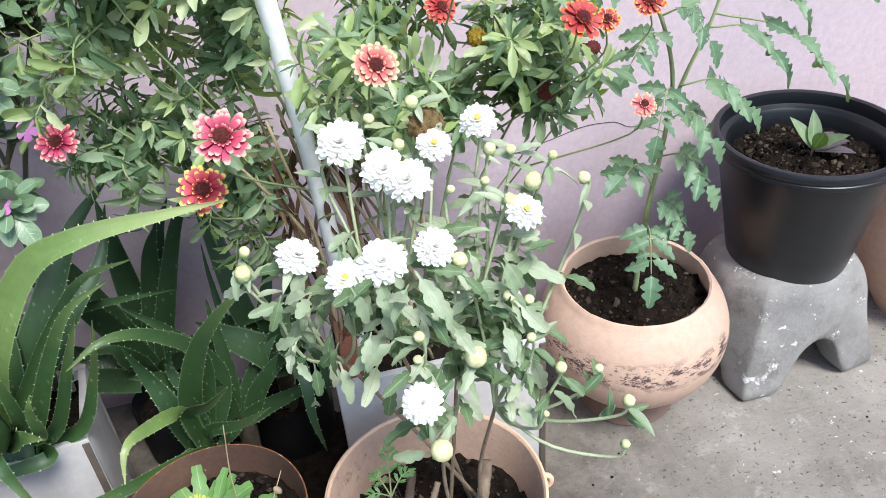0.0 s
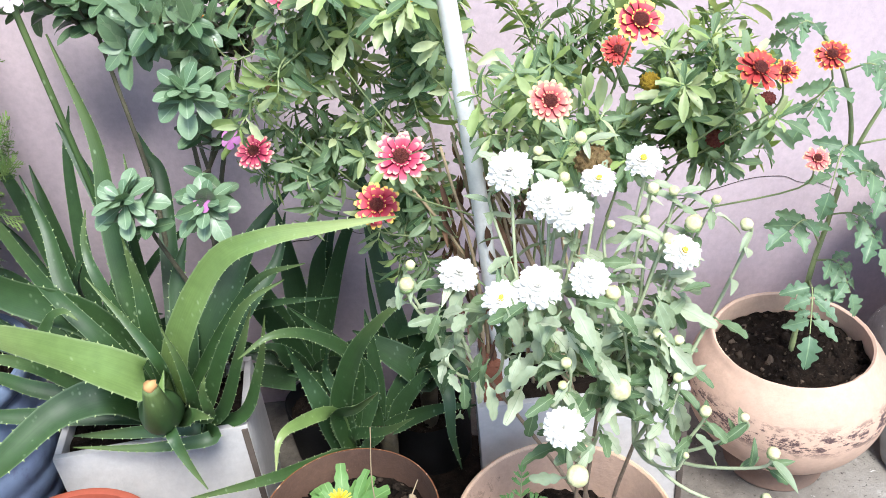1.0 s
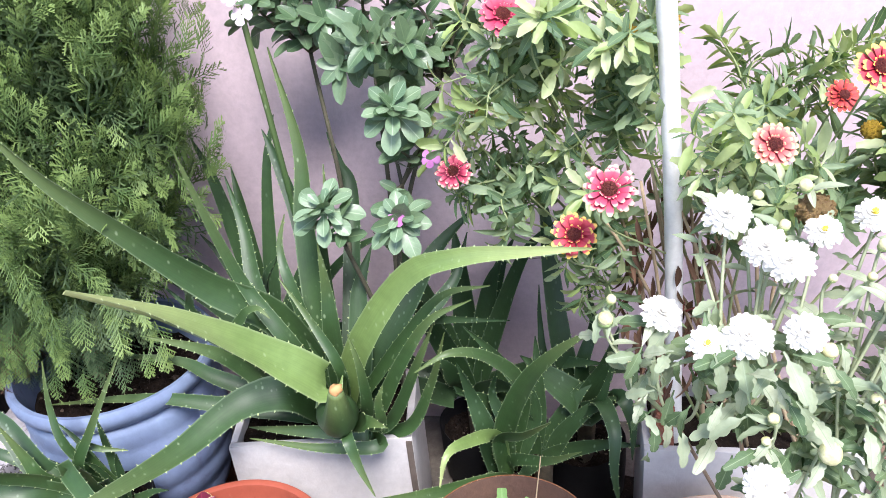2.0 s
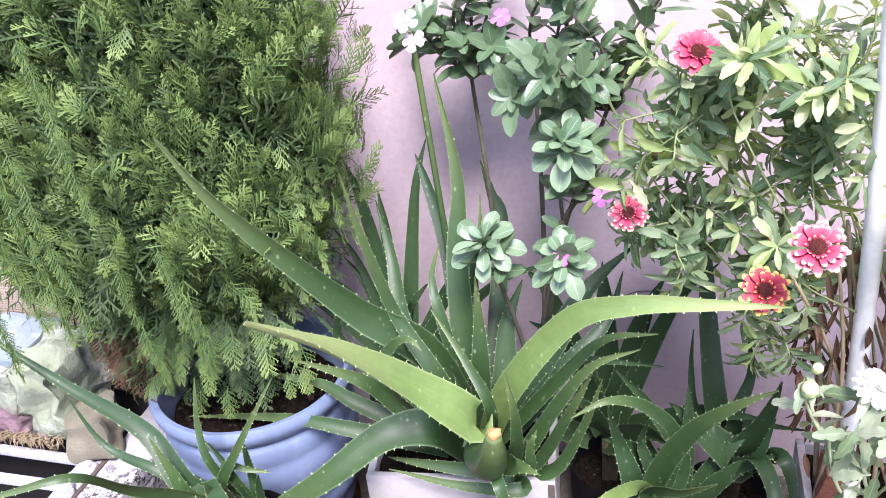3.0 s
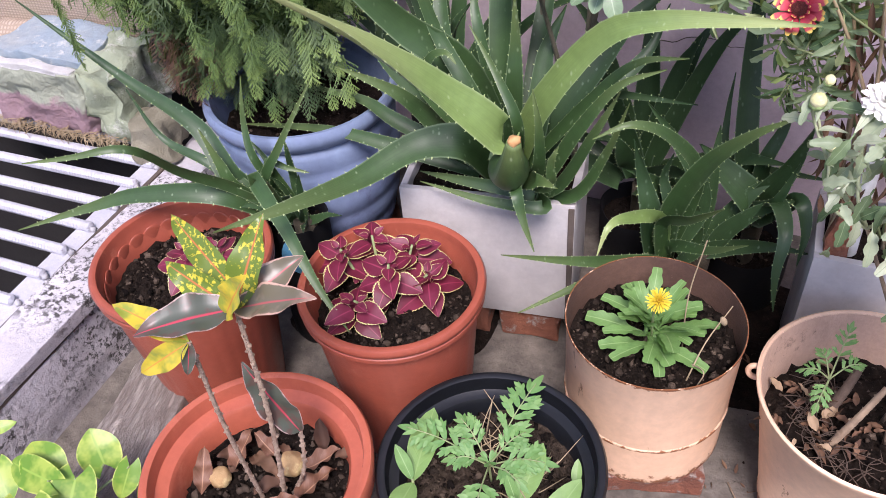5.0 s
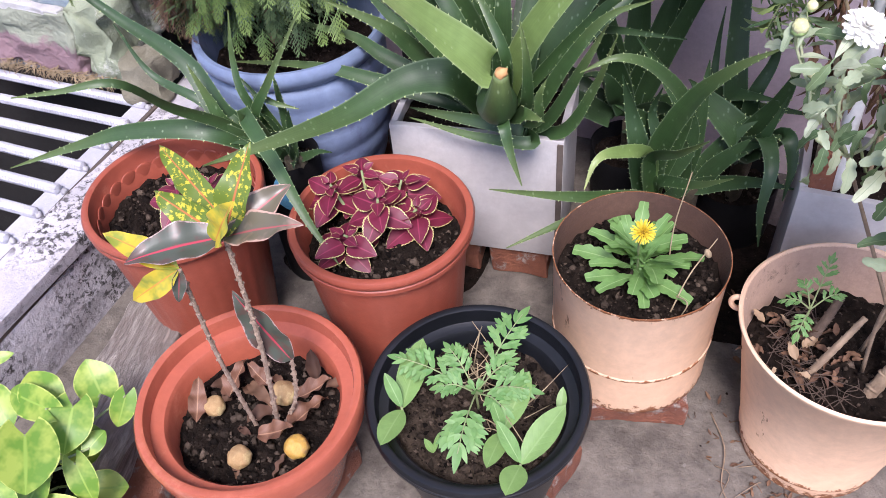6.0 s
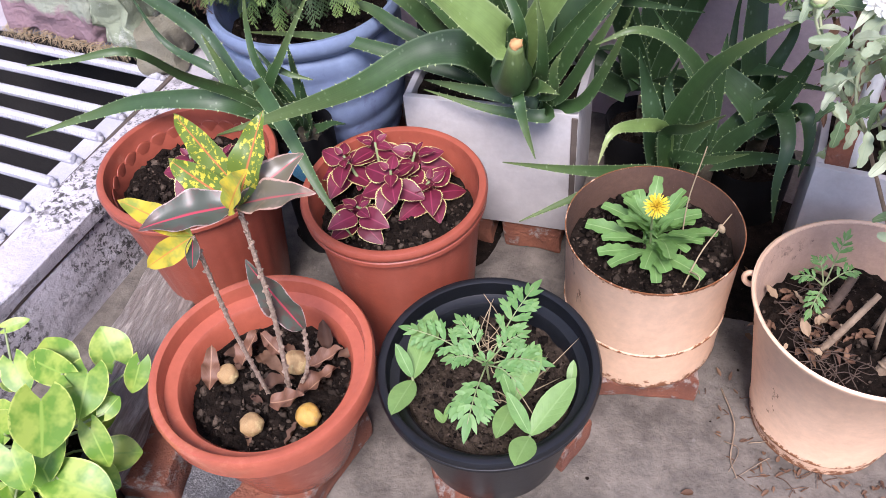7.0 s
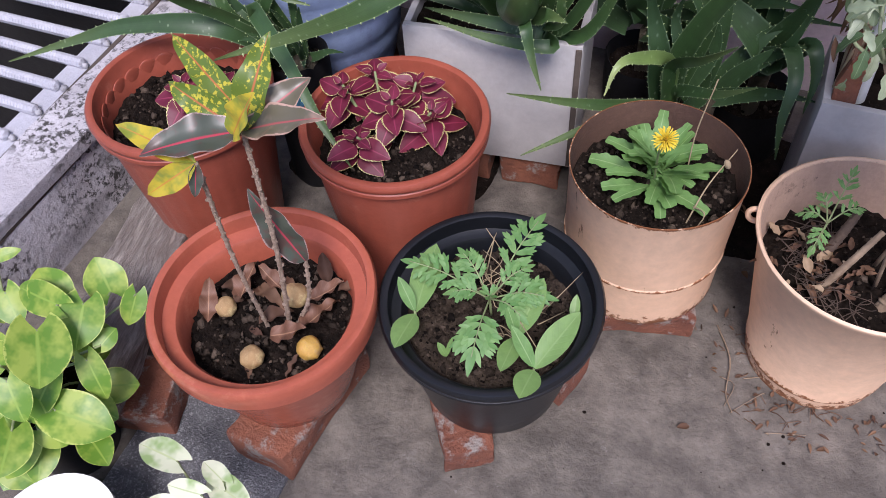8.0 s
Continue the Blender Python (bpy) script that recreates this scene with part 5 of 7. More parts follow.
# ---- bushes: stems first, leaves along them ----
def bush(name, base, label, category, tips, leaf, mats, stem_mat, stem_r=(0.004, 0.0016), bare=0.45, every=0.016, spread=0.05, droop=0.0, whorl=2, clear=None, hubs=()):
    """Stems from the base to every tip, with leaves set along their upper part and a rosette at the end."""
    t = thing(name, base, label, category)
    base = Vector(base)
    heaps = [Heap() for _ in mats]
    inv = Matrix.Translation(-base)
    for q in hubs:
        root = base + Vector((rnd(-spread, spread), rnd(-spread, spread) * 0.5, 0))
        one = Heap()
        one.add(tube_piece([root, root.lerp(Vector(q), 0.5) + Vector((rnd(-0.02, 0.02), rnd(-0.01, 0.02), 0.02)), q], stem_r[0] * 1.5, stem_r[0], 7, 14))
        ob = part("main_stem", one.mesh("main_stem"), stem_mat, t)
        ob.matrix_parent_inverse = inv
    for tip in tips:
        tip = Vector(tip)
        root = base + Vector((rnd(-spread, spread), rnd(-spread, spread) * 0.5, 0))
        if hubs:
            root = min((Vector(q) for q in hubs), key=lambda q: (q - tip).length)
        mid = root.lerp(tip, 0.5) + Vector((rnd(-0.03, 0.03), rnd(-0.03, 0.03), 0.10 * (tip - root).length - droop))
        pts = spline([root, mid, tip], 30)
        one = Heap()
        one.add(tube_piece([root, mid, tip], stem_r[0], stem_r[1], 5, 12))
        ob = part("stem", one.mesh("stem"), stem_mat, t)
        ob.matrix_parent_inverse = inv
        run, turn = 0.0, rnd(0, 6)
        for i in range(int(30 * bare), 31):
            run += (pts[i] - pts[i - 1]).length if i else 0
            at_tip = i == 30
            if run < every and not at_tip:
                continue
            run = 0.0
            d = (pts[min(i + 1, 30)] - pts[max(i - 1, 0)]).normalized()
            side = d.orthogonal().normalized()
            turn += 1.57 + rnd(-0.3, 0.3)
            for w in range(6 if at_tip else whorl):
                a = turn + w * 2 * math.pi / (6 if at_tip else whorl)
                out = Matrix.Rotation(a, 3, d) @ side
                lift = rnd(0.3, 1.3) if at_tip else rnd(0.2, 0.9)
                way = (out + d * lift + Vector((0, 0, rnd(-0.15, 0.2)))).normalized()
                size = rnd(0.7, 1.15) * (0.9 if at_tip else 1.0) * (0.8 + 0.4 * i / 30 if not at_tip else 1)
                if clear and clear(pts[i] + way * 0.03):
                    continue
                # a second, sunlit leaf colour goes to shoot ends, more often on high tips
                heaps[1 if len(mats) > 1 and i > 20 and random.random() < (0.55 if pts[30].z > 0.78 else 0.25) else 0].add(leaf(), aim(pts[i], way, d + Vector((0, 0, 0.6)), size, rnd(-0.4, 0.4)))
    for hp, m in zip(heaps, mats):
        if hp.n:
            ob = tagged(part("foliage", hp.mesh("foliage"), m, t), kind="stuff")
            ob.matrix_parent_inverse = inv
    return t


def inside(centre, radii, count, y_max=WALL_Y - 0.03):
    out = []
    while len(out) < count:
        p = somewhere()
        if 0.25 < p.length < 1:
            q = Vector([centre[i] + p[i] * radii[i] for i in range(3)])
            if q.y < y_max:
                out.append(q)
    return out


LANCE = [lambda: blade(0.041, 0.0120, "spoon", 7, 0.35, rnd(0.0, 0.6), 0.02), lambda: blade(0.037, 0.0120, "toothed", 10, 0.3, rnd(0.0, 0.6), 0.02), lambda: blade(0.038, 0.0095, "lance", 6, 0.3, rnd(-0.2, 0.5))]
random.seed(5)
tips = inside((0.12, 1.02, 0.82), (0.32, 0.17, 0.20), 64) + inside((-0.16, 1.0, 0.86), (0.17, 0.12, 0.17), 26) + inside((0.33, 0.98, 0.80), (0.16, 0.14, 0.12), 30) + inside((-0.03, 1.0, 1.00), (0.20, 0.13, 0.16), 20) + inside((-0.05, 0.93, 0.62), (0.05, 0.05, 0.09), 6) + inside((0.13, 0.84, 0.83), (0.10, 0.07, 0.09), 9) + inside((-0.09, 0.94, 0.72), (0.12, 0.06, 0.11), 16)
tips = [q for q in tips if q[0] < 0.06 or q[2] < 0.90]
GA = Vector((0.15, 1.0, 0.30))
gail = bush("gaillardia_bush", GA, "tall gaillardia bush with red and yellow blooms in white box", "flowering plant", tips, lambda: random.choice(LANCE)(), (GAILLEAF, GAILSUNLIT), GREENSTEM, stem_r=(0.0018, 0.0010), bare=0.10, every=0.0078, hubs=((-0.15, 1.02, 0.74), (-0.05, 1.02, 0.70), (0.05, 1.04, 0.68), (0.15, 1.02, 0.66), (0.25, 1.0, 0.66), (0.33, 0.98, 0.69), (-0.02, 1.02, 0.86), (0.14, 1.03, 0.82), (-0.14, 1.03, 0.90), (0.13, 0.90, 0.72)), clear=lambda p: -0.020 < p.x - (0.068 - 0.045 * p.z) < 0.018 and p.y < 0.96 and random.random() < (0.85 if p.z < 0.80 else 0.35))
heads = [((-0.047, 0.772, 0.833), 0.062), ((-0.086, 0.822, 0.749), 0.058), ((0.181, 1.10, 0.790), 0.046), ((0.116, 0.758, 0.888), 0.050), ((-0.242, 0.922, 0.790), 0.050), ((0.216, 0.792, 0.953), 0.055), ((-0.316, 1.083, 0.916), 0.026), ((-0.170, 0.953, 0.982), 0.062), ((0.351, 0.80, 0.884), 0.052), ((0.455, 0.85, 0.872), 0.040), ((0.458, 0.85, 0.740), 0.034), ((0.218, 0.90, 0.885), 0.040), ((0.385, 0.81, 0.875), 0.032)]
for i, (at, size) in enumerate(heads):
    facing = Vector((rnd(-0.3, 0.3), -0.75, 0.75 + rnd(-0.2, 0.2)))
    gaillardia_flower(at, facing, size, gail, GA, {0: ROSEPETAL, 1: REDPETAL, 3: CORALPETAL, 4: ROSEPETAL, 5: REDPETAL, 7: ROSEPETAL, 10: CORALPETAL}.get(i, DEEPPETAL))
    stalks = Heap()
    stalks.add(tube_piece([Vector(at) - facing.normalized() * 0.004, Vector(at) - facing.normalized() * 0.05 + Vector((0, 0.01, -0.03)), Vector(at).lerp(GA, 0.4) + Vector((0, 0.05, 0.05))], 0.0012, 0.0015, 5, 10))
    flower_part("flower_stalk", stalks, GREENSTEM, gail, GA)
for at, size, m in (((0.273, 0.95, 0.821), 0.030, YELLOWEYE), ((0.347, 0.90, 0.756), 0.028, DARKEYE), ((0.155, 0.722, 0.832), 0.044, TANEYE), ((-0.207, 0.95, 0.861), 0.026, TANEYE), ((0.408, 0.90, 0.804), 0.022, DARKEYE), ((-0.02, 0.93, 0.96), 0.026, YELLOWEYE), ((0.03, 0.96, 0.965), 0.026, YELLOWEYE), ((-0.126, 0.90, 0.981), 0.018, YELLOWEYE)):
    seed_head(at, (rnd(-0.2, 0.2), -0.4, 0.9), size, gail, GA, m, "round spent flower head")
    stalks = Heap()
    stalks.add(tube_piece([at, Vector(at) + Vector((0, 0.02, -0.06)), Vector(at).lerp(GA, 0.4)], 0.0011, 0.0014, 5, 10))
    flower_part("flower_stalk", stalks, GREENSTEM, gail, GA)
h = Heap()
for i in range(120):
    p = Vector((rnd(-0.02, 0.10), rnd(0.90, 1.02), rnd(0.42, 0.74)))
    h.add(blade(rnd(0.03, 0.06), rnd(0.006, 0.012), "lance", 5, 0.9, rnd(-0.3, 0.6)), aim(p, (rnd(-0.4, 0.4), rnd(-0.5, 0.2), -1), (0, -1, 0.2), 1, rnd(-1, 1)))
tagged(flower_part("dry_leaves", h, DRYLEAF, gail, GA, "withered brown leaves hanging on the lower stems"), kind="stuff")
for i in range(16):
    h = Heap()
    a = (rnd(0.02, 0.26), rnd(0.94, 1.04), 0.29)
    h.add(tube_piece([a, (a[0] * 0.6 + rnd(-0.04, 0.04), a[1] - 0.02, 0.55), (a[0] * 0.5 + rnd(-0.15, 0.1), a[1] - 0.04, 0.78)], 0.0035, 0.002, 6, 10))
    flower_part("dry_stalk", h, STRAW, gail, GA, "dry straw coloured lower stalk")

# periwinkle shrub against the wall
OVAL = [lambda: blade(0.046, 0.023, "round", 9, 0.22, rnd(0.0, 0.35)), lambda: blade(0.038, 0.021, "round", 9, 0.22, rnd(0.0, 0.35))]
random.seed(8)
PB = Vector((-0.42, 1.03, 0.34))
tips = inside((-0.43, 1.19, 0.97), (0.20, 0.09, 0.17), 17, 1.29) + inside((-0.28, 1.15, 0.96), (0.14, 0.10, 0.15), 11) + inside((-0.35, 1.0, 0.88), (0.07, 0.05, 0.09), 7) + [(-0.328, 0.99, 0.852), (-0.436, 0.945, 0.722), (-0.326, 0.938, 0.712), (-0.33, 1.0, 0.79)]
peri = bush("periwinkle_shrub", PB, "woody periwinkle shrub with glossy leaves and pink blooms by the wall", "flowering shrub", tips, lambda: random.choice(OVAL)(), (PERIDARK,), DARKBARK, stem_r=(0.0032, 0.0016), bare=0.15, every=0.020, hubs=((-0.50, 1.19, 0.88), (-0.40, 1.19, 0.86), (-0.29, 1.16, 0.84), (-0.34, 1.03, 0.72), (-0.43, 0.99, 0.64)))
for c, big in (((-0.330, 0.995, 0.850), 1.12), ((-0.436, 0.948, 0.722), 1.0), ((-0.326, 0.940, 0.708), 0.95)):
    h = Heap()
    face = aim(c, (1, 0, 0), (0.05, -0.62, 0.78))
    for ringno, (count, lift) in enumerate(((7, -0.12), (6, 0.30), (4, 0.9))):
        for i in range(count):
            a = 2 * math.pi * i / count + ringno * 0.5 + rnd(-0.25, 0.25)
            h.add(blade(0.054, 0.025, "spoon", 10, 0.20, rnd(0.05, 0.30)), face @ aim((0, 0, 0.006 * ringno), (math.cos(a), math.sin(a), lift + rnd(-0.1, 0.1)), (0, 0, 1), big * rnd(0.8, 1.1) * (1 - 0.20 * ringno), rnd(-0.3, 0.3)))
    flower_part("rosette", h, PERILEAF, peri, PB, "grey green leaf rosette at a shoot end")
for at, size, m in (((-0.326, 0.930, 0.722), 0.030, PINK), ((-0.278, 0.955, 0.796), 0.028, PINK), ((-0.433, 1.12, 0.99), 0.030, PINK), ((-0.289, 1.10, 1.0), 0.030, PALEPINK), ((-0.550, 1.05, 1.005), 0.036, PALEPINK), ((-0.540, 1.045, 0.980), 0.032, PALEPINK)):
    periwinkle_flower(at, (rnd(-0.3, 0.3), -0.7, 0.7), size, peri, PB, m)


# ---- chrysanthemum in the bucket ----
random.seed(12)
CB = BUCKET_AT + Vector((0, 0, 0.215))
mum = thing("chrysanthemum_plant", CB, "chrysanthemum with white double blooms and cream buds in the bucket", "flowering plant")
crowns = [Vector(p) for p in ((0.03, 0.68, 0.58), (0.09, 0.66, 0.60), (0.15, 0.64, 0.58), (0.12, 0.60, 0.52), (0.18, 0.60, 0.54))]
for i, c in enumerate(crowns):
    wood = Heap()
    root = CB + Vector((0.045 + 0.03 * math.cos(i * 1.3), 0.03 * math.sin(i * 1.3), 0))
    wood.add(tube_piece([root, root.lerp(c, 0.5) + Vector((rnd(-0.01, 0.01), 0.01, 0)), c], 0.0030, 0.0022, 7, 12, 0.05))
    flower_part("woody_stem", wood, BARK, mum, CB, "brown woody lower stem")
heads = [((0.065, 0.69, 0.848), 0.052), ((0.102, 0.68, 0.816), 0.050), ((0.121, 0.66, 0.811), 0.050), ((0.203, 0.70, 0.840), 0.042), ((0.153, 0.68, 0.833), 0.038), ((0.004, 0.66, 0.750), 0.046), ((0.082, 0.62, 0.752), 0.052), ((0.044, 0.62, 0.741), 0.042), ((0.134, 0.62, 0.757), 0.044), ((0.225, 0.62, 0.777), 0.040), ((0.091, 0.53, 0.645), 0.044)]
buds = [(-0.046, 0.68, 0.753, 1.0), (-0.052, 0.67, 0.735, 1.5), (-0.029, 0.66, 0.692, 1.0), (0.283, 0.617, 0.804, 1.0), (0.260, 0.64, 0.821, 0.8), (0.224, 0.66, 0.824, 0.9), (0.206, 0.67, 0.823, 1.1), (0.213, 0.63, 0.787, 1.1), (0.157, 0.62, 0.735, 1.5), (0.200, 0.60, 0.693, 1.0), (0.221, 0.60, 0.683, 0.9), (0.213, 0.57, 0.660, 0.9), (0.101, 0.57, 0.693, 1.0), (0.097, 0.57, 0.664, 0.8), (0.237, 0.549, 0.631, 1.05), (0.278, 0.55, 0.616, 0.75), (0.285, 0.493, 0.624, 1.05), (0.289, 0.50, 0.553, 0.9), (0.211, 0.52, 0.602, 0.6), (0.142, 0.72, 0.862, 1.2), (0.122, 0.70, 0.829, 1.1)]
buds += [(0.197, 0.66, 0.794, 0.8), (0.052, 0.70, 0.825, 0.7), (0.098, 0.72, 0.852, 0.9), (0.164, 0.60, 0.709, 0.8), (0.162, 0.66, 0.792, 0.8), (0.240, 0.64, 0.797, 1.6)]
stems, leaves, shaded = Heap(), Heap(), Heap()
LOBE = [lambda: blade(0.041, 0.0160, "scalloped", 14, 0.45, rnd(0.1, 0.7), 0.02), lambda: blade(0.033, 0.0120, "scalloped", 14, 0.5, rnd(0.1, 0.8), 0.02), lambda: blade(0.030, 0.009, "lance", 8, 0.5, rnd(0.0, 0.6))]
MUMSTEM = surface("pale green stem", (0.47, 0.52, 0.33), (0.36, 0.42, 0.24), 20, 0.6)


def mum_stem(at, facing):
    c = min(crowns, key=lambda q: (Vector((at.x, at.y, at.z - 0.16)) - q).length)
    pts = [c, c.lerp(at, 0.5) + Vector((rnd(-0.012, 0.012), rnd(-0.012, 0.012), -0.025)), at - facing.normalized() * 0.03, at]
    stalk = Heap()
    stalk.add(tube_piece(pts, 0.0022, 0.0015, 6, 14))
    flower_part("stem", stalk, MUMSTEM, mum, CB)
    line = spline(pts, 20)
    for i in range(1, 18):
        if random.random() < (0.36 if i < 5 else 0.80 if i < 12 else 0.44):
            if line[i].z < (0.64 if line[i].x < 0.08 else 0.565):
                continue
            d = (line[i + 1] - line[i - 1]).normalized()
            out = Matrix.Rotation(rnd(0, 6.28), 3, d) @ d.orthogonal().normalized()
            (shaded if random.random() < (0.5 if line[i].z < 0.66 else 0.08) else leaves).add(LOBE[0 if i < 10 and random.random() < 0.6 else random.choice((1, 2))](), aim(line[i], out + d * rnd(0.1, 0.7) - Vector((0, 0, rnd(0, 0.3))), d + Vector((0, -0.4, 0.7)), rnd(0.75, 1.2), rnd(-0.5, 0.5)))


for at, size in heads:
    facing = Vector((rnd(-0.35, 0.35), -0.55 + rnd(-0.2, 0.2), 0.9))
    mum_flower(at, facing, size * 0.92, mum, CB)
    mum_stem(Vector(at), facing)
for x, y, z, k in buds:
    facing = Vector((rnd(-0.3, 0.3), -0.3, 1))
    mum_bud((x, y, z), facing, 0.0145 * k, mum, CB)
    mum_stem(Vector((x, y, z)), facing)
for x, y, z in ((0.152, 0.556, 0.664), (0.100, 0.50, 0.609)):
    mum_bud((x, y, z), (0.1, -0.7, 0.7), 0.026, mum, CB)
    mum_stem(Vector((x, y, z)), Vector((0.1, -0.7, 0.7)))
for i in range(130):
    p = Vector((rnd(-0.02, 0.23), rnd(0.57, 0.68), rnd(0.60, 0.76)))
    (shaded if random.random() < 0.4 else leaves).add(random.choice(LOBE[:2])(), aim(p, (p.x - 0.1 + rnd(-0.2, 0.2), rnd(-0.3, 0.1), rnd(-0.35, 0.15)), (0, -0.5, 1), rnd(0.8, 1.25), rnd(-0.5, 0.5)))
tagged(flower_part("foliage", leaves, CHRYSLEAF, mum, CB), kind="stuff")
tagged(flower_part("lower_foliage", shaded, CHRYSDARK, mum, CB, "lower leaves in a darker shaded green"), kind="stuff")

# ---- tomato plant ----
random.seed(14)
TB = CLAY_AT + Vector((0.0, 0.0, 0.25))
tomato = thing("tomato_plant", TB, "young tomato plant with lobed leaves in the round clay pot", "tomato plant")
main = [TB, (0.585, 1.058, 0.42), (0.594, 1.05, 0.52), (0.594, 1.03, 0.665), (0.560, 1.02, 0.779), (0.52, 1.02, 0.84)]
leaves = Heap()
stems = Heap()
stems.add(tube_piece(main, 0.0050, 0.0026, 8, 30, 0.06))
flower_part("stem", stems, GREENSTEM, tomato, TB)
stems = Heap()
stems.add(tube_piece([(0.594, 1.04, 0.60), (0.615, 1.03, 0.68), (0.640, 1.02, 0.76), (0.66, 1.02, 0.84)], 0.0036, 0.002, 7, 14))
flower_part("stem", stems, GREENSTEM, tomato, TB)


def tomato_leaf(a, b, size, sag=0.03):
    a, b = Vector(a), Vector(b)
    mid = a.lerp(b, 0.55) + Vector((0, 0, sag))
    pts = spline([a, mid, b], 12)
    stems = Heap()
    stems.add(tube_piece([a, mid, b], 0.0017, 0.0009, 5, 10))
    flower_part("leaf_stalk", stems, GREENSTEM, tomato, TB)
    for i in (4, 6, 7, 9, 10, 12):
        d = (pts[min(i + 1, 12)] - pts[i - 1]).normalized()
        side = d.cross(Vector((0, 0, 1))).normalized()
        if i == 12:
            leaves.add(blade(size, size * 0.75, "lobed", 16, 0.3, 0.35), aim(pts[i], d, (0, -0.4, 1)))
            continue
        for s in (-1, 1):
            k = size * (0.9 if i % 3 else 0.42)
            leaves.add(blade(k, k * 0.62, "lobed", 16, 0.3, 0.3), aim(pts[i], side * s + d * 0.55 + Vector((0, 0, rnd(-0.25, 0.25))), (rnd(-0.3, 0.3), -0.8, 0.8), rnd(0.85, 1.1), rnd(-0.4, 0.4)))


for a, b, s in (((0.585, 1.058, 0.40), (0.545, 0.95, 0.375), 0.050), ((0.590, 1.055, 0.47), (0.510, 1.0, 0.540), 0.044), ((0.594, 1.05, 0.53), (0.648, 0.99, 0.500), 0.046), ((0.594, 1.04, 0.60), (0.645, 0.99, 0.585), 0.044), ((0.592, 1.03, 0.66), (0.545, 0.97, 0.62), 0.040), ((0.605, 1.03, 0.66), (0.700, 0.99, 0.625), 0.048), ((0.640, 1.02, 0.75), (0.745, 0.99, 0.690), 0.046),
                ((0.645, 1.02, 0.77), (0.840, 0.98, 0.655), 0.050), ((0.655, 1.02, 0.82), (0.770, 1.0, 0.765), 0.046), ((0.575, 1.02, 0.74), (0.500, 0.98, 0.735), 0.040), ((0.560, 1.02, 0.78), (0.610, 0.97, 0.755), 0.040), ((0.53, 1.02, 0.83), (0.46, 1.0, 0.83), 0.040), ((0.66, 1.02, 0.83), (0.86, 0.97, 0.80), 0.05), ((0.588, 1.055, 0.44), (0.625, 1.0, 0.41), 0.040)):
    tomato_leaf(a, b, s)
tagged(flower_part("foliage", leaves, TOMATOLEAF, tomato, TB), kind="stuff")

# sprout in the pot on the stool, and the leafy plant of the end pot
SB = STOOL_AT + Vector((0.005, -0.01, 0.443))
sprout = thing("young_shrub", SB, "small sprouting shrub with green and purple leaves in the black pot", "seedling")
h, k = Heap(), Heap()
for i, (a, lift) in enumerate(((1.2, 1.6), (2.2, 1.1), (4.4, 1.4), (5.3, 0.9))):
    h.add(blade(0.070, 0.026, "lance", 8, 0.5, 0.05), aim(SB + Vector((0, 0, 0.02)), (math.cos(a), math.sin(a), lift), (0, -0.5, 1)))
for a in (0.2, -0.5, 0.7):
    k.add(blade(0.065, 0.028, "oval", 8, 0.3, 0.2), aim(SB + Vector((0.005, 0, 0.015)), (math.cos(a), math.sin(a) - 0.2, 0.35), (0, 0, 1)))
flower_part("leaves", h, GAILLEAF, sprout, SB)
flower_part("dark_leaves", k, surface("purple grey leaf", (0.09, 0.07, 0.085), (0.06, 0.06, 0.06), 30, 0.5), sprout, SB, "dark purple grey leaves")
h = Heap()
h.add(tube_piece([SB - Vector((0.006, 0, 0.03)), SB + Vector((0, 0, 0.03))], 0.003, 0.002, 6, 4))
flower_part("stem", h, BARK, sprout, SB)
random.seed(15)
bush("leafy_plant", (1.27, 1.10, 0.30), "leafy green plant in the pot at the end of the row", "plant", inside((1.16, 1.02, 0.60), (0.14, 0.12, 0.16), 12), lambda: random.choice(OVAL)(), (PERILEAF,), GREENSTEM, bare=0.5, every=0.02)


# ---- conifer ----
def frond(length, pairs, rng, flatness=0.25, steps=4):
    """A flat branching spray of scale leaves along +x."""
    h = Heap()

    def twig(a, d, ln, w):
        a, d = np.array(a), np.array(d) / np.linalg.norm(d)
        side = np.array((-d[1], d[0], 0.0))
        b = a + d * ln
        u0, u1 = a[0] / length, min(1.0, b[0] / length)
        lift = np.array((0, 0, w * 0.5))
        h.add((np.array([a - side * w * 0.5, a + side * w * 0.5 + lift, b + side * w * 0.40 + lift * 0.5, b - side * w * 0.40]), np.array([[0, 1, 2, 3]]), np.array([(u0, 0), (u0, 0), (u1, 0), (u1, 0)])))
        return b

    a = np.zeros(3)
    for i in range(pairs):
        q = i / pairs
        b = twig(a, (1, rng.uniform(-0.10, 0.10), rng.uniform(-flatness, flatness) * 0.5), length / pairs, 0.0034 * (1 - 0.4 * q))
        for s in (-1, 1) if i % 2 else (1, -1):
            if rng.random() < 0.12:
                continue
            ln = length * 0.46 * (1 - 0.66 * q) * rng.uniform(0.75, 1.15)
            d = np.array((0.80, s * rng.uniform(0.65, 0.95), rng.uniform(-flatness, flatness)))
            c = b.copy()
            for j in range(steps):
                e = twig(c, d, ln / steps, 0.0029 * (1 - 0.12 * j))
                for s2 in (-1, 1):
                    twig(e, d + np.array((0.50, s2 * rng.uniform(0.6, 1.0), rng.uniform(-0.12, 0.12))), 0.0085 * (1 - 0.14 * j) * rng.uniform(0.7, 1.3), 0.0024)
                c = e
        a = b
    v, f, uv = np.concatenate(h.v), np.concatenate(h.f), np.concatenate(h.uv)
    v[:, 2] -= 0.9 * v[:, 0] ** 2 / length * 0.25
    return v, f, uv


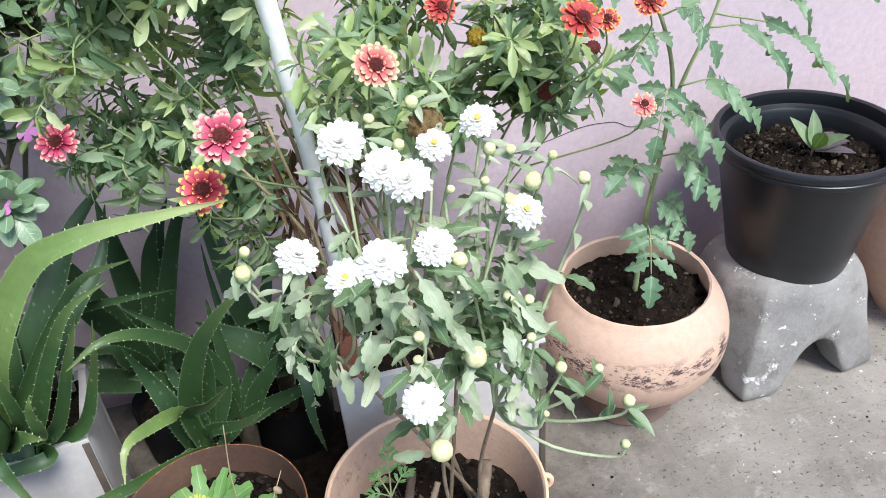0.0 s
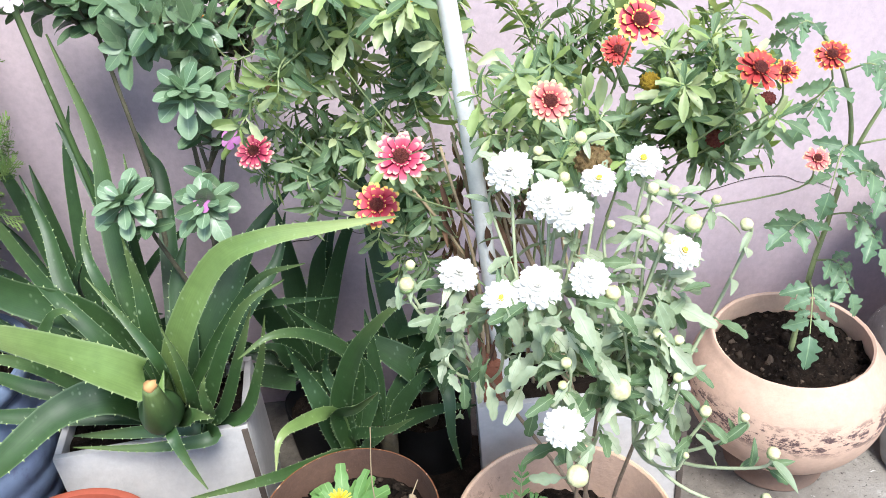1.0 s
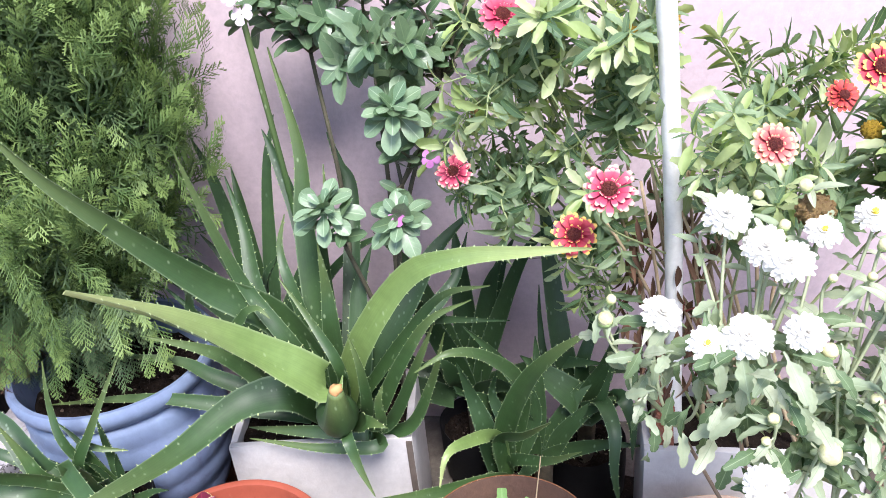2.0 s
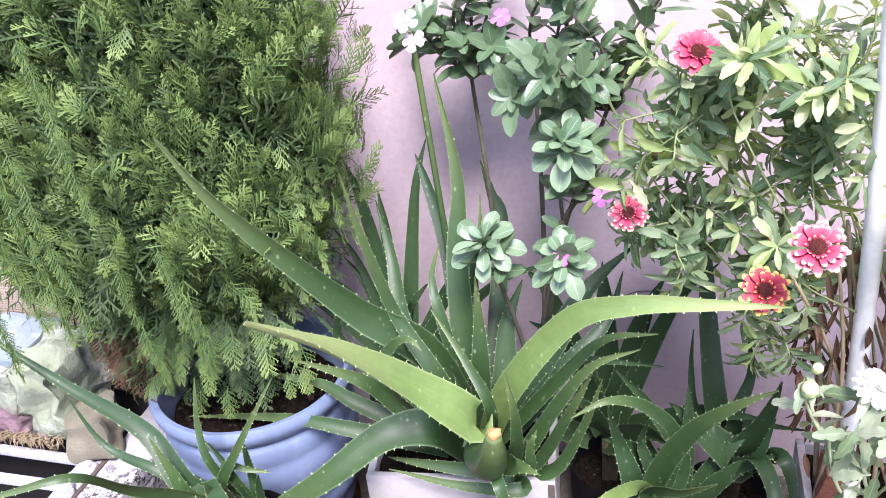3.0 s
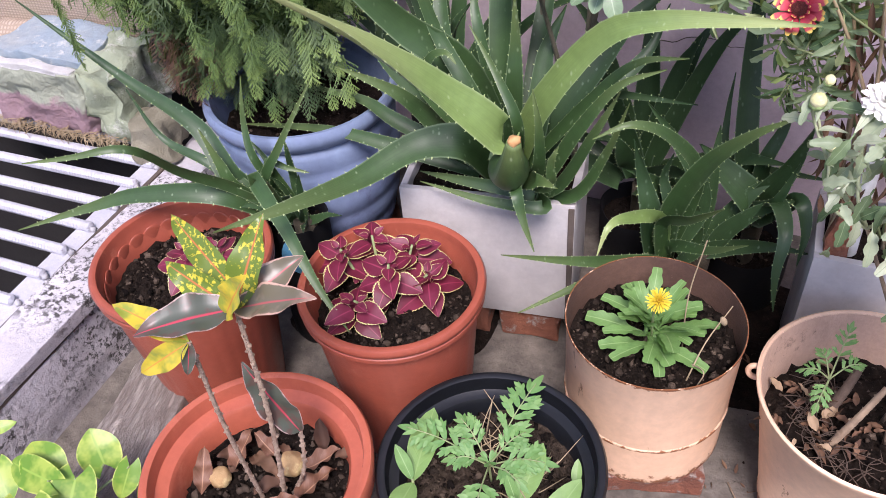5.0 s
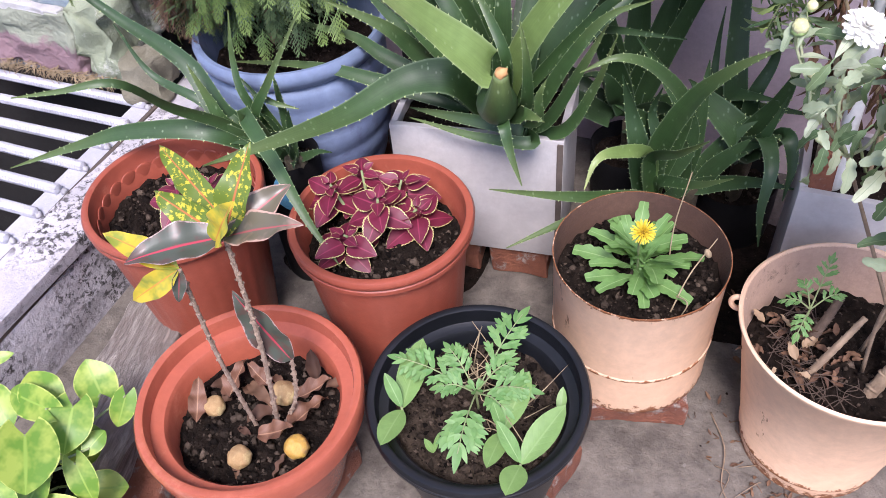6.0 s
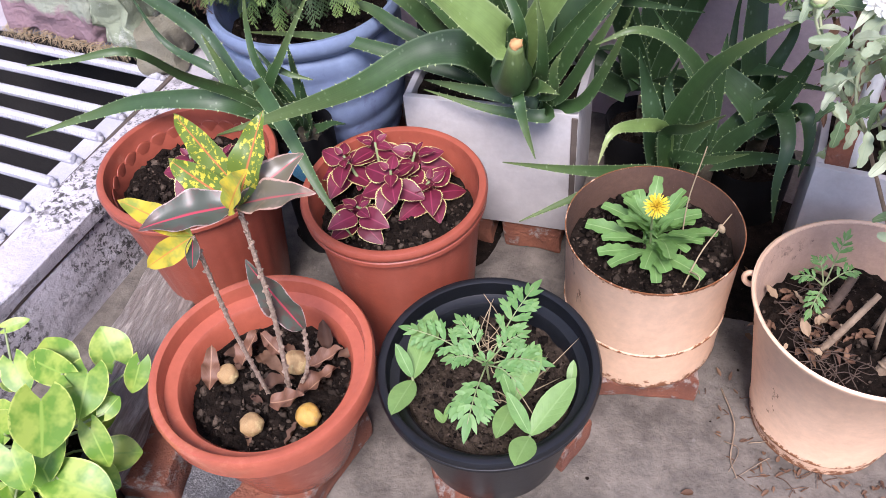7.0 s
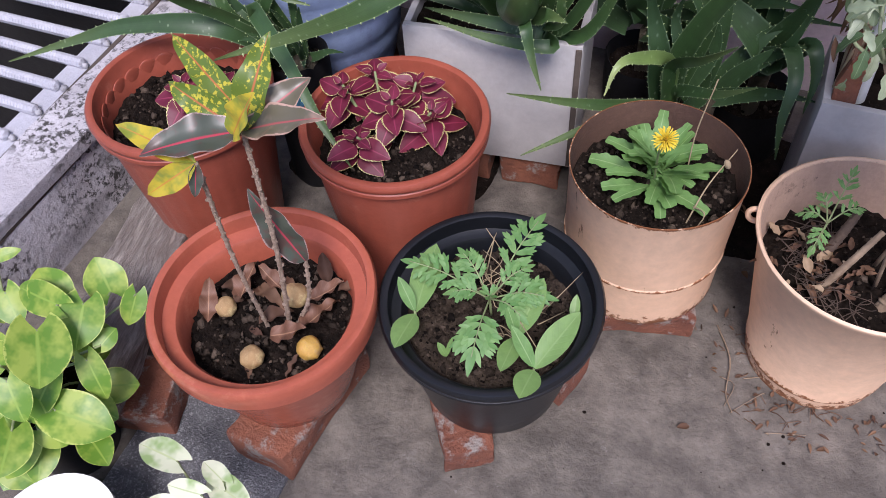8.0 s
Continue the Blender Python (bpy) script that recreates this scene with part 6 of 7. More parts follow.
CRISPLEAF = leafy("crisp brown leaf", (0.12, 0.055, 0.032), (0.26, 0.125, 0.075), rough=0.6, through=0.1, rib=(0.38, 0.22, 0.13))
TWIG = surface("reddish brown twig", (0.22, 0.13, 0.08), (0.12, 0.07, 0.05), 40, 0.85)


def conifer():
    base = BLUE_AT + Vector((-0.03, -0.01, 0.25))
    t = thing("conifer_tree", base, "dense thuja conifer with drooping green sprays in the blue pot", "conifer")
    rng = np.random.default_rng(4)
    fronds = [frond(0.068 + 0.012 * (i % 3), 7, rng, 0.22, 3) for i in range(10)]
    plain = [frond(0.080, 4, rng, 0.3, 2) for i in range(5)]
    front, back = Heap(), Heap()
    twigs = Heap()
    centre, top, low = Vector((-1.035, 1.07, 0.0)), 1.62, 0.455
    n = 15000
    for i in range(n):
        z = low + (top - low) * rng.random() ** 1.12
        q = (z - low) / (top - low)
        body = (0.34 + 0.66 * min(1.0, q / 0.20) ** 0.8) * (1 - max(0.0, (q - 0.36) / 0.66) ** 1.7)
        a = rng.uniform(0, 2 * math.pi)
        shell = 1.0 - 0.40 * rng.random() ** 1.2
        lump = 1 + 0.12 * noise.noise(Vector((math.cos(a) * 3.2, math.sin(a) * 3.2, z * 5))) + 0.20 * noise.noise(Vector((math.cos(a) * 8, math.sin(a) * 8, z * 6)))
        rx, ry = 0.398 * body * shell * lump, 0.275 * body * shell * lump
        p = Vector((centre.x + rx * math.cos(a), centre.y + ry * math.sin(a), z))
        if p.y > WALL_Y - 0.04 or p.y > 1.14 and rng.random() < 0.85 or z > 1.38 and rng.random() < 0.5:
            continue
        out = Vector((math.cos(a), math.sin(a) * 1.3, 0)).normalized()
        hang = rng.random() < (0.14 if q < 0.30 else 0.04)
        way = out * rng.uniform(0.35, 0.9) + Vector((rng.uniform(-0.5, 0.5), rng.uniform(-0.5, 0.5), -rng.uniform(0.4, 1.2) if hang else rng.uniform(0.4, 1.4)))
        up = out + Vector((rng.uniform(-0.9, 0.9), rng.uniform(-0.9, 0.9), 0.3))
        # sprays deeper in the crown go to the heap with the shaded colour
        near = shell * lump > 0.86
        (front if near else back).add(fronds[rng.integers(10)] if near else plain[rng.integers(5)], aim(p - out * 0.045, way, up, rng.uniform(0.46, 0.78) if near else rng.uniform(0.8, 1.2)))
    # long hanging strands
    for i in range(9):
        a = math.pi * (1.40 + 0.28 * i / 8 + rng.uniform(-0.012, 0.012))
        z0 = rng.uniform(0.72, 1.22)
        p = Vector((centre.x + 0.40 * math.cos(a), centre.y + 0.31 * math.sin(a), z0))
        for j in range(int(rng.integers(9, 17))):
            p = p + Vector((rng.uniform(-0.002, 0.008), rng.uniform(-0.004, 0.002), -0.022))
            if p.z < 0.60:
                break
            for s in (-1, 1):
                front.add(fronds[rng.integers(10)], aim(p, (s * 0.22, -0.12, -1), (s * 0.8, -0.6, 0.2), rng.uniform(0.36, 0.48)))
    for i in range(60):
        a, z = rng.uniform(0, 6.28), rng.uniform(0.48, 1.4)
        q = (z - low) / (top - low)
        body = (0.34 + 0.66 * min(1.0, q / 0.20) ** 0.8) * (1 - max(0.0, (q - 0.36) / 0.66) ** 1.7)
        e = Vector((centre.x + 0.30 * body * math.cos(a), min(1.28, centre.y + 0.20 * body * math.sin(a)), z + 0.05))
        twigs.add(tube_piece([(centre.x + 0.03, centre.y + 0.02, max(0.3, z - 0.22)), e * 0.5 + Vector((centre.x, centre.y, z - 0.06)) * 0.5, e], 0.005, 0.0016, 5, 8))
    twigs.add(tube_piece([base - Vector((0, 0, 0.02)), (-0.99, 1.07, 0.7), (-1.02, 1.05, 1.45)], 0.013, 0.005, 10, 14))
    # low sprays drooping over the pot rim
    for i in range(230):
        a, q = rng.uniform(math.pi * 0.95, math.pi * 1.85), 0.05 + 0.12 * math.sqrt(rng.random())
        p = Vector((BLUE_AT.x - 0.03 + q * 1.2 * math.cos(a), BLUE_AT.y + q * math.sin(a) * 0.9, rng.uniform(0.46, 0.60)))
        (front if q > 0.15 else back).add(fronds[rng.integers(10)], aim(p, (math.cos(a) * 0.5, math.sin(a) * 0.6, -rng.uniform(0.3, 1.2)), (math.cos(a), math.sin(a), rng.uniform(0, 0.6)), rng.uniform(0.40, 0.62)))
    dry = Heap()
    for i in range(46):
        p = Vector((rng.uniform(-1.12, -0.98), rng.uniform(0.90, 0.98), rng.uniform(0.47, 0.54)))
        dry.add(fronds[rng.integers(10)], aim(p, (rng.uniform(-0.4, 0.4), -0.3, -1), (0, -1, 0.3), rng.uniform(0.5, 0.9)))
    tagged(flower_part("branchwork", twigs, TWIG, t, base, "reddish brown twigs"), kind="stuff")
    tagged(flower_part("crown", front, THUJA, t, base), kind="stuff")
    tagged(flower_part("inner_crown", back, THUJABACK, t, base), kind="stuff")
    tagged(flower_part("dry_sprays", dry, DRYLEAF, t, base, "dry reddish brown lower sprays"), kind="stuff")


conifer()


# ---- potted foliage plants ----
def single_leaf(name, piece, m, mat, parent, origin, label=""):
    h = Heap()
    h.add(piece, m)
    return flower_part(name, h, mat, parent, origin, label)


def coleus(at, spread, shoots, seed, scale=1.0, label="red coleus with wine coloured leaves edged in cream"):
    random.seed(seed)
    at = Vector(at)
    t = thing("coleus_plant", at, label, "coleus")
    for x, y, z in shoots:
        stems = Heap()
        top = at + Vector((x, y, z))
        stems.add(tube_piece([at + Vector((x * 0.5, y * 0.5, 0)), at + Vector((x * 0.8, y * 0.8, z * 0.6)), top], 0.003, 0.002, 6, 8))
        flower_part("stem", stems, GREENSTEM, t, at)
        turn = rnd(0, 3)
        for level, (size, lift, drop, count) in enumerate(((1.0, -0.12, 0.030, 4), (0.86, 0.10, 0.014, 3), (0.52, 0.35, 0.003, 2), (0.30, 0.8, 0.0, 2))):
            for i in range(count):
                a = turn + level * 0.9 + i * 2 * math.pi / count + rnd(-0.25, 0.25)
                ln = 0.052 * size * scale * rnd(0.85, 1.12)
                single_leaf("leaf", blade(ln, ln * 0.80, "ovate", 46, 0.16, 0.22, 0.006), aim(top - Vector((0, 0, drop)) + Vector((math.cos(a), math.sin(a), 0)) * 0.006, (math.cos(a), math.sin(a), lift + rnd(-0.12, 0.12)), (0, -0.25, 1), 1, rnd(-0.3, 0.3)), COLEUS, t, at)
    return t


coleus(COLEUS_AT + Vector((-0.012, 0.0, 0.300)), 0.1, [(-0.078, 0.018, 0.065), (-0.022, -0.055, 0.042), (0.012, 0.000, 0.075), (-0.042, 0.056, 0.070), (0.022, 0.062, 0.062), (0.058, 0.030, 0.040)], 31)
coleus(COLEUS_B_AT + Vector((0.012, 0.0, 0.285)), 0.1, [(0.012, -0.012, 0.075), (0.048, 0.020, 0.060)], 32, 0.95)

CROTONSTEM = surface("knobbly pinkish brown stem", (0.60, 0.45, 0.33), (0.34, 0.23, 0.165), 160, 0.8, fine=300, bump=0.8)
# croton with three stems
random.seed(33)
KB = CROTON_AT + Vector((0.02, 0.0, 0.145))
croton = thing("croton_plant", KB, "leggy croton with knobbly stems and yellow green leaves", "croton")
join = Vector((-0.575, 0.362, 0.580))
fork = Vector((-0.607, 0.315, 0.568))
bases = (Vector((-0.594, 0.347, 0.205)), Vector((-0.618, 0.334, 0.205)), Vector((-0.588, 0.352, 0.205)))
side = Vector((-0.556, 0.376, 0.345))
for root, end, r, bend, lab in ((bases[0], join, 0.0040, 0.008, "knobbly pale stem"), (bases[1], fork, 0.0036, -0.008, "knobbly pale stem"), (bases[2], side, 0.0032, 0.012, "short side stem")):
    h = Heap()
    h.add(tube_piece([root, root.lerp(end, 0.5) + Vector((bend, 0, 0)), end], r * 0.85, r * 0.7, 8, 60, 0.10))
    line = spline([root, root.lerp(end, 0.5) + Vector((bend, 0, 0)), end], 40)
    for i in range(2, 39):
        a = i * 2.4
        h.add(ball_piece(r * rnd(0.5, 0.85), 0.7, 7, 5, 0.4, i), pose(*(line[i] + Vector((math.cos(a), math.sin(a), 0)) * r * 0.65)))
    flower_part("stem", h, CROTONSTEM, croton, KB, lab)


def croton_leaf(a, tip, wd, up, mat, bow=0.1):
    a, tip = Vector(a), Vector(tip)
    d = tip - a
    up = Vector(up)
    lifted = d.normalized() + up.normalized() * bow
    single_leaf("leaf", blade(d.length * (1 + 0.4 * bow), wd * 0.96, "lance", 22, 0.42, bow, 0.028), aim(a, lifted, up), mat, croton, KB)


croton_leaf(join, (-0.559, 0.424, 0.662), 0.040, (0.15, -0.8, 0.6), CROTON, 0.08)
croton_leaf((-0.590, 0.385, 0.582), (-0.700, 0.44, 0.612), 0.032, (0.1, -0.5, 0.85), CROTON, 0.12)
croton_leaf(join, (-0.664, 0.378, 0.605), 0.038, (0.05, -0.7, 0.7), CROTON, 0.15)
croton_leaf(join + Vector((-0.006, -0.01, 0.0)), (-0.537, 0.350, 0.652), 0.036, (-0.3, -0.8, 0.5), CROTONYELLOW, 0.06)
croton_leaf(join, (-0.481, 0.368, 0.622), 0.040, (0, -0.35, 0.95), CROTONPINK, 0.14)
croton_leaf(join, (-0.650, 0.300, 0.586), 0.050, (-0.3, -0.55, 0.85), CROTONDARK, 0.20)
croton_leaf(join, (-0.525, 0.425, 0.612), 0.042, (0.2, -0.6, 0.8), CROTONPINK, 0.1)
croton_leaf(fork, (-0.705, 0.325, 0.580), 0.030, (-0.1, -0.35, 1), CROTONYELLOW, 0.15)
croton_leaf(fork, (-0.664, 0.288, 0.526), 0.030, (0.5, -0.6, 0.7), CROTONYELLOW, 0.1)
croton_leaf(fork, (-0.612, 0.300, 0.528), 0.016, (0.6, -0.7, 0.3), CROTONDARK, 0.05)
croton_leaf(side, (-0.604, 0.370, 0.466), 0.044, (0.5, -0.85, 0.2), CROTONDARK, 0.05)


def litter(at, r, count, seed, label, big=1.0):
    random.seed(seed)
    h = Heap()
    for i in range(count):
        a, q = rnd(0, 6.28), r * math.sqrt(rnd(0.02, 1))
        ln = rnd(0.03, 0.06) * big
        h.add(blade(ln, ln * rnd(0.3, 0.5), "lance", 16, rnd(0.2, 1.3), rnd(-0.8, 0.9), 0.055), aim(Vector(at) + Vector((q * math.cos(a), q * math.sin(a), rnd(0.002, 0.010))), (rnd(-1, 1), rnd(-1, 1), rnd(-0.1, 0.35)), (rnd(-0.5, 0.5), rnd(-0.5, 0.5), 1), 1, rnd(-0.5, 0.5)))
    return tagged(part("dry_leaf_litter", h.mesh("dry_leaf_litter"), DRYLEAF, None), label, "dry leaves", kind="stuff")


litter(CROTON_AT + Vector((0.01, 0.01, 0.152)), 0.085, 12, 41, "curled brown dry leaves on the soil of the croton pot", 0.95)
random.seed(44)
for dx, dy, turn, ln in ((-0.048, 0.030, 100, 0.070), (-0.072, -0.018, 120, 0.062), (0.055, 0.020, 70, 0.070), (0.020, -0.005, 15, 0.066), (0.040, 0.058, 40, 0.055), (0.000, 0.062, 160, 0.052)):
    h = Heap()
    h.add(blade(ln, ln * rnd(0.40, 0.52), "lance", 22, rnd(0.5, 1.0), rnd(-0.5, 0.3), 0.075, rnd(-0.6, 0.6)), pose(CROTON_AT.x + dx, CROTON_AT.y + dy - ln * 0.4, 0.236, rnd(-15, 15), rnd(-15, 5), turn))
    tagged(part("dry_leaf", h.mesh("dry_leaf"), CRISPLEAF, None), "large curled crisp brown leaf on the croton pot's soil", "dry leaf", "crisp fallen leaves")
litter(BUCKET_AT + Vector((-0.06, -0.015, 0.220)), 0.070, 60, 42, "dry brown leaf litter on the soil of the bucket", 0.42)
FRUIT = surface("wrinkled yellow brown fruit", (0.50, 0.33, 0.15), (0.34, 0.20, 0.09), 40, 0.6, bump=0.4, c=(0.62, 0.50, 0.24), c_lo=0.5, c_hi=0.65, c_scale=30)
FRUITY = surface("yellow orange fruit", (0.56, 0.30, 0.07), (0.62, 0.44, 0.09), 30, 0.45, c=(0.40, 0.24, 0.15), c_lo=0.52, c_hi=0.66, c_scale=40)
for (x, y, s), m, lab in (((-0.542, 0.316, 0.0190), FRUITY, "small yellow orange fruit lying on the potting soil"), ((-0.608, 0.277, 0.0185), FRUIT, "small wrinkled brown fruit lying on the potting soil"), ((-0.684, 0.335, 0.0170), FRUIT, "small wrinkled brown fruit lying on the potting soil"), ((-0.600, 0.385, 0.0215), FRUIT, "small pale dried fruit lying on the potting soil")):
    ob = one_piece("fallen_fruit", ball_piece(s * 0.9, 0.84, 24, 16, 0.12, x), m, None)
    ob.matrix_world = pose(x, y, 0.226 + s * 0.4, rnd(-20, 20), rnd(-20, 20), rnd(0, 90))
    tagged(ob, lab, "fruit", "fallen fruits")


# cut leaved seedling and broad leaves in the black pot
random.seed(51)
NB = BLACK_AT + Vector((0.0, 0.0, 0.16))
seedling = thing("marigold_seedling", NB, "feathery marigold seedling in the black pot", "seedling")
fol, st = Heap(), Heap()
hub = NB + Vector((0.0, -0.005, 0.045))
st.add(tube_piece([NB, hub], 0.002, 0.0018, 6, 6))


def cut_leaf(a, b, size, fol, plant, origin, pairs=4):
    """A leaf cut into toothed lobes along a thin rib."""
    a, b = Vector(a), Vector(b)
    line = spline([a, a.lerp(b, 0.55) + Vector((0, 0, 0.012)), b], 24)
    rib = Heap()
    rib.add(tube_piece(line[::6], 0.0013, 0.0007, 5, 10))
    flower_part("leaf_stalk", rib, GREENSTEM, plant, origin)
    for i in range(pairs):
        k = 8 + int(i * 13 / pairs)
        e = (line[k + 1] - line[k - 1]).normalized()
        across = e.cross(Vector((0, -0.3, 1))).normalized()
        for s in (-1, 1):
            ln = size * (0.72 + 0.28 * math.sin(math.pi * (i + 0.6) / pairs)) * rnd(0.85, 1.12)
            w = e * 0.9 + across * s + Vector((0, 0, rnd(-0.1, 0.1)))
            fol.add(blade(ln, ln * 0.30, "lance", 10, 0.12, 0.18), aim(line[k], w, (0, -0.3, 1), 1, rnd(-0.25, 0.25)))
            for turn, where in ((0.6, 0.35), (-0.6, 0.45), (0.5, 0.6)):
                fol.add(blade(ln * 0.42, ln * 0.19, "lance", 7, 0.12, 0.18), aim(line[k] + w.normalized() * ln * where, Matrix.Rotation(turn, 3, "Z") @ w, (0, -0.3, 1), 1, rnd(-0.25, 0.25)))
    e = (line[24] - line[20]).normalized()
    fol.add(blade(size * 0.9, size * 0.30, "lance", 12, 0.12, 0.18), aim(line[21], e, (0, -0.3, 1)))
    for s in (-0.55, 0.55):
        fol.add(blade(size * 0.7, size * 0.22, "lance", 10, 0.12, 0.18), aim(line[20], Matrix.Rotation(s, 3, "Z") @ e, (0, -0.3, 1)))


for dx, dy, dz, ln in ((0.030, 0.105, 0.095, 0.036), (-0.118, 0.0, 0.070, 0.031), (0.072, 0.010, 0.066, 0.031), (0.010, -0.100, 0.050, 0.040), (-0.050, 0.030, 0.080, 0.026), (0.050, -0.026, 0.060, 0.026), (-0.046, -0.020, 0.060, 0.026), (0.036, 0.040, 0.075, 0.024)):
    cut_leaf(hub, NB + Vector((dx, dy, dz)), ln, fol, seedling, NB)
for i in range(8):
    a = rnd(0, 6.28)
    fol.add(blade(0.016, 0.006, "toothed", 12, 0.2, 0.1), aim(hub + Vector((0, 0, 0.008)), (math.cos(a), math.sin(a), 0.8), (0, 0, 1)))
flower_part("stem", st, GREENSTEM, seedling, NB)
tagged(flower_part("foliage", fol, MARIGOLD, seedling, NB), kind="stuff")
broad = thing("broad_leaved_weed", NB + Vector((0.05, -0.06, 0)), "broad light green seedling leaves at the pot rim", "seedling")
WB = NB + Vector((0.05, -0.06, 0))
for (x0, y0, z0), (x1, y1, z1), wd, young in (((-0.088, -0.055, 0.035), (-0.097, 0.042, 0.060), 0.040, 0), ((-0.088, -0.055, 0.035), (-0.088, -0.118, 0.045), 0.034, 0), ((-0.088, -0.055, 0.04), (-0.118, -0.035, 0.075), 0.018, 1), ((0.088, -0.084, 0.04), (0.120, -0.002, 0.065), 0.036, 0), ((0.088, -0.084, 0.04), (0.086, -0.134, 0.050), 0.034, 0), ((0.088, -0.084, 0.045), (0.050, -0.062, 0.085), 0.020, 1),
                                              ((0.052, -0.046, 0.04), (0.062, 0.030, 0.070), 0.034, 0), ((0.052, -0.046, 0.04), (0.052, -0.106, 0.050), 0.028, 0), ((0.052, -0.046, 0.045), (0.033, -0.030, 0.075), 0.016, 1), ((-0.03, -0.09, 0.012), (-0.025, -0.075, 0.04), 0.007, 0), ((-0.03, -0.09, 0.012), (-0.045, -0.085, 0.03), 0.010, 0), ((0.11, 0.02, 0.012), (0.105, 0.05, 0.03), 0.014, 0)):
    p, q = NB + Vector((x0, y0, z0)), NB + Vector((x1, y1, z1))
    single_leaf("young_leaf" if young else "leaf", blade((q - p).length * 1.05, wd, "oval", 10, 0.22, 0.08, 0.01 if young else 0.0), aim(p, q - p + Vector((0, 0, 0.008)), (0, -0.2, 1)), SEEDLEAF if young else BROADLEAF, broad, WB)
for x0, y0 in ((-0.088, -0.055), (0.088, -0.084), (0.052, -0.046)):
    h = Heap()
    h.add(tube_piece([NB + Vector((x0, y0, -0.002)), NB + Vector((x0, y0, 0.042))], 0.0022, 0.0018, 6, 4))
    flower_part("stalk", h, GREENSTEM, broad, WB)
h = Heap()
for i in range(26):
    a, q = rnd(-0.8, 2.2), rnd(0.02, 0.075)
    p = NB + Vector((q * math.cos(a), q * math.sin(a), 0.006))
    h.add(tube_piece([p, p + Vector((rnd(-0.03, 0.03), rnd(-0.03, 0.03), rnd(0.01, 0.05))), p + Vector((rnd(-0.06, 0.06), rnd(-0.06, 0.06), rnd(0.0, 0.06)))], 0.0009, 0.0006, 4, 8))
h.add(tube_piece([NB + Vector((-0.03, 0.06, 0)), NB + Vector((-0.022, 0.075, 0.075))], 0.0012, 0.001, 5, 4))
tagged(part("dry_grass", h.mesh("dry_grass"), STRAW, None), "dry straw stalks among the seedlings in the black pot", "dry grass", kind="stuff")

# toothed rosette with a yellow bloom in the tin
random.seed(52)
RB = TIN_AT + Vector((0.0, -0.005, 0.198))
ros = thing("gaillardia_seedling", RB, "leafy green rosette with one yellow bloom in the peach tin", "flowering plant")
for ringno, (count, size, lift) in enumerate(((12, 0.080, 0.60), (11, 0.080, 1.0), (10, 0.076, 1.6), (8, 0.060, 2.4), (6, 0.038, 3.4))):
    for i in range(count):
        a = 2 * math.pi * i / count + ringno * 0.4 + rnd(-0.3, 0.3)
        ln = size * rnd(0.75, 1.12)
        single_leaf("leaf", blade(ln, ln * rnd(0.27, 0.36), "toothed", 28, 0.24, rnd(0.2, 0.55), 0.012), aim(RB + Vector((0.012 * math.cos(a + i), 0.014 * math.sin(a + i), 0.008 + 0.008 * ringno)), (math.cos(a), math.sin(a), lift + rnd(-0.1, 0.1)), (0, 0, 1), 1, rnd(-0.3, 0.3)), SEEDLEAF, ros, RB)
h = Heap()
for count, ln, lift in ((30, 0.0145, 0.0), (30, 0.0145, 0.35), (26, 0.014, 0.7), (20, 0.013, 1.05), (12, 0.012, 1.35)):
    ring_of_petals(h, (-0.174, 0.668, 0.412), (0.1, -0.6, 0.8), count, ln, 0.0017, lift, "petal", 0.0, 0.003, 0.2)
f = flower_part("flower", h, YELLOWPETAL, ros, RB, "shaggy yellow bloom")
h = Heap()
h.add(ball_piece(0.0075, 0.8, 10, 6, 0.2), pose(-0.174, 0.668, 0.412))
part("flower_eye", h.mesh("flower_eye"), YELLOWEYE, f)
h = Heap()
h.add(tube_piece([RB, RB + Vector((0.0, -0.03, 0.09)), (-0.174, 0.672, 0.404)], 0.002, 0.0016, 6, 10))
flower_part("flower_stalk", h, GREENSTEM, ros, RB)
h = Heap()
h.add(tube_piece([TIN_AT + Vector((0.045, -0.01, 0.195)), TIN_AT + Vector((0.040, 0.0, 0.30)), TIN_AT + Vector((0.05, 0.01, 0.40))], 0.0012, 0.0008, 5, 10))
h.add(tube_piece([TIN_AT + Vector((0.06, -0.06, 0.195)), TIN_AT + Vector((0.075, -0.03, 0.25)), TIN_AT + Vector((0.10, 0.03, 0.27))], 0.0013, 0.0008, 5, 10))
h.add(tube_piece([TIN_AT + Vector((0.05, -0.03, 0.20)), TIN_AT + Vector((0.08, -0.07, 0.235)), TIN_AT + Vector((0.075, -0.075, 0.205))], 0.0013, 0.0008, 5, 10))
h.add(ball_piece(0.005, 1.9, 8, 6), aim(TIN_AT + Vector((0.092, 0.005, 0.262)), (0.6, 0.3, 0.3)))
tagged(part("dry_stalk", h.mesh("dry_stalk"), STRAW, None), "dry bent straw stalks standing in the tin", "dry stalk")

# seedling and old stumps in the bucket
random.seed(53)
MB = BUCKET_AT + Vector((-0.06, 0.02, 0.215))
m2 = thing("marigold_seedling", MB, "small feathery marigold seedling at the bucket rim", "seedling")
fol, st = Heap(), Heap()
hub = MB + Vector((0, 0, 0.06))
st.add(tube_piece([MB, hub], 0.0016, 0.0012, 5, 6))
for dx, dy, dz, ln in ((-0.038, 0.0, 0.065, 0.015), (0.010, 0.040, 0.125, 0.019), (-0.012, -0.045, 0.045, 0.020), (0.034, 0.016, 0.085, 0.016), (-0.02, 0.020, 0.090, 0.014)):
    cut_leaf(hub, MB + Vector((dx, dy, dz)), ln, fol, m2, MB, 3)
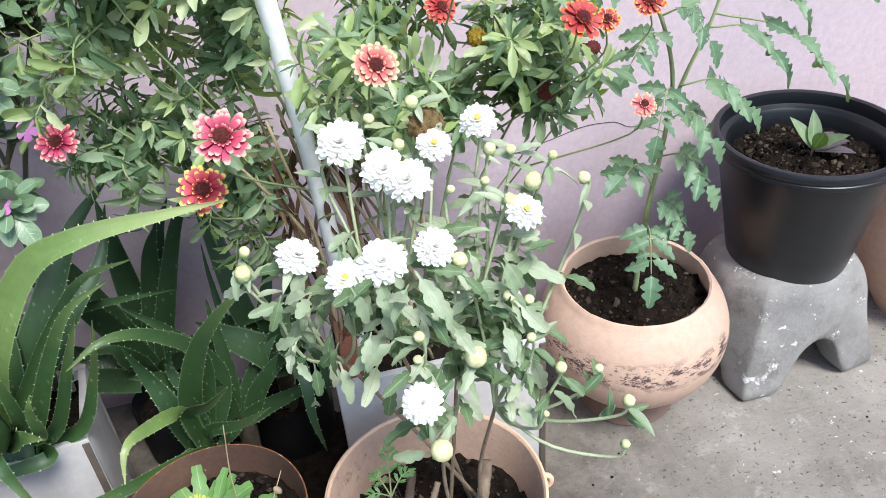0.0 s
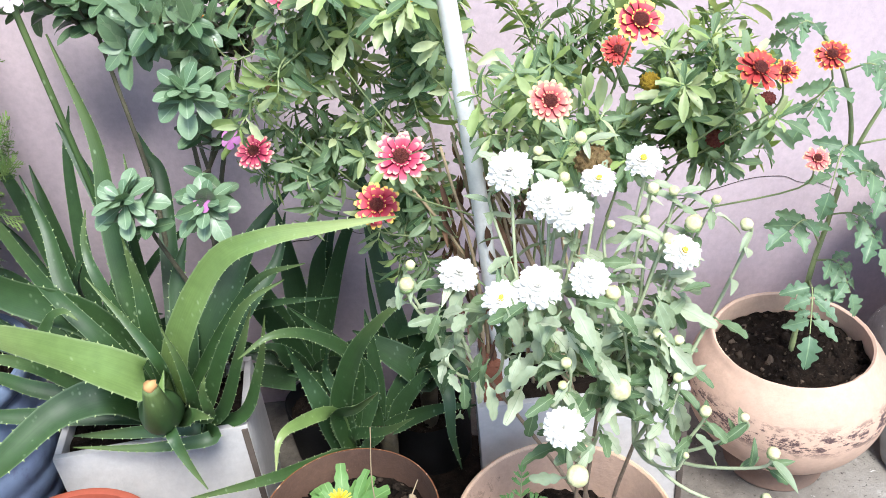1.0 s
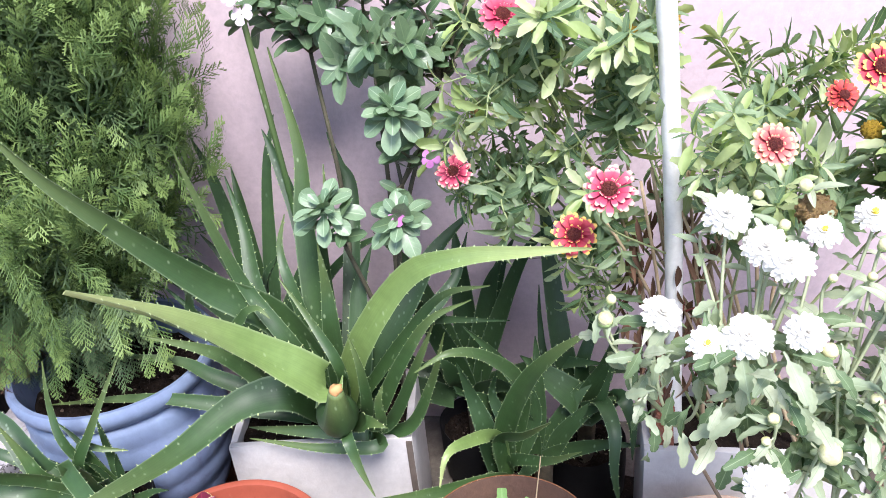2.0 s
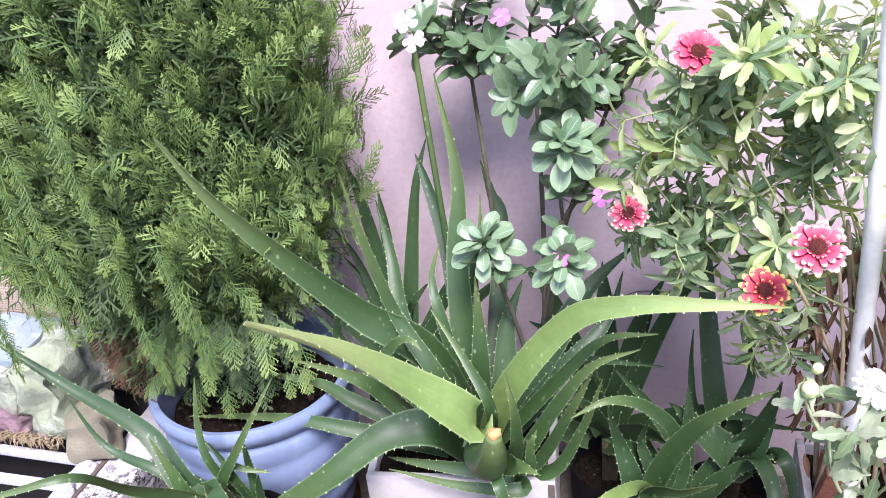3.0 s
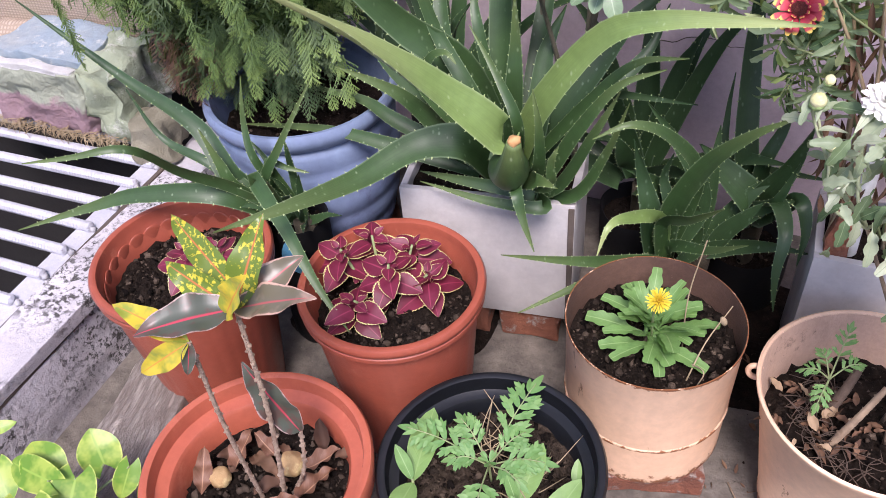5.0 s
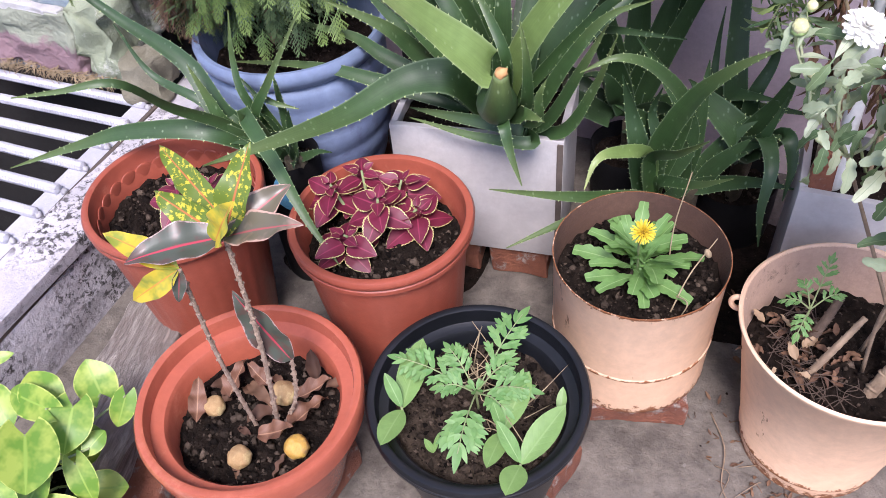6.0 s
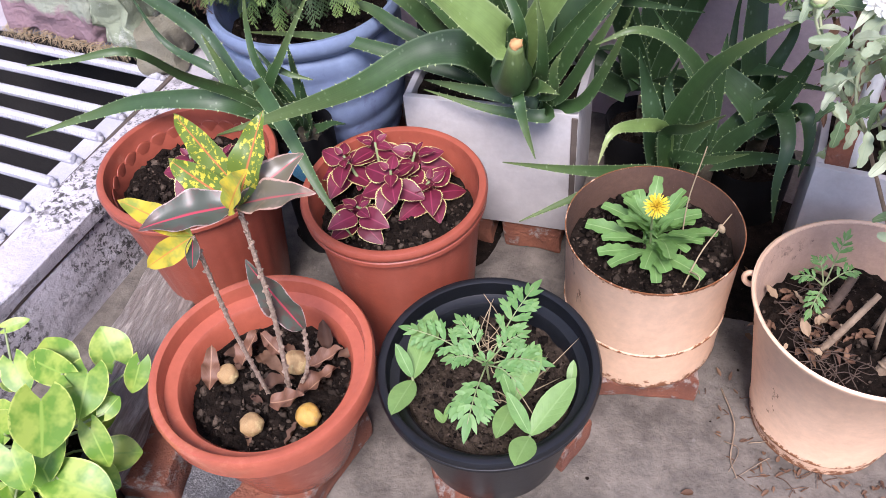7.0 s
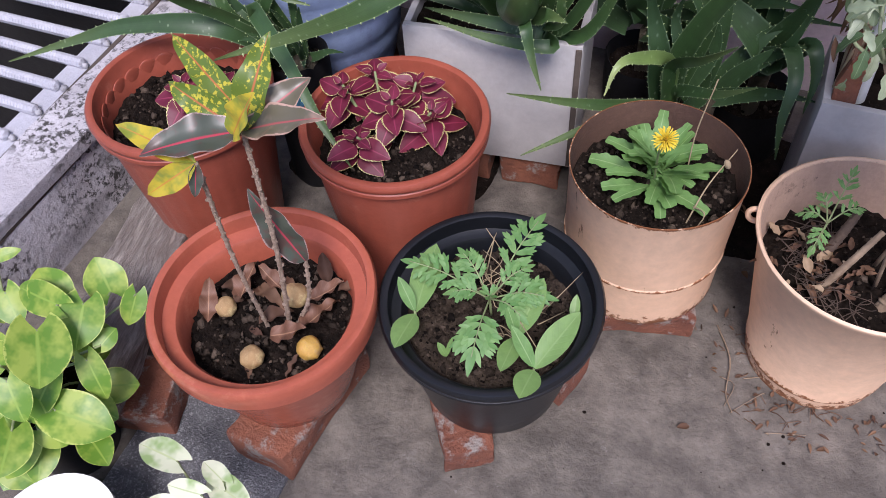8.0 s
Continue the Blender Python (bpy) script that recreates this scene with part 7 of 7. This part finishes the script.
flower_part("stem", st, GREENSTEM, m2, MB)
tagged(flower_part("foliage", fol, MARIGOLD, m2, MB), kind="stuff")
STUMPDARK = surface("dark brown old stem", (0.16, 0.11, 0.08), (0.08, 0.055, 0.042), 40, 0.9, fine=200, bump=0.6)
for x, y, dx, dy, q, r, m, lab in ((-0.058, 0.0, 0.035, 0.050, 0.075, 0.0065, STUMPDARK, "dark old cut stem standing in the bucket soil"), (-0.055, -0.055, 0.060, 0.060, 0.095, 0.0048, BARK, "pale ringed cut stem standing in the bucket soil"), (0.030, -0.055, 0.045, 0.055, 0.120, 0.0082, BARK, "thick woody cut stem standing in the bucket soil")):
    b = BUCKET_AT + Vector((x, y, 0.205))
    e = b + Vector((dx, dy, q))
    h = Heap()
    h.add(tube_piece([b - Vector((0, 0, 0.01)), b.lerp(e, 0.5) + Vector((0.004, 0, 0.006)), e], r * 1.25, r * 0.85, 12, 30, 0.06))
    for k in range(5):
        h.add(ball_piece(r * 1.12, 0.35, 10, 5, 0.5, k), aim(b.lerp(e, 0.15 + 0.18 * k), (e - b).orthogonal(), e - b))
    tagged(part("cut_stem", h.mesh("cut_stem"), m, None), lab, "stem stump", "cut stems in the bucket")
# matted fibres and withered scraps on the near side of the bucket soil
random.seed(57)
h, k = Heap(), Heap()
for i in range(80):
    a, q = rnd(2.3, 5.0), 0.098 * math.sqrt(rnd(0.25, 1))
    p = BUCKET_AT + Vector((q * math.cos(a), q * math.sin(a), 0.222 + rnd(0, 0.008)))
    d = Vector((rnd(-1, 1), rnd(-1, 1), 0)).normalized() * rnd(0.010, 0.032)
    h.add(tube_piece([p - d, p + Vector((rnd(-0.01, 0.01), rnd(-0.01, 0.01), rnd(0, 0.010))), p + d], 0.0008, 0.0005, 4, 7))
tagged(part("matted_fibres", h.mesh("matted_fibres"), STUMPDARK, None), "matted brown roots and fibres on the bucket soil", "fibres", kind="stuff")
for i in range(9):
    a, q = rnd(2.2, 4.6), rnd(0.05, 0.115)
    ln = rnd(0.014, 0.028)
    k.add(blade(ln, ln * rnd(0.35, 0.6), "lance", 14, rnd(0.4, 1.2), rnd(-0.6, 0.8), 0.05), aim(BUCKET_AT + Vector((q * math.cos(a), q * math.sin(a), 0.230)), (rnd(-1, 1), rnd(-1, 1), 0.2), (0, 0, 1), 1, rnd(-0.6, 0.6)))
tagged(part("withered_leaves", k.mesh("withered_leaves"), leafy("pale withered leaf", (0.33, 0.22, 0.13), (0.46, 0.34, 0.22), rough=0.8, through=0.1), None), "pale withered leaves on the bucket soil", "dry leaves", kind="stuff")


# ---- pothos by the plank ----
def pothos(at, label, spec, mats, seed):
    random.seed(seed)
    at = Vector(at)
    t = thing("pothos_plant", at, label, "pothos")
    vines = Heap()
    for (x, y, z), a, size, lift, k in spec:
        p = at + Vector((x, y, z))
        d = Vector((math.cos(a), math.sin(a), lift))
        s = p - d.normalized() * 0.045 + Vector((0, 0, -0.01))
        vines.add(tube_piece([at + Vector((x * 0.3, y * 0.3, 0)), s.lerp(at, 0.3), p], 0.0024, 0.0016, 6, 10))
        single_leaf("leaf", blade(size * 1.05, size * 0.72, "heart", 18, 0.20, rnd(0.1, 0.35), 0.008), aim(p, d, (rnd(-0.2, 0.3), rnd(-0.4, 0.0), 1), 1, rnd(-0.3, 0.3)), mats[k], t, at)
    flower_part("vines", vines, GREENSTEM, t, at)
    return t


PP = Vector((-0.905, 0.150, 0.195))
# stalk end, leaf tip and breadth of the outer leaves
shown = [
    ((-0.833, 0.287, 0.260), (-0.860, 0.310, 0.300), 0.058),
    ((-0.790, 0.292, 0.270), (-0.789, 0.254, 0.235), 0.035),
    ((-0.825, 0.241, 0.300), (-0.804, 0.179, 0.275), 0.063),
    ((-0.832, 0.174, 0.330), (-0.805, 0.132, 0.300), 0.080),
    ((-0.869, 0.236, 0.290), (-0.914, 0.264, 0.320), 0.058),
    ((-0.849, 0.223, 0.310), (-0.936, 0.224, 0.310), 0.046),
    ((-0.793, 0.211, 0.260), (-0.783, 0.241, 0.265), 0.029),
    ((-0.804, 0.189, 0.250), (-0.769, 0.158, 0.200), 0.039),
    ((-0.818, 0.121, 0.220), (-0.731, 0.129, 0.200), 0.070),
    ((-0.843, 0.111, 0.300), (-0.809, 0.077, 0.260), 0.048),
    ((-0.832, 0.148, 0.250), (-0.848, 0.098, 0.210), 0.046),
    ((-0.938, 0.219, 0.300), (-0.902, 0.188, 0.270), 0.044),
    ((-0.885, 0.091, 0.220), (-0.845, 0.073, 0.180), 0.048),
    ((-0.847, 0.083, 0.190), (-0.862, 0.025, 0.150), 0.046),
    ((-0.836, 0.095, 0.200), (-0.798, 0.096, 0.170), 0.031),
    ((-0.871, 0.046, 0.160), (-0.831, 0.043, 0.130), 0.044),
    ((-0.982, 0.256, 0.310), (-0.951, 0.281, 0.310), 0.019),
    ((-0.867, 0.126, 0.300), (-0.922, 0.144, 0.300), 0.048),
]
random.seed(61)
t = thing("pothos_plant", PP, "bushy pothos with marbled heart leaves beside the plank", "pothos")
for i in range(30):
    a, q = rnd(0, 6.28), rnd(0.01, 0.105)
    p = PP + Vector((0.02 + q * math.cos(a), q * math.sin(a), rnd(-0.09, 0.05)))
    shown.append((p, p + Vector((math.cos(a) * 0.055, math.sin(a) * 0.055 - 0.01, rnd(-0.045, 0.01))), rnd(0.045, 0.062)))
for p, q, wd in shown:
    p, q = Vector(p), Vector(q)
    ln = max((q - p).length, wd * 1.02)
    single_leaf("leaf", blade(ln * 0.88, wd * 0.98, "heart", 22, 0.14, rnd(0.10, 0.24), 0.006), aim(p, q - p + Vector((0, 0, 0.006)), (rnd(0.4, 0.8), rnd(-0.5, -0.15), 1), 1, rnd(-0.2, 0.2)), POTHOS, t, PP)
    h = Heap()
    h.add(tube_piece([PP + Vector((rnd(-0.03, 0.03), rnd(-0.03, 0.03), -0.02)), p.lerp(PP, 0.45) + Vector((0, 0, 0.0)), p], 0.0026, 0.0017, 6, 10))
    flower_part("vine", h, GREENSTEM, t, PP)
pp = thing("pothos_pot", (PP.x, PP.y, 0.0), "dark plastic pot under the pothos", "flower pot")
part("body", lathe([(0, 0), (0.06, 0), (0.072, 0.17), (0.077, 0.175), (0.077, 0.185), (0.07, 0.185), (0.066, 0.16), (0, 0.16)], 40), BLACKPOT, pp)
soil(pp, 0.066, 0.165, SOIL, 30, seed=12)
VP = Vector((-0.605, 0.035, 0.085))
pothos(VP, "cream variegated pothos near the floor", [((-0.055, 0.100, 0.075), 3.1, 0.060, 0.15, 0), ((0.000, 0.072, 0.075), 3.3, 0.046, 0.1, 0), ((0.018, 0.098, 0.075), 2.8, 0.040, 0.1, 0), ((0.045, 0.085, 0.070), 2.9, 0.055, 0.0, 0), ((0.060, 0.060, 0.060), 0.4, 0.045, 0.1, 0), ((-0.030, 0.050, 0.060), 3.6, 0.045, 0.2, 0)], (POTHOSWHITE,), 63)
vp = thing("small_pot", (VP.x, VP.y, 0.0), "small black plastic pot with the variegated pothos", "flower pot")
part("body", lathe([(0, 0), (0.036, 0), (0.046, 0.082), (0.050, 0.085), (0.050, 0.092), (0.045, 0.092), (0.041, 0.075), (0, 0.075)], 40), BLACKPOT, vp)
soil(vp, 0.041, 0.078, SOIL, 40, seed=13, heap=0.003)
wp = thing("white_pot", (-0.765, -0.005, 0.0), "plain white plastic pot standing on the terrace floor", "flower pot")
part("body", lathe([(0, 0), (0.062, 0), (0.078, 0.125), (0.084, 0.130), (0.084, 0.142), (0.076, 0.142), (0.071, 0.11), (0, 0.11)], 40, 0.02), PIPE, wp)


# ---- old painted masonry and mats by the wall ----
def layered():
    m = material("layered old paint on masonry", (0.5, 0.5, 0.45), 0.85)
    at = coords(m)
    z = arith(m, "ADD", axis(m, at, 2), arith(m, "MULTIPLY", arith(m, "SUBTRACT", noise_fac(m, 9.0), 0.5), 0.035))
    col = mixed(m, ramp(m, z, 0.075, 0.085), (0.27, 0.175, 0.19), (0.275, 0.30, 0.225))
    col = mixed(m, ramp(m, z, 0.140, 0.147), col, (0.46, 0.46, 0.43))
    col = mixed(m, ramp(m, z, 0.156, 0.160), col, (0.30, 0.37, 0.42))
    col = mixed(m, noise_fac(m, 22.0, detail=10.0, rough=0.75, lo=0.60, hi=0.70), col, (0.20, 0.17, 0.14))
    coloured(m, col)
    bumped(m, noise_fac(m, 60.0, detail=8.0), 0.6, 0.006)
    return m


OLDPAINT = layered()
MOSS = surface("flaking pale green render", (0.35, 0.40, 0.28), (0.28, 0.32, 0.215), 9, 0.9, fine=60, bump=0.7, c=(0.62, 0.62, 0.54), c_lo=0.55, c_hi=0.65, c_scale=14)
ledge = thing("masonry_ledge", (-1.555, 1.065, 0.213), "broken masonry ledge with pink green and blue old paint", "masonry")
part("face", block((0.27, 0.18, 0.150), (0.0, 0.0, 0.075), 0.018, 0.022, 12), OLDPAINT, ledge)
part("top_slab", block((0.25, 0.15, 0.022), (0.01, 0.015, 0.160), 0.008, 0.010, 7), surface("pale blue washed cement", (0.26, 0.335, 0.39), (0.33, 0.36, 0.36), 9, 0.9, fine=60, bump=0.5, c=(0.50, 0.50, 0.48), c_lo=0.55, c_hi=0.64, c_scale=14), ledge, "pale blue washed top of the ledge")
part("white_edge", block((0.25, 0.022, 0.014), (0.0, -0.078, 0.150), 0.005, 0.008, 7), surface("crumbling white plaster", (0.66, 0.66, 0.64), (0.52, 0.51, 0.49), 30, 0.9, bump=0.6), ledge, "crumbling white plaster edge")
part("render_fold", block((0.100, 0.15, 0.175), (0.187, -0.01, 0.0875), 0.03, 0.030, 9), MOSS, ledge, "pale green render lump")
board = part("cement_sheet", block((0.30, 0.17, 0.016), (0, 0, 0), 0.004, 0.007, 6), surface("grey cement sheet", (0.46, 0.43, 0.45), (0.38, 0.35, 0.37), 6, 0.9), None)
board.matrix_world = pose(-1.80, 1.045, 0.212, 0, 0, 7)
tagged(board, "broken grey cement sheet lying on the grating", "cement sheet")
sack = part("sacking_wad", block((0.080, 0.10, 0.085), (0, 0, 0.042), 0.03, 0.018, 8), NETTING, None)
sack.matrix_world = pose(-1.275, 1.00, 0.192, 0, 0, 18)
tagged(sack, "wad of old netted sacking on the kerb", "sacking")
h = Heap()
random.seed(70)
for i in range(260):
    p = Vector((rnd(-1.69, -1.33), rnd(0.958, 0.980), 0.218 + rnd(0, 0.012)))
    h.add(tube_piece([p, p + Vector((rnd(-0.012, 0.012), -0.008, 0.0)), p + Vector((rnd(-0.018, 0.018), -0.016, rnd(-0.022, 0.003)))], 0.0010, 0.0005, 4, 4))
tagged(part("torn_fibres", h.mesh("torn_fibres"), STRAW, None), "torn straw fibres along the ledge foot", "fibres", kind="stuff")


def woven(name, at, w, d, hgt, rz, label, seed):
    """A folded mat: a soft bulging sheet with woven ribs."""
    bm = bmesh.new()
    nu, nv = 130, 80
    g = []
    for i in range(nu + 1):
        row = []
        for j in range(nv + 1):
            u, v = i / nu, j / nv
            x = (u - 0.5) * w
            a = math.pi * v
            y = -d * math.cos(a) * (0.5 + 0.06 * math.sin(u * 9 + seed))
            z = hgt * math.sin(a) ** 0.7 * (1 + 0.38 * noise.noise(Vector((u * 4, v * 2.5, seed))))
            row.append(bm.verts.new((x, y, z + 0.004 * noise.noise(Vector((u * 22, v * 9, seed))))))
        g.append(row)
    for i in range(nu):
        for j in range(nv):
            bm.faces.new((g[i][j], g[i + 1][j], g[i + 1][j + 1], g[i][j + 1]))
    ob = part(name, smooth(bm), JUTE, None)
    ob.modifiers.new("thickness", "SOLIDIFY").thickness = 0.004
    ob.matrix_world = pose(*at, 0, 0, rz)
    return tagged(ob, label, "mat")


woven("woven_mat", (-1.90, 1.13, 0.225), 1.0, 0.16, 0.13, 10, "folded woven palm mat lying by the ledge", 2)
woven("woven_mat", (-1.86, 1.20, 0.30), 1.0, 0.11, 0.22, 4, "bulging rolled woven palm mat against the wall", 5)

# ---- bits on the floor ----
random.seed(80)
h = Heap()
for i in range(150):
    p = Vector((rnd(-0.5, 1.3), rnd(0.15, 1.25), 0.0015))
    s = rnd(0.0008, 0.003)
    h.add(ball_piece(s, rnd(0.4, 0.8), 6, 4, 0.5, i), pose(p.x, p.y, s * 0.4))
tagged(part("soil_crumbs", h.mesh("soil_crumbs"), SOIL, None), "crumbs of dark soil scattered on the concrete floor", "soil", kind="stuff")
h = Heap()
for i in range(6):
    p = Vector((rnd(-0.05, 0.14), rnd(0.52, 0.66), 0.003))
    if (p.xy - Vector((0.118, 0.704))).length < 0.10 or (p.xy - Vector((-0.15, 0.72))).length < 0.11:
        continue
    h.add(tube_piece([p, p + Vector((rnd(-0.03, 0.03), rnd(-0.03, 0.03), 0.004)), p + Vector((rnd(-0.06, 0.06), rnd(-0.06, 0.06), 0))], 0.0010, 0.0006, 4, 6))
h.add(tube_piece([(-0.03, 0.70, 0.003), (0.0, 0.64, 0.008), (0.005, 0.58, 0.004), (0.02, 0.55, 0.003)], 0.0016, 0.001, 5, 12))
tagged(part("dry_twigs", h.mesh("dry_twigs"), BARK, None), "dry twigs and stalks on the concrete floor", "twigs", kind="stuff")
h = Heap()
for i in range(14):
    p = Vector((rnd(-0.5, 0.2), rnd(0.2, 1.1), 0.004))
    h.add(blade(rnd(0.015, 0.035), rnd(0.008, 0.014), "lance", 6, 0.5, rnd(-0.3, 0.4)), aim(p, (rnd(-1, 1), rnd(-1, 1), 0.1), (0, 0, 1)))
tagged(part("fallen_leaves", h.mesh("fallen_leaves"), DRYLEAF, None), "small dry leaves fallen on the concrete floor", "dry leaves", kind="stuff")

# bits of dry stalk and leaf gathered at the foot of the bucket
random.seed(84)
h = Heap()
for i in range(70):
    a, q = rnd(3.0, 5.6), 0.112 + abs(random.gauss(0, 0.035))
    p = BUCKET_AT + Vector((q * math.cos(a), q * math.sin(a), 0.003))
    if i % 3:
        h.add(blade(rnd(0.006, 0.018), rnd(0.003, 0.007), "lance", 5, 0.5, rnd(-0.4, 0.5)), aim(p, (rnd(-1, 1), rnd(-1, 1), rnd(0, 0.3)), (0, 0, 1)))
    else:
        h.add(tube_piece([p, p + Vector((rnd(-0.012, 0.012), rnd(-0.012, 0.012), 0.003)), p + Vector((rnd(-0.025, 0.025), rnd(-0.02, 0.02), 0.0))], 0.0009, 0.0005, 4, 5))
tagged(part("plant_scraps", h.mesh("plant_scraps"), DRYLEAF, None), "small dry plant scraps at the foot of the bucket", "dry leaves", kind="stuff")
